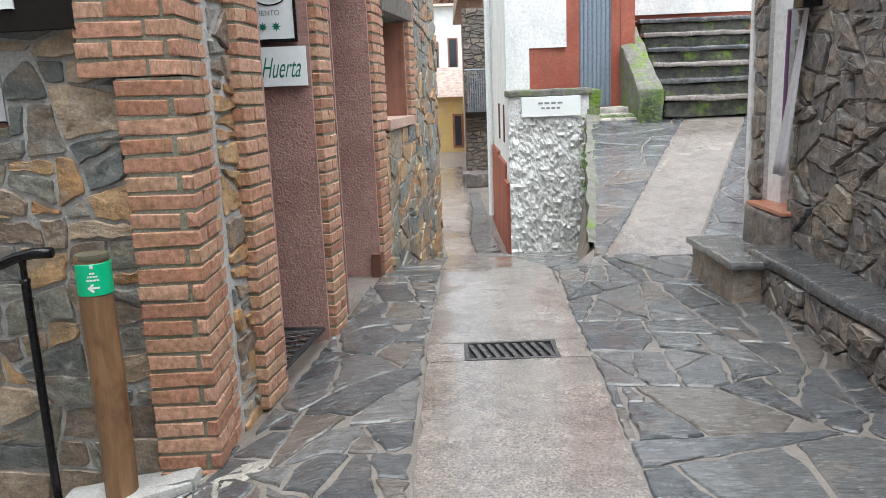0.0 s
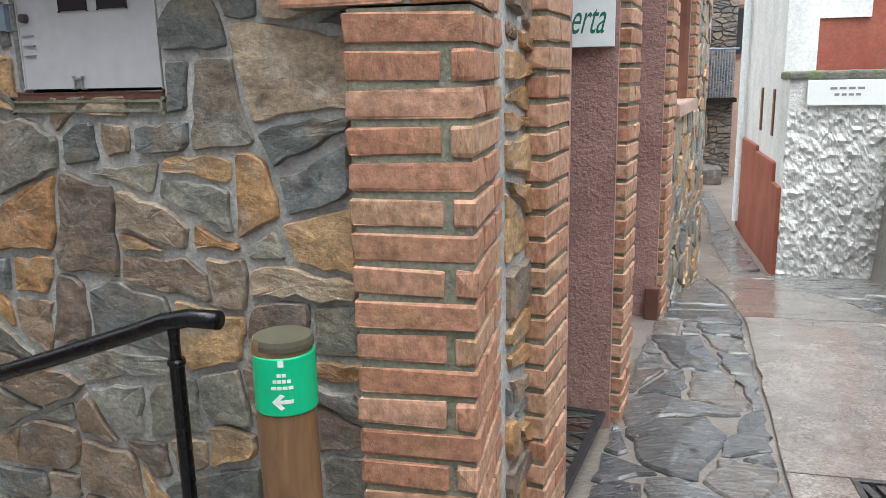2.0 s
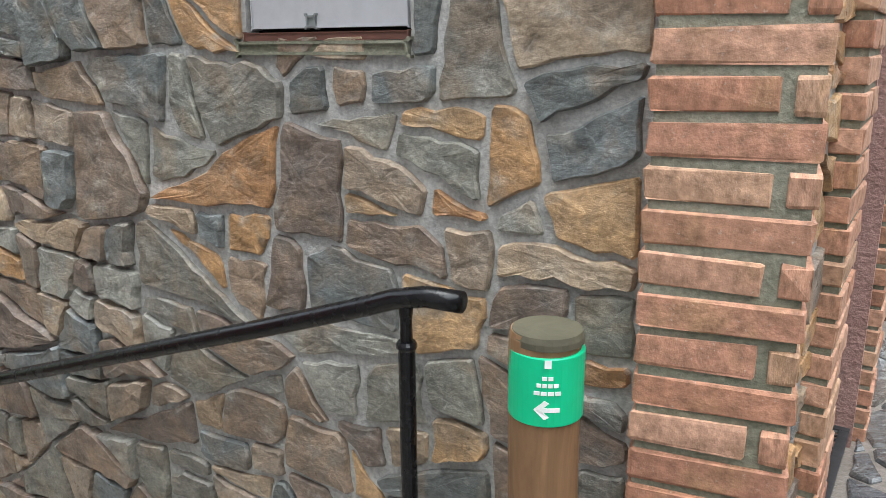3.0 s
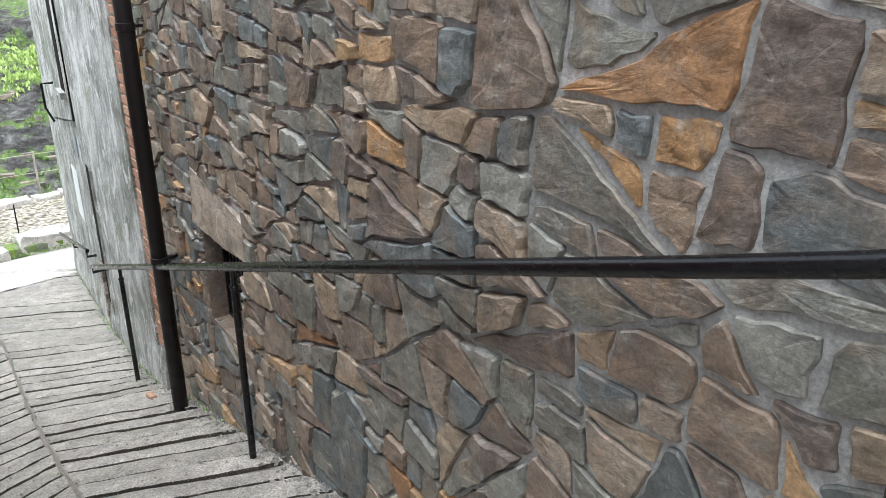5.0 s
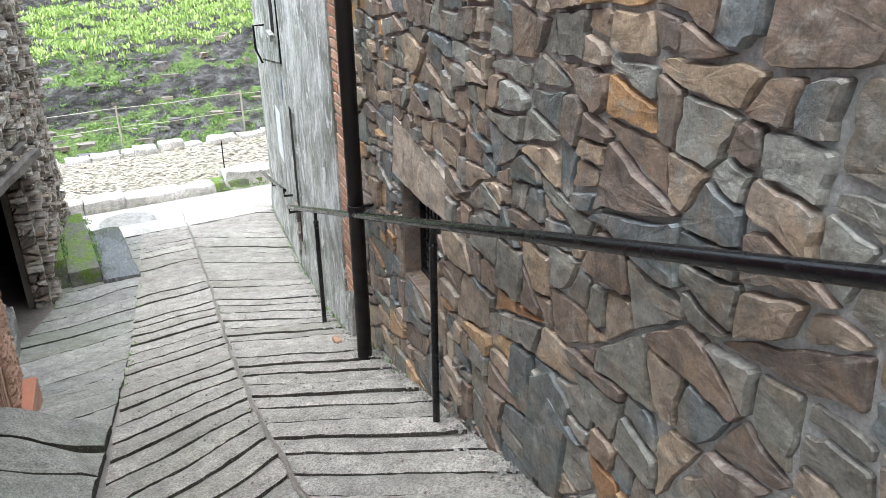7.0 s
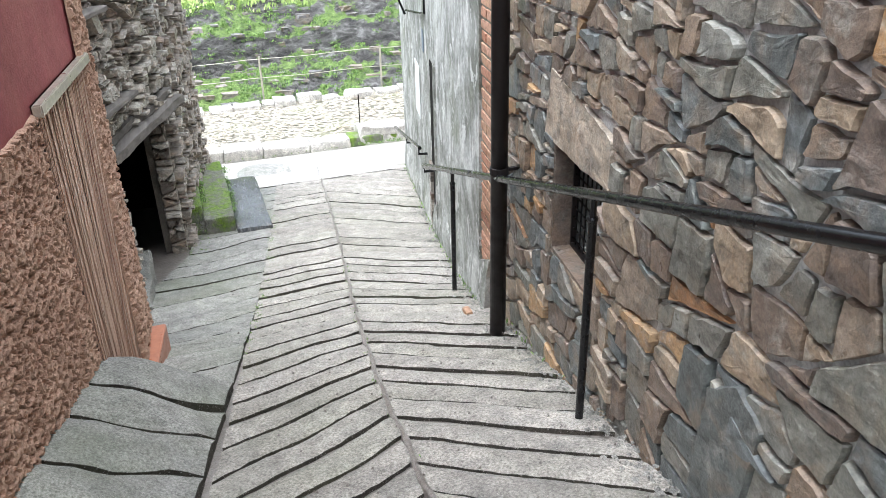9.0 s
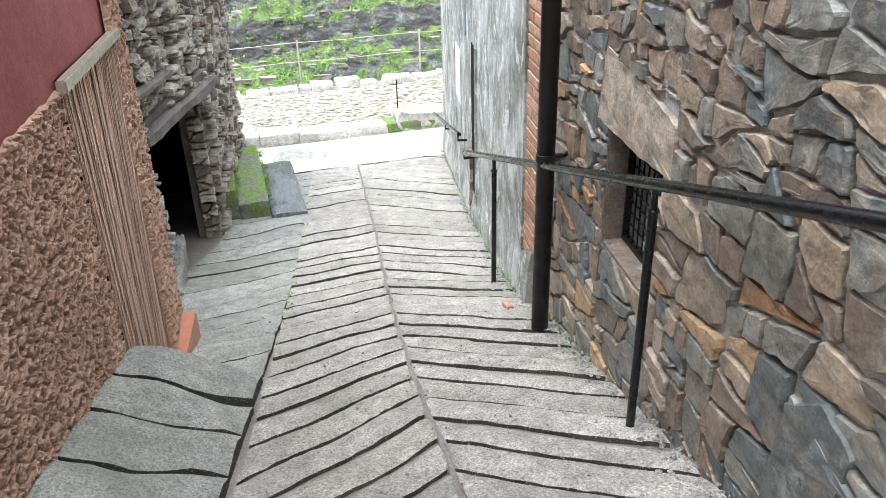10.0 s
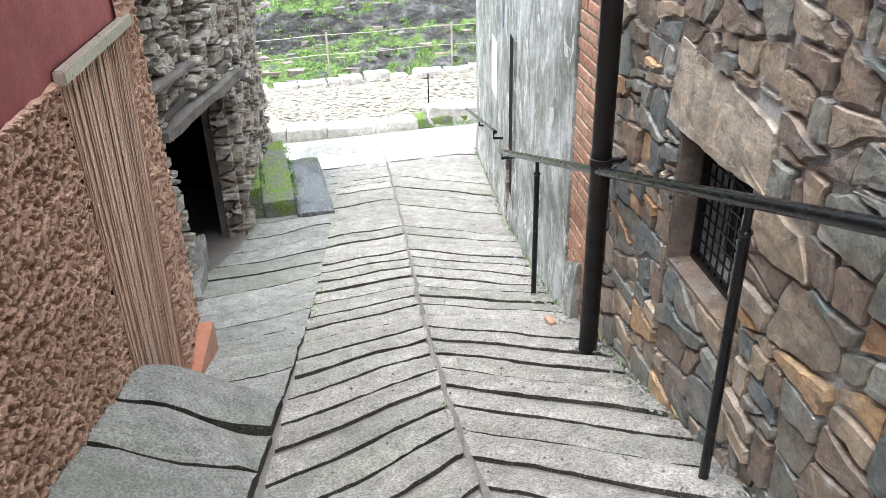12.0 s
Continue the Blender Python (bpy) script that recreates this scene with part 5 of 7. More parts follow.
# dark board hanging over the meter box
board = thing("hanging_board", "dark brown metal house board with cut-out letters", "sign board")
s_box("panel", -2.12, -1.215, 0.06, 0.085, 1.555, 1.80, M_DARK, board, 0.004)
for x in (-1.30, -2.05):
    s_box("arm", x - 0.01, x + 0.01, -0.02, 0.06, 1.70, 1.72, M_BLACK, board, 0.002)
for k in range(6):
    x0 = -1.90 + 0.085 * k
    s_box("letter_bar", x0, x0 + 0.05, 0.084, 0.092, 1.63, 1.74, M_PRINT, board, 0.002)

# cellar window
cellar = thing("cellar_window", "small cellar window behind a black iron mesh", "window")
cx0, cx1, cz0, cz1 = CELLAR
s_box("pane", cx0 + 0.006, cx1 - 0.006, -0.22, -0.205, cz0 + 0.006, cz1 - 0.006, M_PANE, cellar, 0)
for a in ((cx0 + 0.004, cx0 + 0.03, cz0 + 0.03, cz1 - 0.03), (cx1 - 0.03, cx1 - 0.004, cz0 + 0.03, cz1 - 0.03), (cx0 + 0.004, cx1 - 0.004, cz0 + 0.004, cz0 + 0.03), (cx0 + 0.004, cx1 - 0.004, cz1 - 0.03, cz1 - 0.004)):
    s_box("frame_bar", a[0], a[1], -0.095, -0.07, a[2], a[3], M_PIPE, cellar, 0.002)
for i in range(9):
    x = cx0 + 0.03 + (cx1 - cx0 - 0.06) * (i + 0.5) / 9
    s_box("mesh_bar", x - 0.003, x + 0.003, -0.086, -0.080, cz0 + 0.028, cz1 - 0.028, M_BLACK, cellar, 0)
for i in range(9):
    z = cz0 + 0.03 + (cz1 - cz0 - 0.06) * (i + 0.5) / 9
    s_box("mesh_bar", cx0 + 0.028, cx1 - 0.028, -0.080, -0.075, z - 0.003, z + 0.003, M_BLACK, cellar, 0)
s_box("sill", cx0 - 0.02, cx1 + 0.02, -0.069, 0.012, cz0 - 0.02, cz0 + 0.010, TONES["b"], cellar, 0.004, "brown stone sill")
s_box("jamb", cx0 - 0.01, cx0 + 0.014, -0.069, 0.012, cz0 + 0.011, cz1, TONES["b"], cellar, 0.004, "brown stone jamb")

# signs in the entrance recess
def face_south(x, y, z):
    return pose(x, y, z, 90, 0, 0)


SY = DOOR_1[1] - 0.05
plate = thing("name_plate", "white enamel plate with dark green script lettering", "sign")
part("panel", box_bm(-1.02, -0.672, SY - 0.008, SY, 1.345, 1.547, 0.002), M_SIGNWHITE, plate)
words("lettering", "Huerta", 0.15, face_south(-0.812, SY - 0.0085, 1.435) @ Matrix.Diagonal((0.48, 1.0, 1.0, 1.0)), M_LETTER, plate, 0.5)
rating = thing("rating_plate", "white plate in a black frame with two green stars", "sign")
part("panel", box_bm(-1.02, -0.722, SY - 0.008, SY, 1.585, 2.0, 0.001), M_SIGNWHITE, rating)
for a in ((-1.02, -0.708, 1.568, 1.586), (-0.723, -0.708, 1.586, 2.0)):
    part("frame_bar", box_bm(a[0], a[1], SY - 0.014, SY, a[2], a[3], 0.002), M_BLACK, rating)
words("lettering", "IENTO", 0.036, face_south(-0.845, SY - 0.0085, 1.715), M_INK, rating)
for x in (-0.815, -0.885):
    bm = bmesh.new()
    vs = []
    for i in range(16):
        a, rr = math.pi * i / 8, 0.025 if i % 2 == 0 else 0.012
        vs.append(bm.verts.new((x + rr * math.sin(a), SY - 0.010, 1.648 + rr * math.cos(a))))
    f = bm.faces.new(vs)
    ext = bmesh.ops.extrude_face_region(bm, geom=[f])
    bmesh.ops.translate(bm, verts=[v for v in ext["geom"] if isinstance(v, bmesh.types.BMVert)], vec=(0, 0.002, 0))
    bmesh.ops.recalc_face_normals(bm, faces=bm.faces[:])
    part("star", bm, M_LETTER, rating)
bm = bmesh.new()
arc = [(-0.84 + 0.10 * math.cos(a), SY - 0.0095, 1.83 + 0.075 * math.sin(a)) for a in np.linspace(math.pi * 1.05, math.pi * 1.75, 12)]
part("flourish", tube_bm(arc, 0.004, 6, bm), M_BLACK, rating)

# rubber mat
mat = thing("door_mat", "black pierced rubber door mat in the recess", "door mat")
bm = bmesh.new()
for a in ((-0.24, 0.24, -0.33, -0.30), (-0.24, 0.24, 0.30, 0.33), (-0.24, -0.21, -0.30, 0.30), (0.21, 0.24, -0.30, 0.30)):
    box_bm(*a, 0, 0.014, 0.003, bm)
mat_pose = pose(-0.955, 3.955, 0.012, 0, 0, e_turn)
bm.transform(mat_pose)
part("border", bm, M_RUBBER, mat)
bm = bmesh.new()
for i in range(9):
    for sgn in (1, -1):
        o = -0.36 + 0.09 * i
        a, b = Vector((-0.21, o, 0.006)), Vector((0.21, o + sgn * 0.24, 0.006))
        if sgn < 0:
            a, b = Vector((-0.21, o + 0.24, 0.006)), Vector((0.21, o, 0.006))
        a.y, b.y = max(-0.3, min(0.3, a.y)), max(-0.3, min(0.3, b.y))
        if abs(a.y - b.y) > 0.02:
            tube_bm([a, b], 0.005, 6, bm)
bm.transform(mat_pose)
part("lattice", bm, M_RUBBER, mat)

# lane window
win = thing("window_1", "brown timber window with a white blind", "window", kind="structure")


def e_box(name, y0, y1, w0, w1, z0, z1, material, parent, bevel=0.004, label=""):
    bm = box_bm(0, 1, y0, y1, z0, z1)
    for v in bm.verts:
        v.co = Vector(on_east(v.co.y, v.co.z, w0 if v.co.x < 0.5 else w1))
    if bevel:
        bmesh.ops.bevel(bm, geom=bm.edges[:], offset=bevel, segments=2, affect="EDGES")
    bmesh.ops.recalc_face_normals(bm, faces=bm.faces[:])
    return part(name, bm, material, parent, label)


wy0, wy1, wz0, wz1 = WINDOW
e_box("frame_side", wy1 - 0.05, wy1 - 0.002, -0.30, 0.0, wz0 + 0.004, wz1 - 0.07, M_BROWNWOOD, win)
e_box("frame_side", wy0 + 0.002, wy0 + 0.05, -0.30, -0.1, wz0 + 0.004, wz1 - 0.07, M_BROWNWOOD, win)
e_box("lintel", wy0 - 0.12, wy1 + 0.12, -0.02, 0.05, wz1 - 0.06, wz1 + 0.09, M_BEAM, win, label="grey weathered timber lintel")
e_box("pane", wy0 + 0.05, wy1 - 0.05, -0.20, -0.19, wz0 + 0.004, wz1 - 0.07, M_WHITEPVC, win, 0, "white blind behind the pane")
e_box("sill", wy0 - 0.05, wy1 + 0.05, -0.19, 0.055, wz0 - 0.075, wz0 + 0.003, M_PINKISH, win, 0.006, "pinkish stone sill")

# ---------------------------------------------------------------- rendered house with the curtain
def rough_patch(name, x0, x1, z0f, z1f, parent, label, lean=0.0):
    """A thick, torn coat of render on the house front, from x0 to x1."""
    nx_, nz_ = max(3, int(abs(x1 - x0) / 0.0075)), 220
    verts, faces = [], []
    for i in range(nx_ + 1):
        x = x0 + (x1 - x0) * i / nx_
        for j in range(nz_ + 1):
            f = j / nz_
            z = z0f(x) + (z1f(x) - z0f(x)) * f
            p = Vector((x * 1.0, z * 1.0, 0.0))
            n_ = noise.noise(p * 34) + 0.8 * noise.noise(p * 70)
            d = 0.007 + 0.021 * max(0.0, min(1.0, (n_ + 0.2) / 0.3)) + 0.006 * noise.noise(p * 8) + 0.003 * noise.noise(p * 90)
            if i in (0, nx_) or j == nz_:
                d = 0.0
            wob = 0.014 * noise.noise(Vector((z * 7, x * 3, 5))) if i in (0, nx_) else 0
            verts.append((x + wob + lean * (1 - f) * (1 - i / nx_), left_y(x, max(0.003, d)), z + (0.02 * noise.noise(Vector((x * 9, 2, 1))) if j == nz_ else 0)))
    w = nz_ + 1
    faces = [(i * w + j, i * w + j + 1, (i + 1) * w + j + 1, (i + 1) * w + j) for i in range(nx_) for j in range(nz_)]
    return data_mesh(name, verts, faces, M_ROUGH, parent, label)


rough_patch("render_coat", -3.55, CURTAIN[0] + 0.012, lambda x: bank_z(x, left_y(x)) - 0.15, lambda x: 0.028, wall_red, "torn brown roughcast render")
rough_patch("render_coat", CURTAIN[1] - 0.005, -6.60, lambda x: ramp_z(x) - 0.05, lambda x: 0.75, wall_red, "torn brown roughcast render", 0.36)

curtain = thing("ribbon_curtain", "brown ribbon door curtain hanging from a pale bar", "curtain")
rc = random.Random(13)
bm = box_bm(CURTAIN[1] - 0.012, CURTAIN[0] + 0.03, 0, 1, 0.015, 0.068)
for v in bm.verts:
    v.co.y = left_y(v.co.x, 0.012 if v.co.y < 0.5 else 0.052)
bmesh.ops.bevel(bm, geom=bm.edges[:], offset=0.006, segments=2, affect="EDGES")
part("bar", bm, M_BAR, curtain, "pale metal curtain bar")
n_rib = 108
for i in range(n_rib):
    x = CURTAIN[0] + 0.016 + (CURTAIN[1] - CURTAIN[0] - 0.008) * (i + 0.5) / n_rib
    out = 0.024 + 0.008 * (i % 2) + rc.uniform(-0.004, 0.005)
    bottom = land(x, 1.6) + 0.07 + rc.uniform(-0.02, 0.03)
    half, turn = 0.0105, rc.uniform(-0.3, 0.3)
    ph, am = rc.uniform(0, 6), rc.uniform(0.002, 0.006)
    drift = 0.012 * math.sin(i * 0.55) * rc.uniform(0.5, 1.2)
    verts, faces = [], []
    for k in range(11):
        f = k / 10
        z = 0.03 + (bottom - 0.03) * f
        cx = x + 0.30 * f * i / n_rib + drift * f * f + am * math.sin(3 * f + ph) * f
        a = turn * (0.3 + 0.7 * f)
        dx, dy = half * math.cos(a), half * math.sin(a)
        y = left_y(cx, out)
        for sx, th in ((-1, 0.0012), (1, 0.0012), (1, -0.0012), (-1, -0.0012)):
            verts.append((cx + sx * dx, y + sx * dy + th, z))
    for k in range(10):
        for q in range(4):
            faces.append((4 * k + q, 4 * k + (q + 1) % 4, 4 * k + 4 + (q + 1) % 4, 4 * k + 4 + q))
    faces += [(3, 2, 1, 0), (40, 41, 42, 43)]
    data_mesh("ribbon", verts, faces, M_CURTAIN, curtain)

inner = tagged(new("door_1"), "dark brown door behind the ribbon curtain", "door", kind="structure")
bm = box_bm(CURTAIN[1] + 0.01, CURTAIN[0] - 0.01, 0, 1, -2.0, 0.055)
for v in bm.verts:
    v.co.y = left_y(v.co.x, -0.16 if v.co.y < 0.5 else -0.11)
part("panel", bm, M_BROWNPAINT, inner)
tile = thing("threshold", "terracotta tile threshold below the curtain", "threshold")
bm = box_bm(-6.50, -5.62, 0, 1, -1.95, -1.655)
for v in bm.verts:
    v.co.y = left_y(v.co.x, -0.10 if v.co.y < 0.5 else 0.115)
bmesh.ops.bevel(bm, geom=bm.edges[:], offset=0.006, segments=2, affect="EDGES")
part("tile", bm, M_TILE, tile)

# ---------------------------------------------------------------- ruined stone house
def on_ruin(u, v, w):
    k = 0.316 if u < 9.25 else 0.113
    return (-u + w * k * 0.95, ruin_y(-u, w * 0.95), v)


r5 = random.Random(77)
door_hole = (8.06, 9.27, -3.2, RUIN_DOOR[2])
near_polys = split_cells(cells(scatter((6.7, 9.25, -2.6, 0.4), 0.5, r5, 0.9, 0.6, 0.5), (6.7, 9.25, -2.6, 0.4), 0.6, 2.5), lambda u, v: 0.011, r5, 2.0, 12, 0.6, 0.35)
pier_wall = split_cells(cells(scatter((9.26, 11.85, -3.0, 0.4), 0.5, r5, 0.9, 0.6, 0.5), (9.26, 11.85, -3.0, 0.4), 0.6, 2.5), lambda u, v: 0.012, r5, 2.0, 12, 0.6, 0.35)
ROUGHLY = dict(gap=0.008, depth=0.06, step=0.035, rough=0.012, lift=0.95, edge=0.012, domed=0.014, lean=0.02)
masonry(wall_ruin, "stone", near_polys, on_ruin, lambda u, v: v < 0.6, M_RUIN, M_RUIN, r5, holes=[door_hole], stuff_name="rubble", limit=200, **ROUGHLY)
masonry(wall_ruin_pier, "stone", pier_wall, on_ruin, lambda u, v: u < 10.4 and v < 0.4, M_RUIN, M_RUIN, r5, stuff_name="rubble", limit=200, **ROUGHLY)


def on_jamb(xj, sgn):
    def place(u, v, w):
        return (xj + sgn * w, ruin_y(xj) + 0.02 - u, v)
    return place


# the far jamb of the doorway, seen through the opening
jamb_polys = cells(scatter((0.0, 0.16, -2.6, RUIN_DOOR[2]), 0.16, r5, 0.9, 0.45, 0.4), (0.0, 0.16, -2.6, RUIN_DOOR[2]), 0.5)
masonry(wall_ruin, "stone", jamb_polys, on_jamb(RUIN_DOOR[1] + 0.01, 1), lambda u, v: True, M_RUIN, M_RUIN, r5, gap=0.006, depth=0.04, step=0.035, rough=0.009, lift=0.8, edge=0.012, domed=0.01, limit=60)

beams = thing("door_lintel", "two grey weathered timber beams over the dark doorway", "lintel")
for k, (o, z0, z1) in enumerate(((0.03, -1.05, -0.975), (-0.06, -0.965, -0.90))):
    bm = box_bm(-9.42, -7.85, 0, 1, z0, z1, 0)
    bmesh.ops.subdivide_edges(bm, edges=[e for e in bm.edges if abs(e.verts[0].co.x - e.verts[1].co.x) > 1], cuts=8)
    for v in bm.verts:
        v.co.y = 1.31 + 0.333 * (-8.08 - v.co.x) + (o if v.co.y < 0.5 else o + 0.13)
        v.co += Vector((0, 0.03 * noise.noise(v.co * 4), 0.035 * noise.noise(v.co * 3.1)))
    part("beam", bm, M_BEAM, beams)
for x0, x1, z in ((-8.45, -7.75, -0.70), (-8.2, -7.5, -0.02)):
    ledge = thing("stone_ledge", "flat slate ledge jutting from the old wall", "ledge", group="ledges of the old wall")
    bm = box_bm(x0, x1, 0, 1, z, z + 0.04)
    for v in bm.verts:
        v.co.y = ruin_y(v.co.x, -0.05 if v.co.y < 0.5 else 0.16) + 0.03 * noise.noise(v.co * 5)
    bmesh.ops.bevel(bm, geom=bm.edges[:], offset=0.008, segments=1, affect="EDGES")
    part("slab", bm, M_BEAM, ledge)
# added room shell: shut to the sky, its shade painted as near-black
wall_slab("wall_ruin_inside", -11.5, -0.9, -6.3, -0.9, -3.0, 0.3, 0.2, M_DARK, "added near-black inner wall keeping the old doorway dark")
wall_slab("wall_ruin_cross", -11.45, 1.70, -11.4, -0.88, -3.0, 0.3, 0.2, M_DARK, "added near-black cross wall keeping the old doorway dark")
wall_slab("wall_ruin_party", -6.55, -0.88, -6.6, 0.62, -3.0, 0.3, 0.2, M_DARK, "added near-black party wall keeping the old doorway dark")
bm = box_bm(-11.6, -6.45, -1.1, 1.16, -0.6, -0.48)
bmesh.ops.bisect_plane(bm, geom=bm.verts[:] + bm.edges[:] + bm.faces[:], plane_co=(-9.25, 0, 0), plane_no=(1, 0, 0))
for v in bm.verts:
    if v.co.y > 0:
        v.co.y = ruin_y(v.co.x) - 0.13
tagged(link_mesh("ceiling", bm, M_DARK), "added near-black ceiling keeping sky light out of the doorway", "ceiling", kind="structure")
tagged(link_mesh("threshold_mound", rough_block(-8.6, -7.6, 0.95, 1.42, -2.6, -2.10, 55, 7, 0.03), M_BANK), "rough concrete sill before the old doorway", "sill", kind="structure")
leaf_door = thing("plank_door", "half open grey plank door inside the old doorway", "door")
for k in range(2):
    part("plank", box_bm(-8.13, -8.10, 0.96 + 0.085 * k, 1.04 + 0.085 * k, -2.04, -1.10, 0.004), M_BEAM, leaf_door)

# mossy steps
steps = thing("mossy_steps", "stone side steps thick with bright green moss", "steps")
part("step", rough_block(-11.3, -9.66, 1.55, 1.90, -2.75, -2.20, 1), M_MOSSY, steps, smooth=True)
part("step", rough_block(-11.3, -9.60, 1.90, 2.20, -2.75, -2.33, 2), M_MOSSY, steps, smooth=True)
part("step", rough_block(-11.0, -9.52, 2.20, 2.56, -2.75, -2.455, 3), M_SLATE, steps, "low wet slate step", smooth=True)


def tuft_mesh(name, spots, r, size, count, material, parent=None, up=0.8):
    """Many small blades or leaves round the given spots."""
    verts, faces = [], []
    for sx, sy, sz in spots:
        for _ in range(count):
            a, l = r.uniform(0, 6.283), size * r.uniform(0.5, 1.3)
            lean = r.uniform(0.1, 0.9)
            ox, oy = r.gauss(0, size * 0.55), r.gauss(0, size * 0.55)
            d = Vector((math.cos(a) * lean, math.sin(a) * lean, up)).normalized() * l
            side = Vector((-math.sin(a), math.cos(a), 0)) * l * 0.16
            p = Vector((sx + ox, sy + oy, sz))
            b = len(verts)
            verts += [tuple(p - side * 0.4), tuple(p + d * 0.55 - side), tuple(p + d + Vector((0, 0, -0.25 * l * lean))), tuple(p + d * 0.55 + side)]
            faces.append((b, b + 1, b + 2, b + 3))
    return data_mesh(name, verts, faces, material, parent)


moss_spots = [(r5.uniform(-11.2, -9.7), r5.choice((1.90, 2.20)) + r5.uniform(-0.03, 0.03), 0) for _ in range(160)]
moss_spots = [(x, y, -2.20 if y < 2.05 else -2.33) for x, y, _ in moss_spots]
tagged(tuft_mesh("moss_fringe", [(x, y, z - 0.03) for x, y, z in moss_spots] + [(-9.62 + r5.uniform(-0.1, 0.05), r5.uniform(1.6, 1.8), -2.55) for _ in range(12)], r5, 0.035, 10, M_LEAF), "fringe of moss along the step edges", "moss", kind="stuff")

# ---------------------------------------------------------------- grey rendered house: openings and fittings
slot = thing("wall_slot", "near-black panel for the shade of a narrow brick-edged recess", "recess")


def p_box(name, x0, x1, w0, w1, z0, z1, material, parent, bevel=0.0, label=""):
    bm = box_bm(x0, x1, 0, 1, z0, z1)
    for v in bm.verts:
        v.co.y = render_y(v.co.x, w0 if v.co.y < 0.5 else w1)
    if bevel:
        bmesh.ops.bevel(bm, geom=bm.edges[:], offset=bevel, segments=2, affect="EDGES")
    bmesh.ops.recalc_face_normals(bm, faces=bm.faces[:])
    return part(name, bm, material, parent, label)


# no hole behind: a near-black panel paints the shade of the slot
p_box("opening", -8.68, -8.40, -0.05, 0.006, -2.45, -0.72, M_DARK, slot)
p_box("lip", -8.40, -8.33, -0.05, 0.012, -2.40, -0.70, M_OLD, slot, 0.006)
for i in range(12):
    p_box("edge_brick", -8.70, -8.60, -0.02, 0.03, -2.40 + 0.06 * i, -2.352 + 0.06 * i, M_RUIN, slot, 0.006)
upper_w = thing("blind_window", "narrow shuttered window in the grey render", "window")
p_box("shutter", -9.55, -9.30, -0.05, 0.006, -0.15, 0.9, M_DARK, upper_w)
p_box("sill", -9.62, -9.24, -0.02, 0.05, -0.20, -0.155, M_OLD, upper_w, 0.008)
cable = thing("wall_cable", "black cable clipped down the grey render", "cable")
part("run", tube_bm([(-8.9, render_y(-8.9, 0.015), 1.6), (-8.88, render_y(-8.88, 0.015), 0.5), (-8.86, render_y(-8.86, 0.015), -0.35), (-9.3, render_y(-9.3, 0.03), -0.42), (-10.2, render_y(-10.2, 0.05), -0.55)], 0.011, 8), M_BLACK, cable)
hook = thing("iron_hook", "rusty iron hook on the grey render", "hook")
part("hook_bar", tube_bm([(-10.3, render_y(-10.3), -0.2), (-10.3, render_y(-10.3, 0.12), -0.2), (-10.28, render_y(-10.28, 0.12), -0.45), (-10.25, render_y(-10.25, 0.06), -0.6)], 0.014, 8), M_BLACK, hook)
notice = thing("paper_notice", "white paper notice stuck on the grey render", "notice")
p_box("sheet", -9.95, -9.55, 0.002, 0.006, -1.55, -1.0, M_PRINT, notice)
blue = thing("blue_plate", "small blue plate on the grey render", "plate")
p_box("plate", -9.2, -9.08, 0.002, 0.008, -0.75, -0.55, M_STEELBLUE, blue)
foot = tagged(new("plaster_foot"), "worn stony foot of the grey rendered wall", "wall foot", kind="structure")
bm = rough_block(-11.55, -6.0, 0, 0.08, -3.0, -1.2, 4, 14, 0.02)
for v in bm.verts:
    x = v.co.x
    zt = land(x, 3.5) + 0.35 + 0.2 * noise.noise(Vector((x * 2, 0, 0)))
    v.co.z = -3.0 + (v.co.z + 3.0) / 1.8 * (zt + 3.0)
    v.co.y = render_y(x, 0.028 * (1 - min(1, max(0, (v.co.z - zt + 0.25) / 0.25)))) + (0.05 if v.co.y > 0.04 else 0) + 0.01 * noise.noise(v.co * 9)
part("rubble_face", bm, M_OLD, foot)

# ---------------------------------------------------------------- upper square: parapet, house and steps
parapet = thing("parapet", "whitewashed rubble parapet end with a mossy coping", "parapet")
bm = box_bm(0.845, 1.83, 9.80, 10.24, -0.95, 1.16)
bmesh.ops.subdivide_edges(bm, edges=bm.edges[:], cuts=60, use_grid_fill=True)
for v in bm.verts:
    if v.co.y < 9.81 and v.co.z < 0.86:
        v.co.y += -0.03 * noise.noise(v.co * 9) - 0.06 * abs(noise.noise(v.co * 17)) - 0.03 * noise.noise(v.co * 33) + 0.015
part("body", bm, M_PEELED, parapet)
part("coping", rough_block(0.83, 1.86, 9.76, 10.25, 1.155, 1.235, 5, 6, 0.014), M_DAMP, parapet, smooth=True)
part("green_edge", rough_block(1.80, 1.98, 9.80, 10.2, 0.72, 1.21, 6, 6, 0.02), M_MOSSY, parapet, "green algae on the parapet edge", smooth=True)
notice_b = thing("wall_plaque", "white plaque with faint grey lettering", "plaque")
part("panel", box_bm(1.00, 1.72, 9.745, 9.762, 0.91, 1.15, 0.003), M_PRINT, notice_b)
for z, x0, x1 in ((1.06, 1.20, 1.52), (1.00, 1.24, 1.49)):
    for k in range(4):
        a = x0 + (x1 - x0) * k / 4
        part("line_bar", box_bm(a, a + (x1 - x0) / 4 - 0.02, 9.7425, 9.746, z, z + 0.022), M_INK, notice_b)

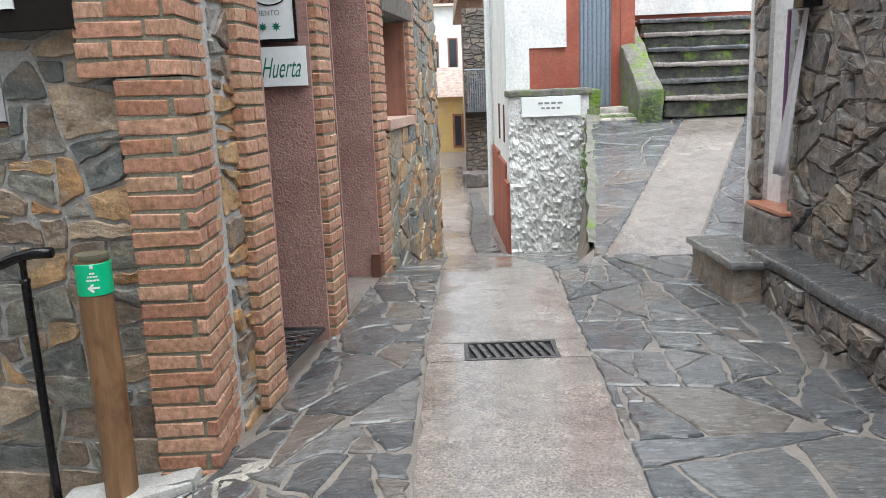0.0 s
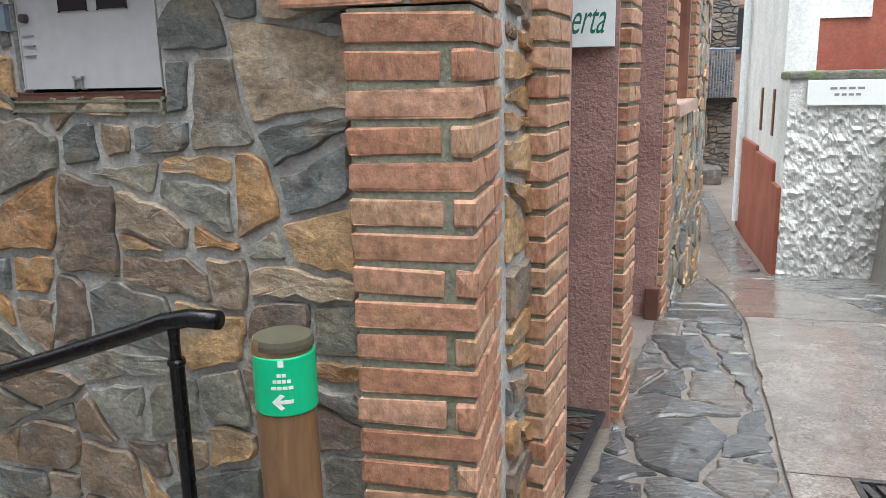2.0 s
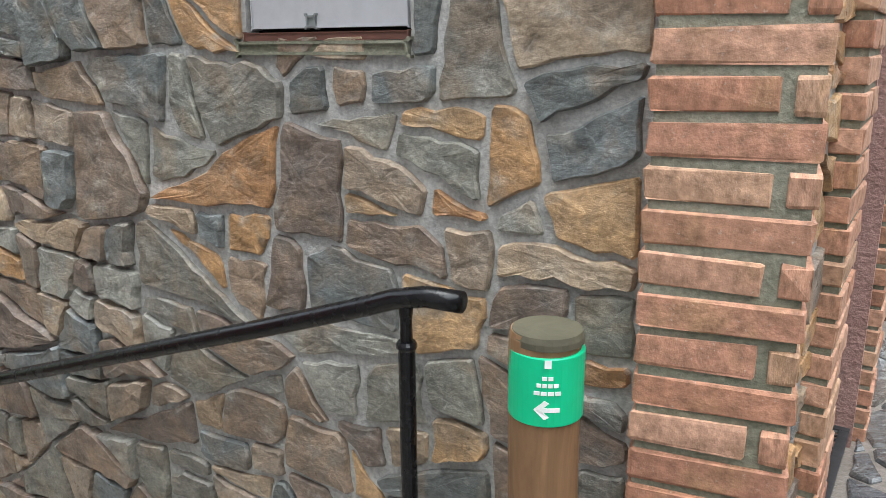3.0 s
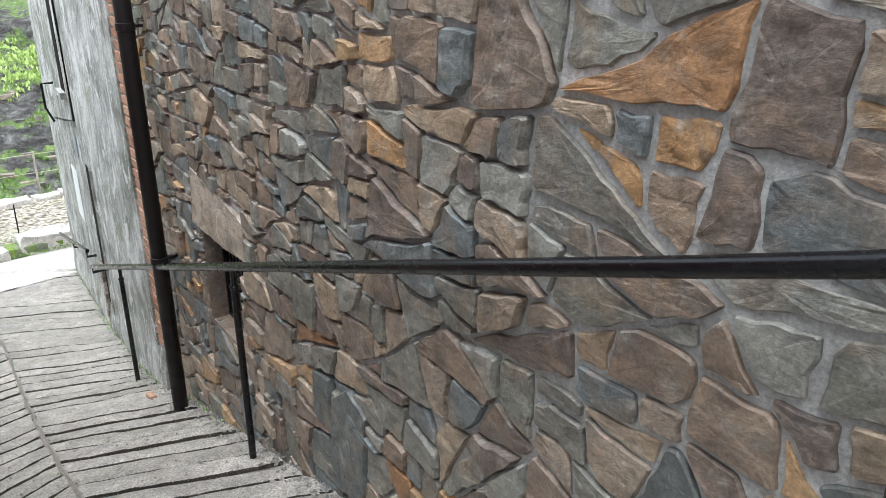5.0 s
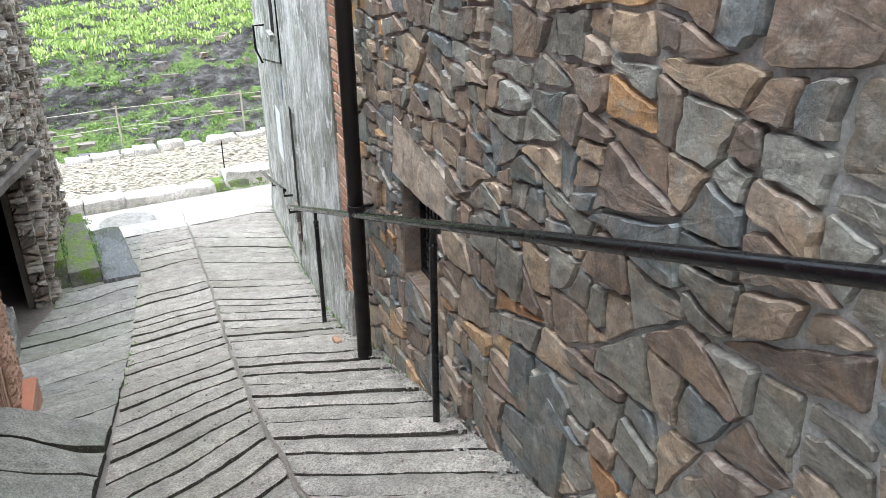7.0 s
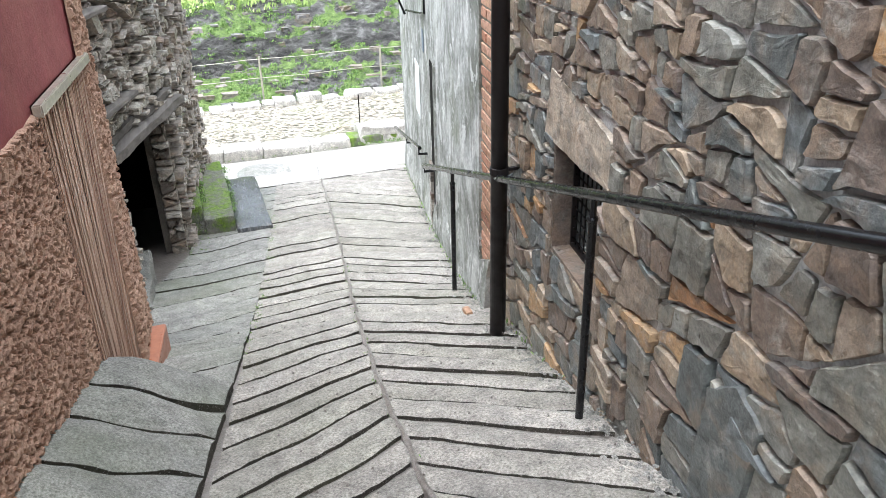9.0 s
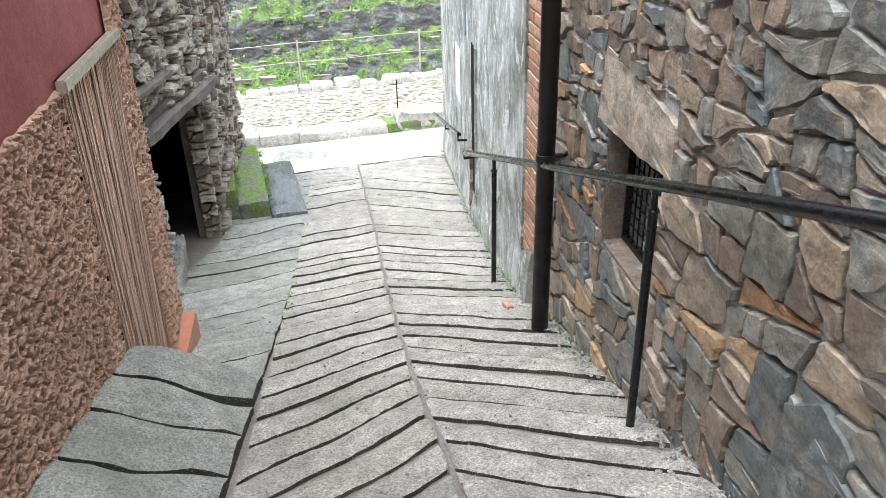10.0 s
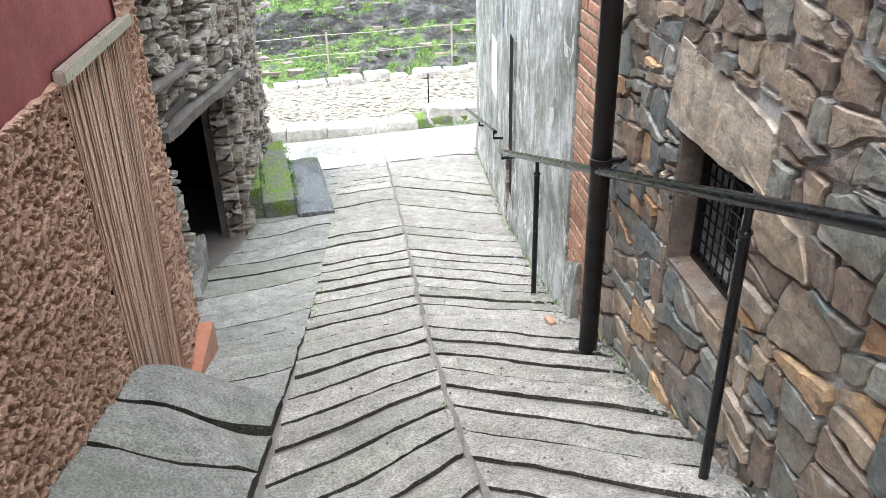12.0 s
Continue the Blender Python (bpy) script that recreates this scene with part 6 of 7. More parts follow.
# retaining wall of the slope
retain = tagged(new("wall_retaining"), "mossy dark retaining wall of the slate slope", "wall", kind="structure")
verts, faces = [], []
for i in range(31):
    y = 6.05 + 3.75 * i / 30
    for j in range(11):
        zb, zt = curve_at(y, LANE_LINE) - 0.1, curve_at(y, STAIR_LINE) + 0.015
        z = zb + (zt - zb) * j / 10
        x = slope_edge(y) - 0.01 + 0.03 * noise.noise((y * 6, z * 6, 1)) + 0.02 * noise.noise((y * 16, z * 16, 4))
        verts.append((x - 0.02, y, z))
faces = [(i * 11 + j, i * 11 + j + 1, (i + 1) * 11 + j + 1, (i + 1) * 11 + j) for i in range(30) for j in range(10)]
n = len(verts)
verts += [(slope_edge(v[1]) + 0.2, v[1], v[2] - 0.04) for v in verts[10::11]]
faces += [(i * 11 + 10, n + i, n + i + 1, (i + 1) * 11 + 10) for i in range(30)]
data_mesh("face", verts, faces, M_DAMP, retain)
r6 = random.Random(8)
tagged(tuft_mesh("wall_weeds", [(slope_edge(y) - 0.03, y, curve_at(y, STAIR_LINE) - r6.uniform(0, 0.5)) for y in np.arange(7.5, 9.8, 0.05)], r6, 0.05, 8, M_LEAF), "small weeds on the retaining wall", "weeds", kind="stuff")

# red house: white upper wall, blue iron door
tagged(link_mesh("white_panel", box_bm(0.86, 1.64, HY - 0.012, HY + 0.03, 1.75, 4.38), M_WHITE), "whitewashed panel above the red dado", "wall panel", kind="structure")
tagged(link_mesh("white_panel", box_bm(2.60, 5.5, 11.80, 11.88, 2.22, 4.38), M_WHITE), "whitewashed panel above the red dado", "wall panel", kind="structure")
bdoor = tagged(new("door_2"), "blue grey corrugated iron door", "door", kind="structure")
for k in range(9):
    x = 1.82 + 0.056 * k
    part("fold", tube_bm([(x + 0.02, HY + 0.10, 0.985), (x + 0.02, HY + 0.10, 3.08)], 0.032, 10), M_STEELBLUE, bdoor)
part("leaf", box_bm(1.80, 2.33, HY + 0.11, HY + 0.13, 0.985, 3.09), M_STEELBLUE, bdoor)
sill = thing("door_step", "pale stone step with moss before the iron door", "step")
part("slab", rough_block(1.86, 2.52, 9.90, 10.27, 0.86, 0.985, 7, 5, 0.012), M_PALE, sill, smooth=True)
for k in range(7):
    mossy = thing("yard_slab", "small yellow-green lichened slab before the door", "slab", group="slabs before the iron door")
    x, y = 1.95 + 0.16 * (k % 4) + r6.uniform(-0.03, 0.03), 9.50 + 0.2 * (k // 4)
    part("slab", rough_block(x, x + 0.13, y, y + 0.16, 0.80, curve_at(y, STAIR_LINE) + 0.025, k, 3, 0.01), M_PALE, mossy)
tagged(tuft_mesh("yard_moss", [(r6.uniform(1.9, 2.6), r6.uniform(9.35, 9.95), 0.88) for _ in range(80)], r6, 0.03, 10, M_LEAF), "moss between the slabs before the door", "moss", kind="stuff")

stairs = thing("outdoor_steps", "worn slate and stone outdoor steps", "steps")
for k in range(6):
    y0, z1 = 9.42 + 0.31 * k, 0.90 + 0.20 * (k + 1)
    step = part("riser", rough_block(2.66 + 0.02 * k, 4.25, y0 + 0.03, y0 + 0.40, z1 - 0.24, z1 - 0.06, 10 + k, 6, 0.03), M_RISER, stairs)
    part("tread", rough_block(2.64 + 0.02 * k, 4.25, y0 - 0.01, y0 + 0.42, z1 - 0.06, z1, 20 + k, 8, 0.022), M_SLATE if k % 2 else M_LANE, stairs)
cheek = thing("step_cheek", "sloping stone cheek wall covered in green moss", "cheek wall")
bm = rough_block(2.34, 2.64, 9.42, 10.9, 0.7, 1.2, 9, 10, 0.025)
for v in bm.verts:
    if v.co.z > 0.9:
        v.co.z += 0.66 * (v.co.y - 9.42) * (v.co.z - 0.7) / 0.5 * 0.9
part("body", bm, mossy_stone("cheek stone under moss", 0.46), cheek, smooth=True)
tagged(tuft_mesh("cheek_moss", [(r6.uniform(2.36, 2.62), 9.38 + r6.uniform(-0.03, 0.04), r6.uniform(0.8, 1.18)) for _ in range(110)], r6, 0.03, 9, M_LEAF), "bright moss at the foot of the cheek wall", "moss", kind="stuff")

# ---------------------------------------------------------------- dark stone house opposite
def on_dark(u, v, w):
    y = -u
    return (HX - 0.08 * (5.48 - y) / 8.48 - w, y, v)


r7 = random.Random(99)
D_RECT = (-5.44, 2.9, 0.1, 2.6)
dark_polys = split_cells(cells(scatter(D_RECT, 0.55, r7, 0.85, 0.7, 0.4), D_RECT, 0.8, 2.5), lambda u, v: 0.026, r7, 1.5, 14, 0.55, 0.4)
masonry(wall_dark, "stone", dark_polys, on_dark, lambda u, v: u < -2.2, M_DARKSTONE, M_DARKSTONE_FAR, r7, gap=0.007, depth=0.03, step=0.045, rough=0.008, holes=[(-5.25, -4.80, -1, 2.4)], stuff_name="rubble", lift=0.5, domed=0.006)
tagged(link_mesh("door_3", box_bm(HX + 0.20, HX + 0.25, 4.78, 5.27, 0.3, 2.4), M_DARK), "dark recessed doorway of the stone house", "door", kind="structure")
doorstep = thing("door_step", "orange tiled door step on a rubble base", "step")
part("base", rough_block(2.03, 2.45, 4.72, 5.28, -0.1, 0.46, 12, 7, 0.02), M_DARKSTONE, doorstep)
part("tile", box_bm(2.04, 2.34, 4.71, 5.26, 0.462, 0.487, 0.006), M_TILE, doorstep, "wet terracotta tread")
# slab bench
bench = thing("stone_bench", "low rubble bench with wet slate top slabs", "bench")
bench_polys = cells(scatter((-4.72, 1.5, -0.05, 0.20), 0.16, r7, 0.8, 0.75, 0.4), (-4.72, 1.5, -0.05, 0.215), 0.9)
masonry(bench, "stone", bench_polys, lambda u, v, w: (1.885 - 0.05 * (4.7 + u) / 1.6 - w, -u, v), lambda u, v: u < -1.5, M_DARKSTONE, M_DARKSTONE_FAR, r7, gap=0.006, depth=0.03, step=0.04, rough=0.008, stuff_name="rubble", lift=0.6, domed=0.008)
bm = box_bm(1.89, 2.14, -1.5, 4.70, -0.1, 0.22)
for v in bm.verts:
    if v.co.x < 2:
        v.co.x = 1.885 - 0.05 * (4.7 - v.co.y) / 1.6
part("core", bm, M_RUIN_BED, bench)
for k in range(7):
    y1, y0 = 4.76 - 0.82 * k, 4.76 - 0.82 * (k + 1) + 0.008
    xm = 1.87 - 0.05 * (4.7 - (y0 + y1) / 2) / 1.6
    part("slab", rough_block(xm - 0.02, 2.13, y0, y1, 0.222, 0.285, 30 + k, 6, 0.014), M_SLATE, bench)
block = thing("kerb_block", "low wet slate block beside the bench", "block")
part("base", rough_block(1.68, 1.97, 4.50, 5.28, -0.1, 0.20, 15, 6, 0.03), M_DARKSTONE, block)
part("slab", rough_block(1.65, 1.99, 4.45, 5.32, 0.20, 0.25, 16, 6, 0.012), M_SLATE, block)
# door cloth and lamp
cloth = thing("door_curtain", "white cloth curtain with a purple cord in the doorway", "curtain")
verts, faces = [], []
for i in range(9):
    for k in range(13):
        f = k / 12
        y = 4.66 + 0.02 * i * (0.35 + 0.65 * f)
        verts.append((HX - 0.03 - 0.02 * math.sin(i * 1.6) * (0.3 + f) - 0.10 * f, y - 0.02, 1.72 - 1.0 * f))
faces = [(i * 13 + k, i * 13 + k + 1, (i + 1) * 13 + k + 1, (i + 1) * 13 + k) for i in range(8) for k in range(12)]
sheet_ob = data_mesh("cloth", verts, faces, M_CLOTH, cloth, smooth=True)
so = sheet_ob.modifiers.new("thick", "SOLIDIFY")
so.thickness = 0.004
part("cord", tube_bm([(HX - 0.06, 4.84, 1.78), (HX - 0.07, 4.83, 1.0)], 0.012, 8), simple("purple cord", (0.16, 0.07, 0.15), 0.9), cloth)
lamp = thing("wall_box", "black and white wall box beside the doorway", "wall box")
part("dark_half", box_bm(HX - 0.14, HX - 0.03, 4.50, 4.62, 1.66, 1.88, 0.006), M_BLACK, lamp)
part("white_half", box_bm(HX - 0.14, HX - 0.03, 4.624, 4.72, 1.66, 1.88, 0.006), M_SIGNWHITE, lamp)
# white corner band
tagged(link_mesh("corner_band", box_bm(HX - 0.035, HX + 0.02, 5.44, 5.50, 0.0, 3.6, 0.008), M_WHITE), "whitewashed corner of the stone house", "corner band", kind="structure")

# ---------------------------------------------------------------- down the lane
base = tagged(new("lane_dado"), "red painted foot of the white lane wall", "dado", kind="structure")
for y0, y1, o, zt in ((9.84, 10.3, 0.05, 0.10), (10.31, 11.6, 0.035, 0.30), (11.61, 13.15, 0.03, 0.36)):
    part("panel", box_bm(0.855 - o, 0.90, y0, y1, -1.0, zt, 0.015), M_REDHOUSE, base)
for y in (10.65, 11.5):
    slit = thing("wall_slit", "narrow dark upright slit in the white wall", "slit")
    part("gap", box_bm(0.845, 0.90, y, y + 0.09, 0.55, 1.05, 0.004), M_BROWNPAINT, slit)
gut = thing("down_pipe", "white down pipe on the lane wall", "pipe")
part("tube", tube_bm([(0.80, 12.9, -0.8), (0.80, 12.9, 3.4)], 0.05, 12), M_WHITEPVC, gut)


def house(name, x0, x1, y0, y1, z0, z1, material, label, openings=(), roof=0.5):
    """A plain far house with real openings, sills and a tiled roof."""
    th = thing(name, label, "house")
    part("wall", box_bm(x0, x1, y0, y1, z0, z1), material, th)
    bm = bmesh.new()
    ov = 0.25
    a = [bm.verts.new(p) for p in ((x0 - ov, y0 - ov, z1), (x1 + ov, y0 - ov, z1), (x1 + ov, y1 + ov, z1), (x0 - ov, y1 + ov, z1), (x0 - ov, (y0 + y1) / 2, z1 + roof), (x1 + ov, (y0 + y1) / 2, z1 + roof))]
    for f in ((0, 1, 5, 4), (2, 3, 4, 5), (0, 4, 3), (1, 2, 5), (0, 3, 2, 1)):
        bm.faces.new([a[i] for i in f])
    part("roof", bm, M_ROOFTILE, th)
    for face, c, zc, w, h in openings:
        if face == "s":
            win_ = part("window", box_bm(c - w / 2, c + w / 2, y0 - 0.03, y0 + 0.05, zc - h / 2, zc + h / 2), M_BROWNWOOD, th)
            part("pane", box_bm(c - w / 2 + 0.07, c + w / 2 - 0.07, y0 - 0.04, y0 - 0.02, zc - h / 2 + 0.07, zc + h / 2 - 0.07), M_PANE, win_)
        else:
            win_ = part("window", box_bm(x1 - 0.05, x1 + 0.03, c - w / 2, c + w / 2, zc - h / 2, zc + h / 2), M_BROWNWOOD, th)
            part("pane", box_bm(x1 + 0.02, x1 + 0.04, c - w / 2 + 0.07, c + w / 2 - 0.07, zc - h / 2 + 0.07, zc + h / 2 - 0.07), M_PANE, win_)
    return th


house("far_house", -5.0, 1.3, 26.0, 31.0, -1.0, 1.0, M_YELLOW, "low ochre house with a grey foot down the lane", [("s", 0.55, -0.1, 0.35, 1.1), ("s", 0.95, -0.1, 0.3, 1.1)], 1.0)
house("far_house", -3.8, -0.42, 15.5, 19.0, -1.0, 3.6, M_YELLOW, "ochre house with a wooden balcony on the lane", [("e", 17.0, 2.2, 0.8, 1.2)])
house("far_house", -3.0, 1.2, 40.0, 47.0, -0.5, 5.2, M_WHITE, "white house at the end of the lane", [("s", -0.6, 2.9, 1.2, 1.3), ("s", 0.7, 2.9, 0.5, 1.6)])
house("far_house", 0.72, 4.0, 18.2, 25.0, -1.0, 3.2, M_PINKISH, "pinkish house beyond a stone pier", [("s", 1.5, 2.0, 0.7, 1.0)])
pier = thing("stone_pier", "grey slate pier at the lane corner", "pier")
pier_polys = cells(scatter((0.55, 1.25, -0.95, 3.0), 0.2, r7, 0.8, 0.4, 0.4), (0.55, 1.25, -0.95, 3.0), 0.45)
part("core", box_bm(0.56, 1.24, 18.0, 18.6, -1.0, 3.0), M_RUIN_BED, pier)
masonry(pier, "stone", pier_polys, lambda u, v, w: (u, 18.0 - w, v), lambda u, v: True, M_DARKSTONE, M_DARKSTONE_FAR, r7, gap=0.008, depth=0.03, step=0.08, rough=0.008)
balc = thing("balcony_rail", "grey iron balcony railing on the lane", "railing")
for k in range(12):
    part("baluster", tube_bm([(0.62 + 0.05 * k, 17.6, 0.75), (0.62 + 0.05 * k, 17.6, 1.65)], 0.012, 6), M_STEELBLUE, balc)
part("top_rail", tube_bm([(0.58, 17.6, 1.66), (1.26, 17.6, 1.66)], 0.02, 8), M_STEELBLUE, balc)
part("floor", box_bm(0.56, 1.26, 17.55, 18.0, 0.66, 0.74), M_DARK, balc)
low = thing("lane_bench", "low stone seat at the foot of the pier", "bench")
part("seat", rough_block(0.45, 1.0, 16.95, 17.7, -0.85, -0.55, 44, 5, 0.03), M_DARKSTONE, low)
balc2 = thing("wooden_balcony", "brown wooden balcony on the ochre house", "balcony")
part("floor", box_bm(-0.42, -0.16, 16.0, 18.5, 0.85, 0.95), M_BROWNWOOD, balc2)
for k in range(16):
    part("baluster", box_bm(-0.21, -0.17, 16.05 + 0.15 * k, 16.10 + 0.15 * k, 0.95, 1.75), M_BROWNWOOD, balc2)
part("top_rail", box_bm(-0.23, -0.15, 16.0, 18.5, 1.75, 1.82), M_BROWNWOOD, balc2)
verts, faces = [], []
for i in range(30):
    for j in range(14):
        x, y = -30 + 70 * i / 29, 55 + 40 * j / 13
        verts.append((x, y, -1 + 22 * j / 13 + 2 * noise.noise((x * 0.1, y * 0.1, 0))))
faces = [(i * 14 + j, i * 14 + j + 1, (i + 1) * 14 + j + 1, (i + 1) * 14 + j) for i in range(29) for j in range(13)]
tagged(data_mesh("far_slope", verts, faces, M_HILL, smooth=True), "wooded hillside beyond the village", "hillside", kind="structure")
r8 = random.Random(4)
tagged(tuft_mesh("winter_woods", [(r8.uniform(-14, 14), y, -1 + 22 * (y - 55) / 40) for y in [r8.uniform(56, 90) for _ in range(420)]], r8, 1.6, 22, M_AUTUMN), "reddish winter woods on the far hillside", "woods", kind="stuff")

# ---------------------------------------------------------------- beyond the foot of the ramp
def bank_far(x, y):
    """The stream bank and hillside west of the ramp."""
    d = -x
    z = curve_at(d, [(15.0, -2.85), (15.4, -3.10), (16.2, -3.10), (18.3, -2.75), (18.6, -2.35), (19.3, -2.1), (19.7, -1.85), (24.5, -1.35), (24.9, -0.7), (27.0, -0.4), (40.0, 5.0), (70.0, 22.0)])
    z += 0.035 * (y - 4.0) * max(0, min(1, (d - 16) / 3))
    rocky = max(0, min(1, (d - 15.3) / 1.5))
    return z + rocky * (0.22 * noise.noise((x * 0.7, y * 0.7, 2)) + 0.15 * noise.noise((x * 1.9, y * 1.9, 5)) + 0.12 * noise.noise((x * 4, y * 5, 1)))


xs = [-15.0 - 0.11 * i for i in range(90)] + [-25 - 1.5 * i for i in range(30)]
ys = [-26, -20, -14, -10] + [-7 + 0.13 * i for i in range(170)] + [16, 20, 26, 34]
tagged(data_mesh("hillside", [(x, y, bank_far(x, y)) for x in xs for y in ys],
                 [(i * len(ys) + j, (i + 1) * len(ys) + j, (i + 1) * len(ys) + j + 1, i * len(ys) + j + 1) for i in range(len(xs) - 1) for j in range(len(ys) - 1)], M_HILL, smooth=True),
       "mossy rock bank and green hillside across the stream", "hillside", kind="structure")
field = sheet("field", [-15.2 + 0.1 * i for i in range(24)], [-12 + 0.25 * i for i in range(120)],
              lambda x, y: -2.80 + 0.02 * noise.noise((x * 4, y * 4, 3)), M_FIELD, "pale stubble and pebble strip beyond the ramp", "field")
rf = random.Random(17)
straw = [(rf.uniform(-15.05, -12.95), rf.uniform(-2, 12), -2.81) for _ in range(1500)]


def straws(name, spots, r, material):
    verts, faces = [], []
    for sx, sy, sz in spots:
        for _ in range(3):
            a, l = r.uniform(0, 6.283), r.uniform(0.04, 0.11)
            d, s = Vector((math.cos(a), math.sin(a), r.uniform(-0.1, 0.35))) * l, Vector((-math.sin(a), math.cos(a), 0)) * 0.012
            p = Vector((sx + r.uniform(-.1, .1), sy + r.uniform(-.1, .1), sz + 0.025))
            b = len(verts)
            verts += [tuple(p - s), tuple(p + s), tuple(p + d + s), tuple(p + d - s)]
            faces.append((b, b + 1, b + 2, b + 3))
    return data_mesh(name, verts, faces, material)


M_STRAW = leaf_material("dry straw", (0.34, 0.29, 0.2), (0.62, 0.57, 0.47))
tagged(straws("straw", straw, rf, M_STRAW), "dry pale straw lying on the strip", "straw", kind="stuff")

kerb = thing("low_kerb", "low mossy stone kerb along the pale strip", "kerb")
y = -2.5
while y < 10.5:
    l = rf.uniform(0.5, 0.95)
    part("stone", rough_block(-13.02 + rf.uniform(-0.04, 0.04), -12.72 + rf.uniform(-0.03, 0.03), y, y + l - 0.01, -3.1, -2.72 + rf.uniform(-0.03, 0.03), rf.random() * 50, 4, 0.03), M_PALE if rf.random() < 0.65 else M_MOSSY, kerb, smooth=True)
    y += l
for yy, s in ((4.55, 0.30), (4.95, 0.24)):
    b = thing("boulder", "rough pale boulder at the end of the kerb", "boulder", group="boulders at the kerb")
    part("rock", rough_block(-13.1, -12.72, yy - s, yy + s, -3.0, -2.66 + (0.04 if s > 0.25 else 0), yy * 7, 7, 0.06), M_PALE, b)
row = thing("stone_row", "row of pale stones at the edge of the stream", "stone row")
y = -2.0
while y < 11:
    l = rf.uniform(0.18, 0.5)
    part("stone", rough_block(-15.25, -14.98 + rf.uniform(-0.05, 0.05), y, y + l, -2.95, -2.72 + rf.uniform(-0.04, 0.05), rf.random() * 90, 3, 0.03), M_PALE, row, smooth=True)
    y += l + rf.uniform(0.0, 0.12)
fence = thing("wire_fence", "thin wire fence on iron posts beside the stream", "fence")
for yy in (-1.0, 1.1, 3.2, 5.3, 7.4, 9.5):
    part("post", tube_bm([(-15.5, yy, -3.4), (-15.5 + 0.03, yy, -2.05)], 0.017, 7), M_BAR, fence)
for z in (-2.1, -2.42):
    part("wire", tube_bm([(-15.48, yy, z + 0.01 * math.sin(yy * 9)) for yy in np.arange(-2, 11, 0.5)], 0.006, 5), M_BAR, fence)
stake = thing("iron_stake", "thin iron stake standing in the pale strip", "stake")
part("rod", tube_bm([(-13.2, 4.35, -2.9), (-13.2, 4.36, -2.25)], 0.009, 6), M_DARK, stake)
cover = thing("manhole_cover", "round iron manhole cover in the pale concrete", "manhole cover")
part("disc", tube_bm([(-12.0, 2.75, land(-12, 2.7) - 0.01), (-12.0, 2.75, land(-12, 2.7) + 0.016)], 0.36, 32), M_BANK, cover)

# broken ledges of the bank
rock_v, rock_f = [], []
for _ in range(260):
    x, y = -rf.uniform(15.5, 19.9), rf.uniform(-5, 13)
    sx_, sy_, sz_ = rf.uniform(0.03, 0.11), rf.uniform(0.05, 0.2), rf.uniform(0.03, 0.07)
    z0_, b_, tw = bank_far(x, y), len(rock_v), rf.uniform(-0.5, 0.5)
    for dz in (-0.6, 1.0):
        for ax_, ay_ in ((-1, -1), (1, -1), (1, 1), (-1, 1)):
            px, py = sx_ * ax_ * rf.uniform(0.55, 1.1), sy_ * ay_ * rf.uniform(0.55, 1.1)
            rock_v.append((x + px * math.cos(tw) - py * math.sin(tw), y + px * math.sin(tw) + py * math.cos(tw), z0_ + sz_ * dz * rf.uniform(0.7, 1.2)))
    rock_f += [tuple(b_ + i for i in f) for f in ((3, 2, 1, 0), (4, 5, 6, 7), (0, 1, 5, 4), (1, 2, 6, 5), (2, 3, 7, 6), (3, 0, 4, 7))]
tagged(data_mesh("ledge_rocks", rock_v, rock_f, M_DARKSTONE_FAR), "broken dark ledges of rock on the bank", "rocks", kind="stuff")

# greenery
spots = []
while len(spots) < 2300:
    x, y = -rf.uniform(15.4, 19.9), rf.uniform(-6, 14)
    if noise.noise((x * 0.45, y * 0.45, 7)) + 0.4 * noise.noise((x * 1.4, y * 1.4, 3)) > -0.02:
        spots.append((x, y, bank_far(x, y)))
tagged(tuft_mesh("ferns", spots[:2200], rf, 0.06, 16, M_LEAF), "ferns and weeds on the wet bank", "ferns", kind="stuff")
grass_spots = [(-rf.uniform(19.6, 24.6), rf.uniform(-8, 16)) for _ in range(3600)]
tagged(tuft_mesh("meadow_grass", [(x, y, bank_far(x, y)) for x, y in grass_spots], rf, 0.12, 12, M_GRASS, up=1.4), "bright green grass above the rock bank", "grass", kind="stuff")
edge_spots = [(x, render_y(x, 0.03), land(x, 3.5)) for x in np.arange(-11.5, -6.2, 0.07)] + [(x, south_y(x, 0.03), ramp_z(x)) for x in np.arange(-5.6, -4.6, 0.12)] + [(-12.7, rf.uniform(-1, 8), -2.85) for _ in range(120)] + [(-12.68 + rf.uniform(-0.1, 0.08), rf.uniform(4.1, 5.6), -2.84) for _ in range(160)]
tagged(tuft_mesh("edge_weeds", edge_spots, rf, 0.035, 5, M_LEAF), "tiny weeds along the wall foot", "weeds", kind="stuff")

# ---------------------------------------------------------------- litter and growth
rj = random.Random(29)
tagged(tuft_mesh("ramp_weeds", [(x, centre_y(x) + rj.uniform(-0.02, 0.02), ramp_z(x) - 0.01) for x in [rj.uniform(-11, -3) for _ in range(60)]]
                 + [(x, seam_y(x) + rj.uniform(-0.03, 0.03), ramp_z(x) - 0.01) for x in [rj.uniform(-10, -6) for _ in range(90)]]
                 + [(rj.uniform(-9.6, -8.6), ruin_y(-9) + rj.uniform(0.05, 0.3), land(-9.1, 2) - 0.01) for _ in range(90)], rj, 0.018, 5, M_LEAF),
       "tiny moss and weeds in the joints of the ramp", "weeds", kind="stuff")
pebbles_v, pebbles_f = [], []
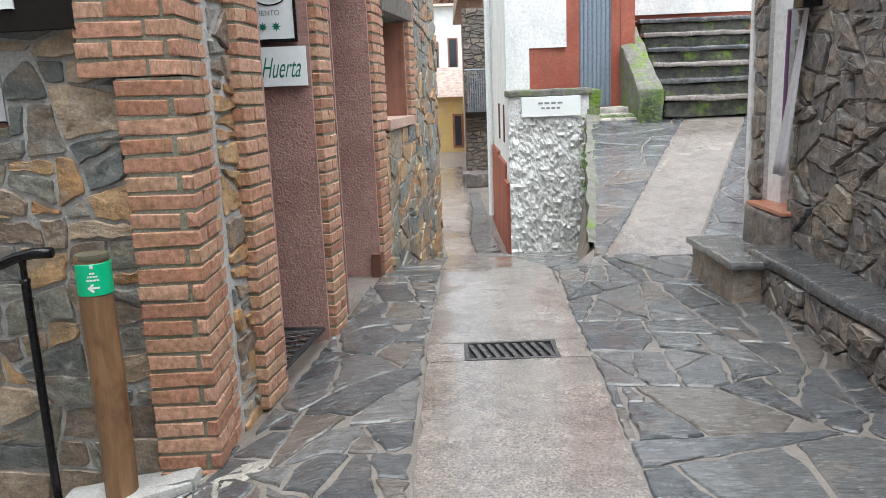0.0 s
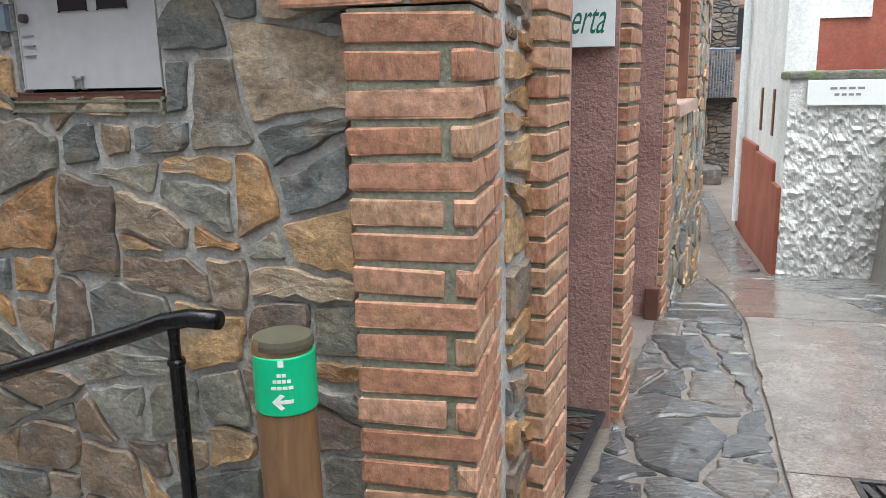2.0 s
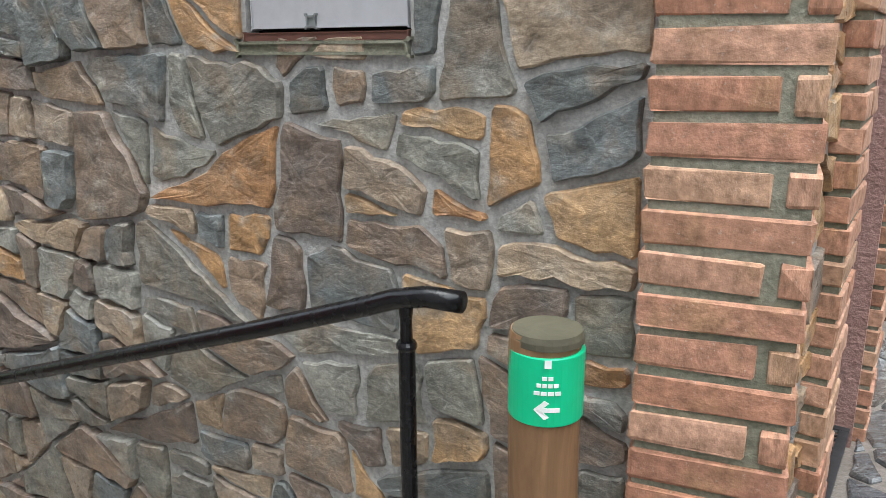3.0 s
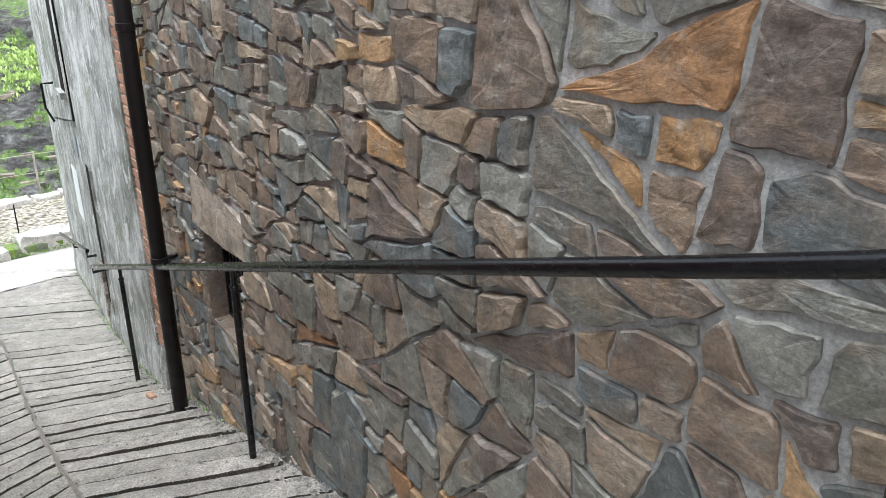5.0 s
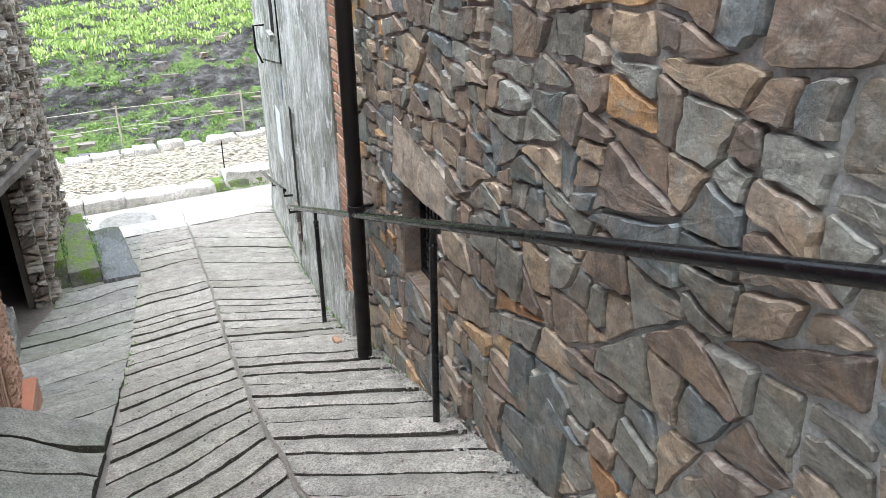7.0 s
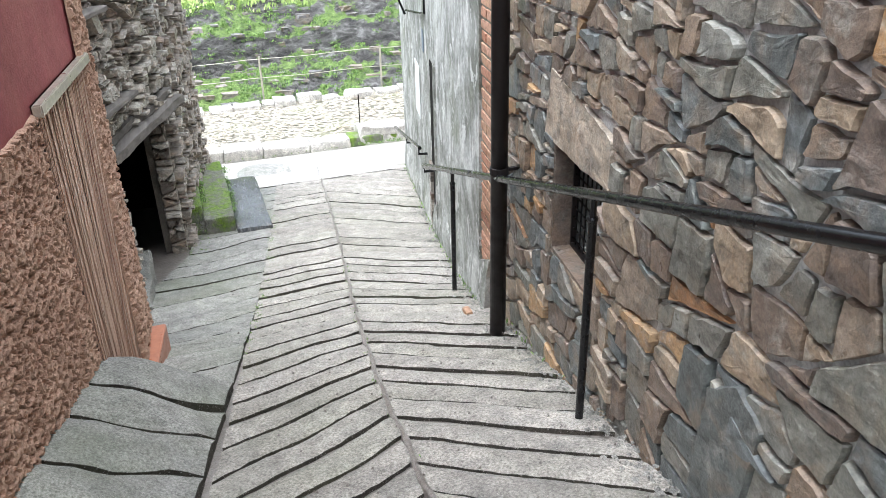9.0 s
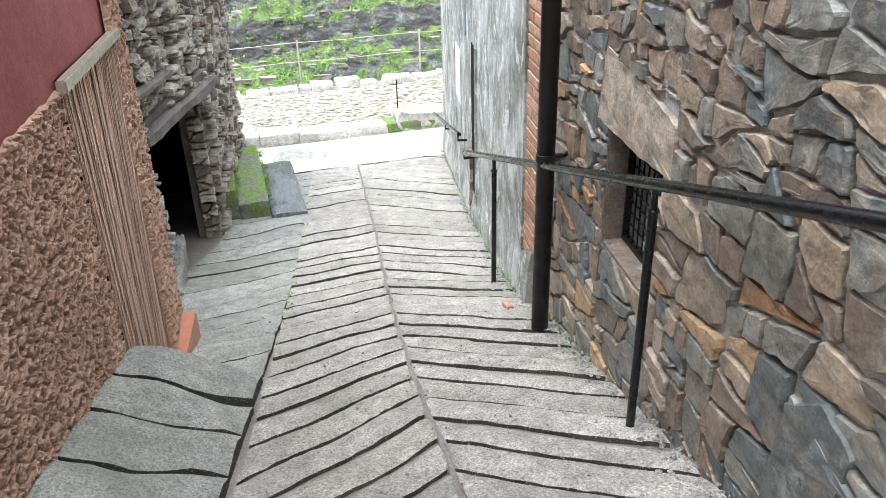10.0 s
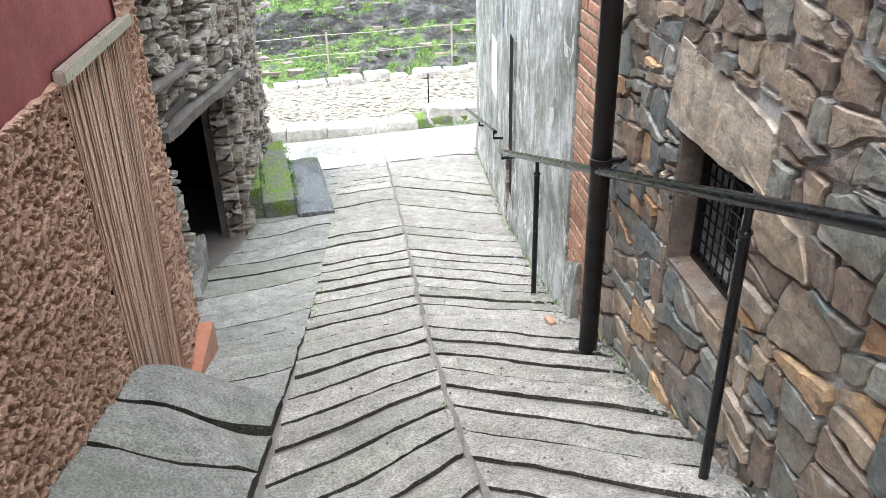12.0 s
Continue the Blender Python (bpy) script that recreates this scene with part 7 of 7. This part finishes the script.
for _ in range(420):
    x, y = (rj.uniform(-9, -1.6), rj.uniform(1.95, 3.4)) if rj.random() < 0.75 else (rj.uniform(-0.8, 1.7), rj.uniform(1.5, 5.5))
    if y > wall_y(x) - 0.05 and x < -0.9:
        continue
    s_, z0_, b_ = rj.uniform(0.003, 0.008), land(x, y) + 0.004, len(pebbles_v)
    pebbles_v += [(x - s_, y, z0_), (x, y - s_ * 1.2, z0_), (x + s_ * 1.1, y, z0_), (x, y + s_, z0_), (x + s_ * 0.2, y, z0_ + 0.005 + s_ * 0.6)]
    pebbles_f += [(b_, b_ + 1, b_ + 4), (b_ + 1, b_ + 2, b_ + 4), (b_ + 2, b_ + 3, b_ + 4), (b_ + 3, b_, b_ + 4)]
tagged(data_mesh("grit", pebbles_v, pebbles_f, M_JOINT), "loose grit on the ramp and square", "grit", kind="stuff")

# rough bead of mortar along the middle of the ramp
verts, faces = [], []
seam_xs = [float(v) for v in np.arange(-12.0, -1.6, 0.035)]
for x in seam_xs:
    y = centre_y(x) + 0.006 * math.sin(x * 11) + 0.008 * noise.noise((x * 6, 3, 1))
    w_ = 0.016 + 0.008 * noise.noise((x * 9, 1, 1))
    for q, h in ((-1.0, -0.03), (-0.7, 0.004), (0.0, 0.011), (0.7, 0.004), (1.0, -0.03)):
        verts.append((x, y + q * w_, ramp_z(x) + h + 0.005 * noise.noise((x * 22, q * 3, 5))))
faces = [(i * 5 + j, (i + 1) * 5 + j, (i + 1) * 5 + j + 1, i * 5 + j + 1) for i in range(len(seam_xs) - 1) for j in range(4)]
data_mesh("centre_bead", verts, faces, M_JOINT, ramp, "rough brownish mortar bead")

# crumbs of mortar and earth along the foot of the stone wall
crumb_v, crumb_f = [], []
for _ in range(900):
    x = rj.uniform(-9.5, -1.9)
    y = wall_y(x) - abs(rj.gauss(0, 0.06)) + 0.02
    s_, z0_, b_ = rj.uniform(0.004, 0.017), ramp_z(x) + 0.002, len(crumb_v)
    for ax_, ay_ in ((1, 0), (0.4, 0.9), (-0.8, 0.6), (-0.8, -0.6), (0.4, -0.9)):
        crumb_v.append((x + s_ * ax_ * rj.uniform(0.7, 1.2), y + s_ * ay_ * rj.uniform(0.7, 1.2), z0_))
    crumb_v += [(x + s_ * rj.uniform(-0.3, 0.3), y + s_ * rj.uniform(-0.3, 0.3), z0_ + s_ * rj.uniform(0.5, 1.0))]
    crumb_f += [(b_ + i, b_ + (i + 1) % 5, b_ + 5) for i in range(5)]
tagged(data_mesh("wall_crumbs", crumb_v, crumb_f, M_BANK), "crumbs of mortar along the foot of the wall", "crumbs", kind="stuff")
piece = thing("brick_piece", "broken corner of orange brick lying on the ramp", "brick piece")
part("lump", rough_block(-6.02, -5.94, 3.37, 3.42, ramp_z(-5.98) - 0.01, ramp_z(-5.98) + 0.03, 71, 3, 0.012), M_BRICK, piece)
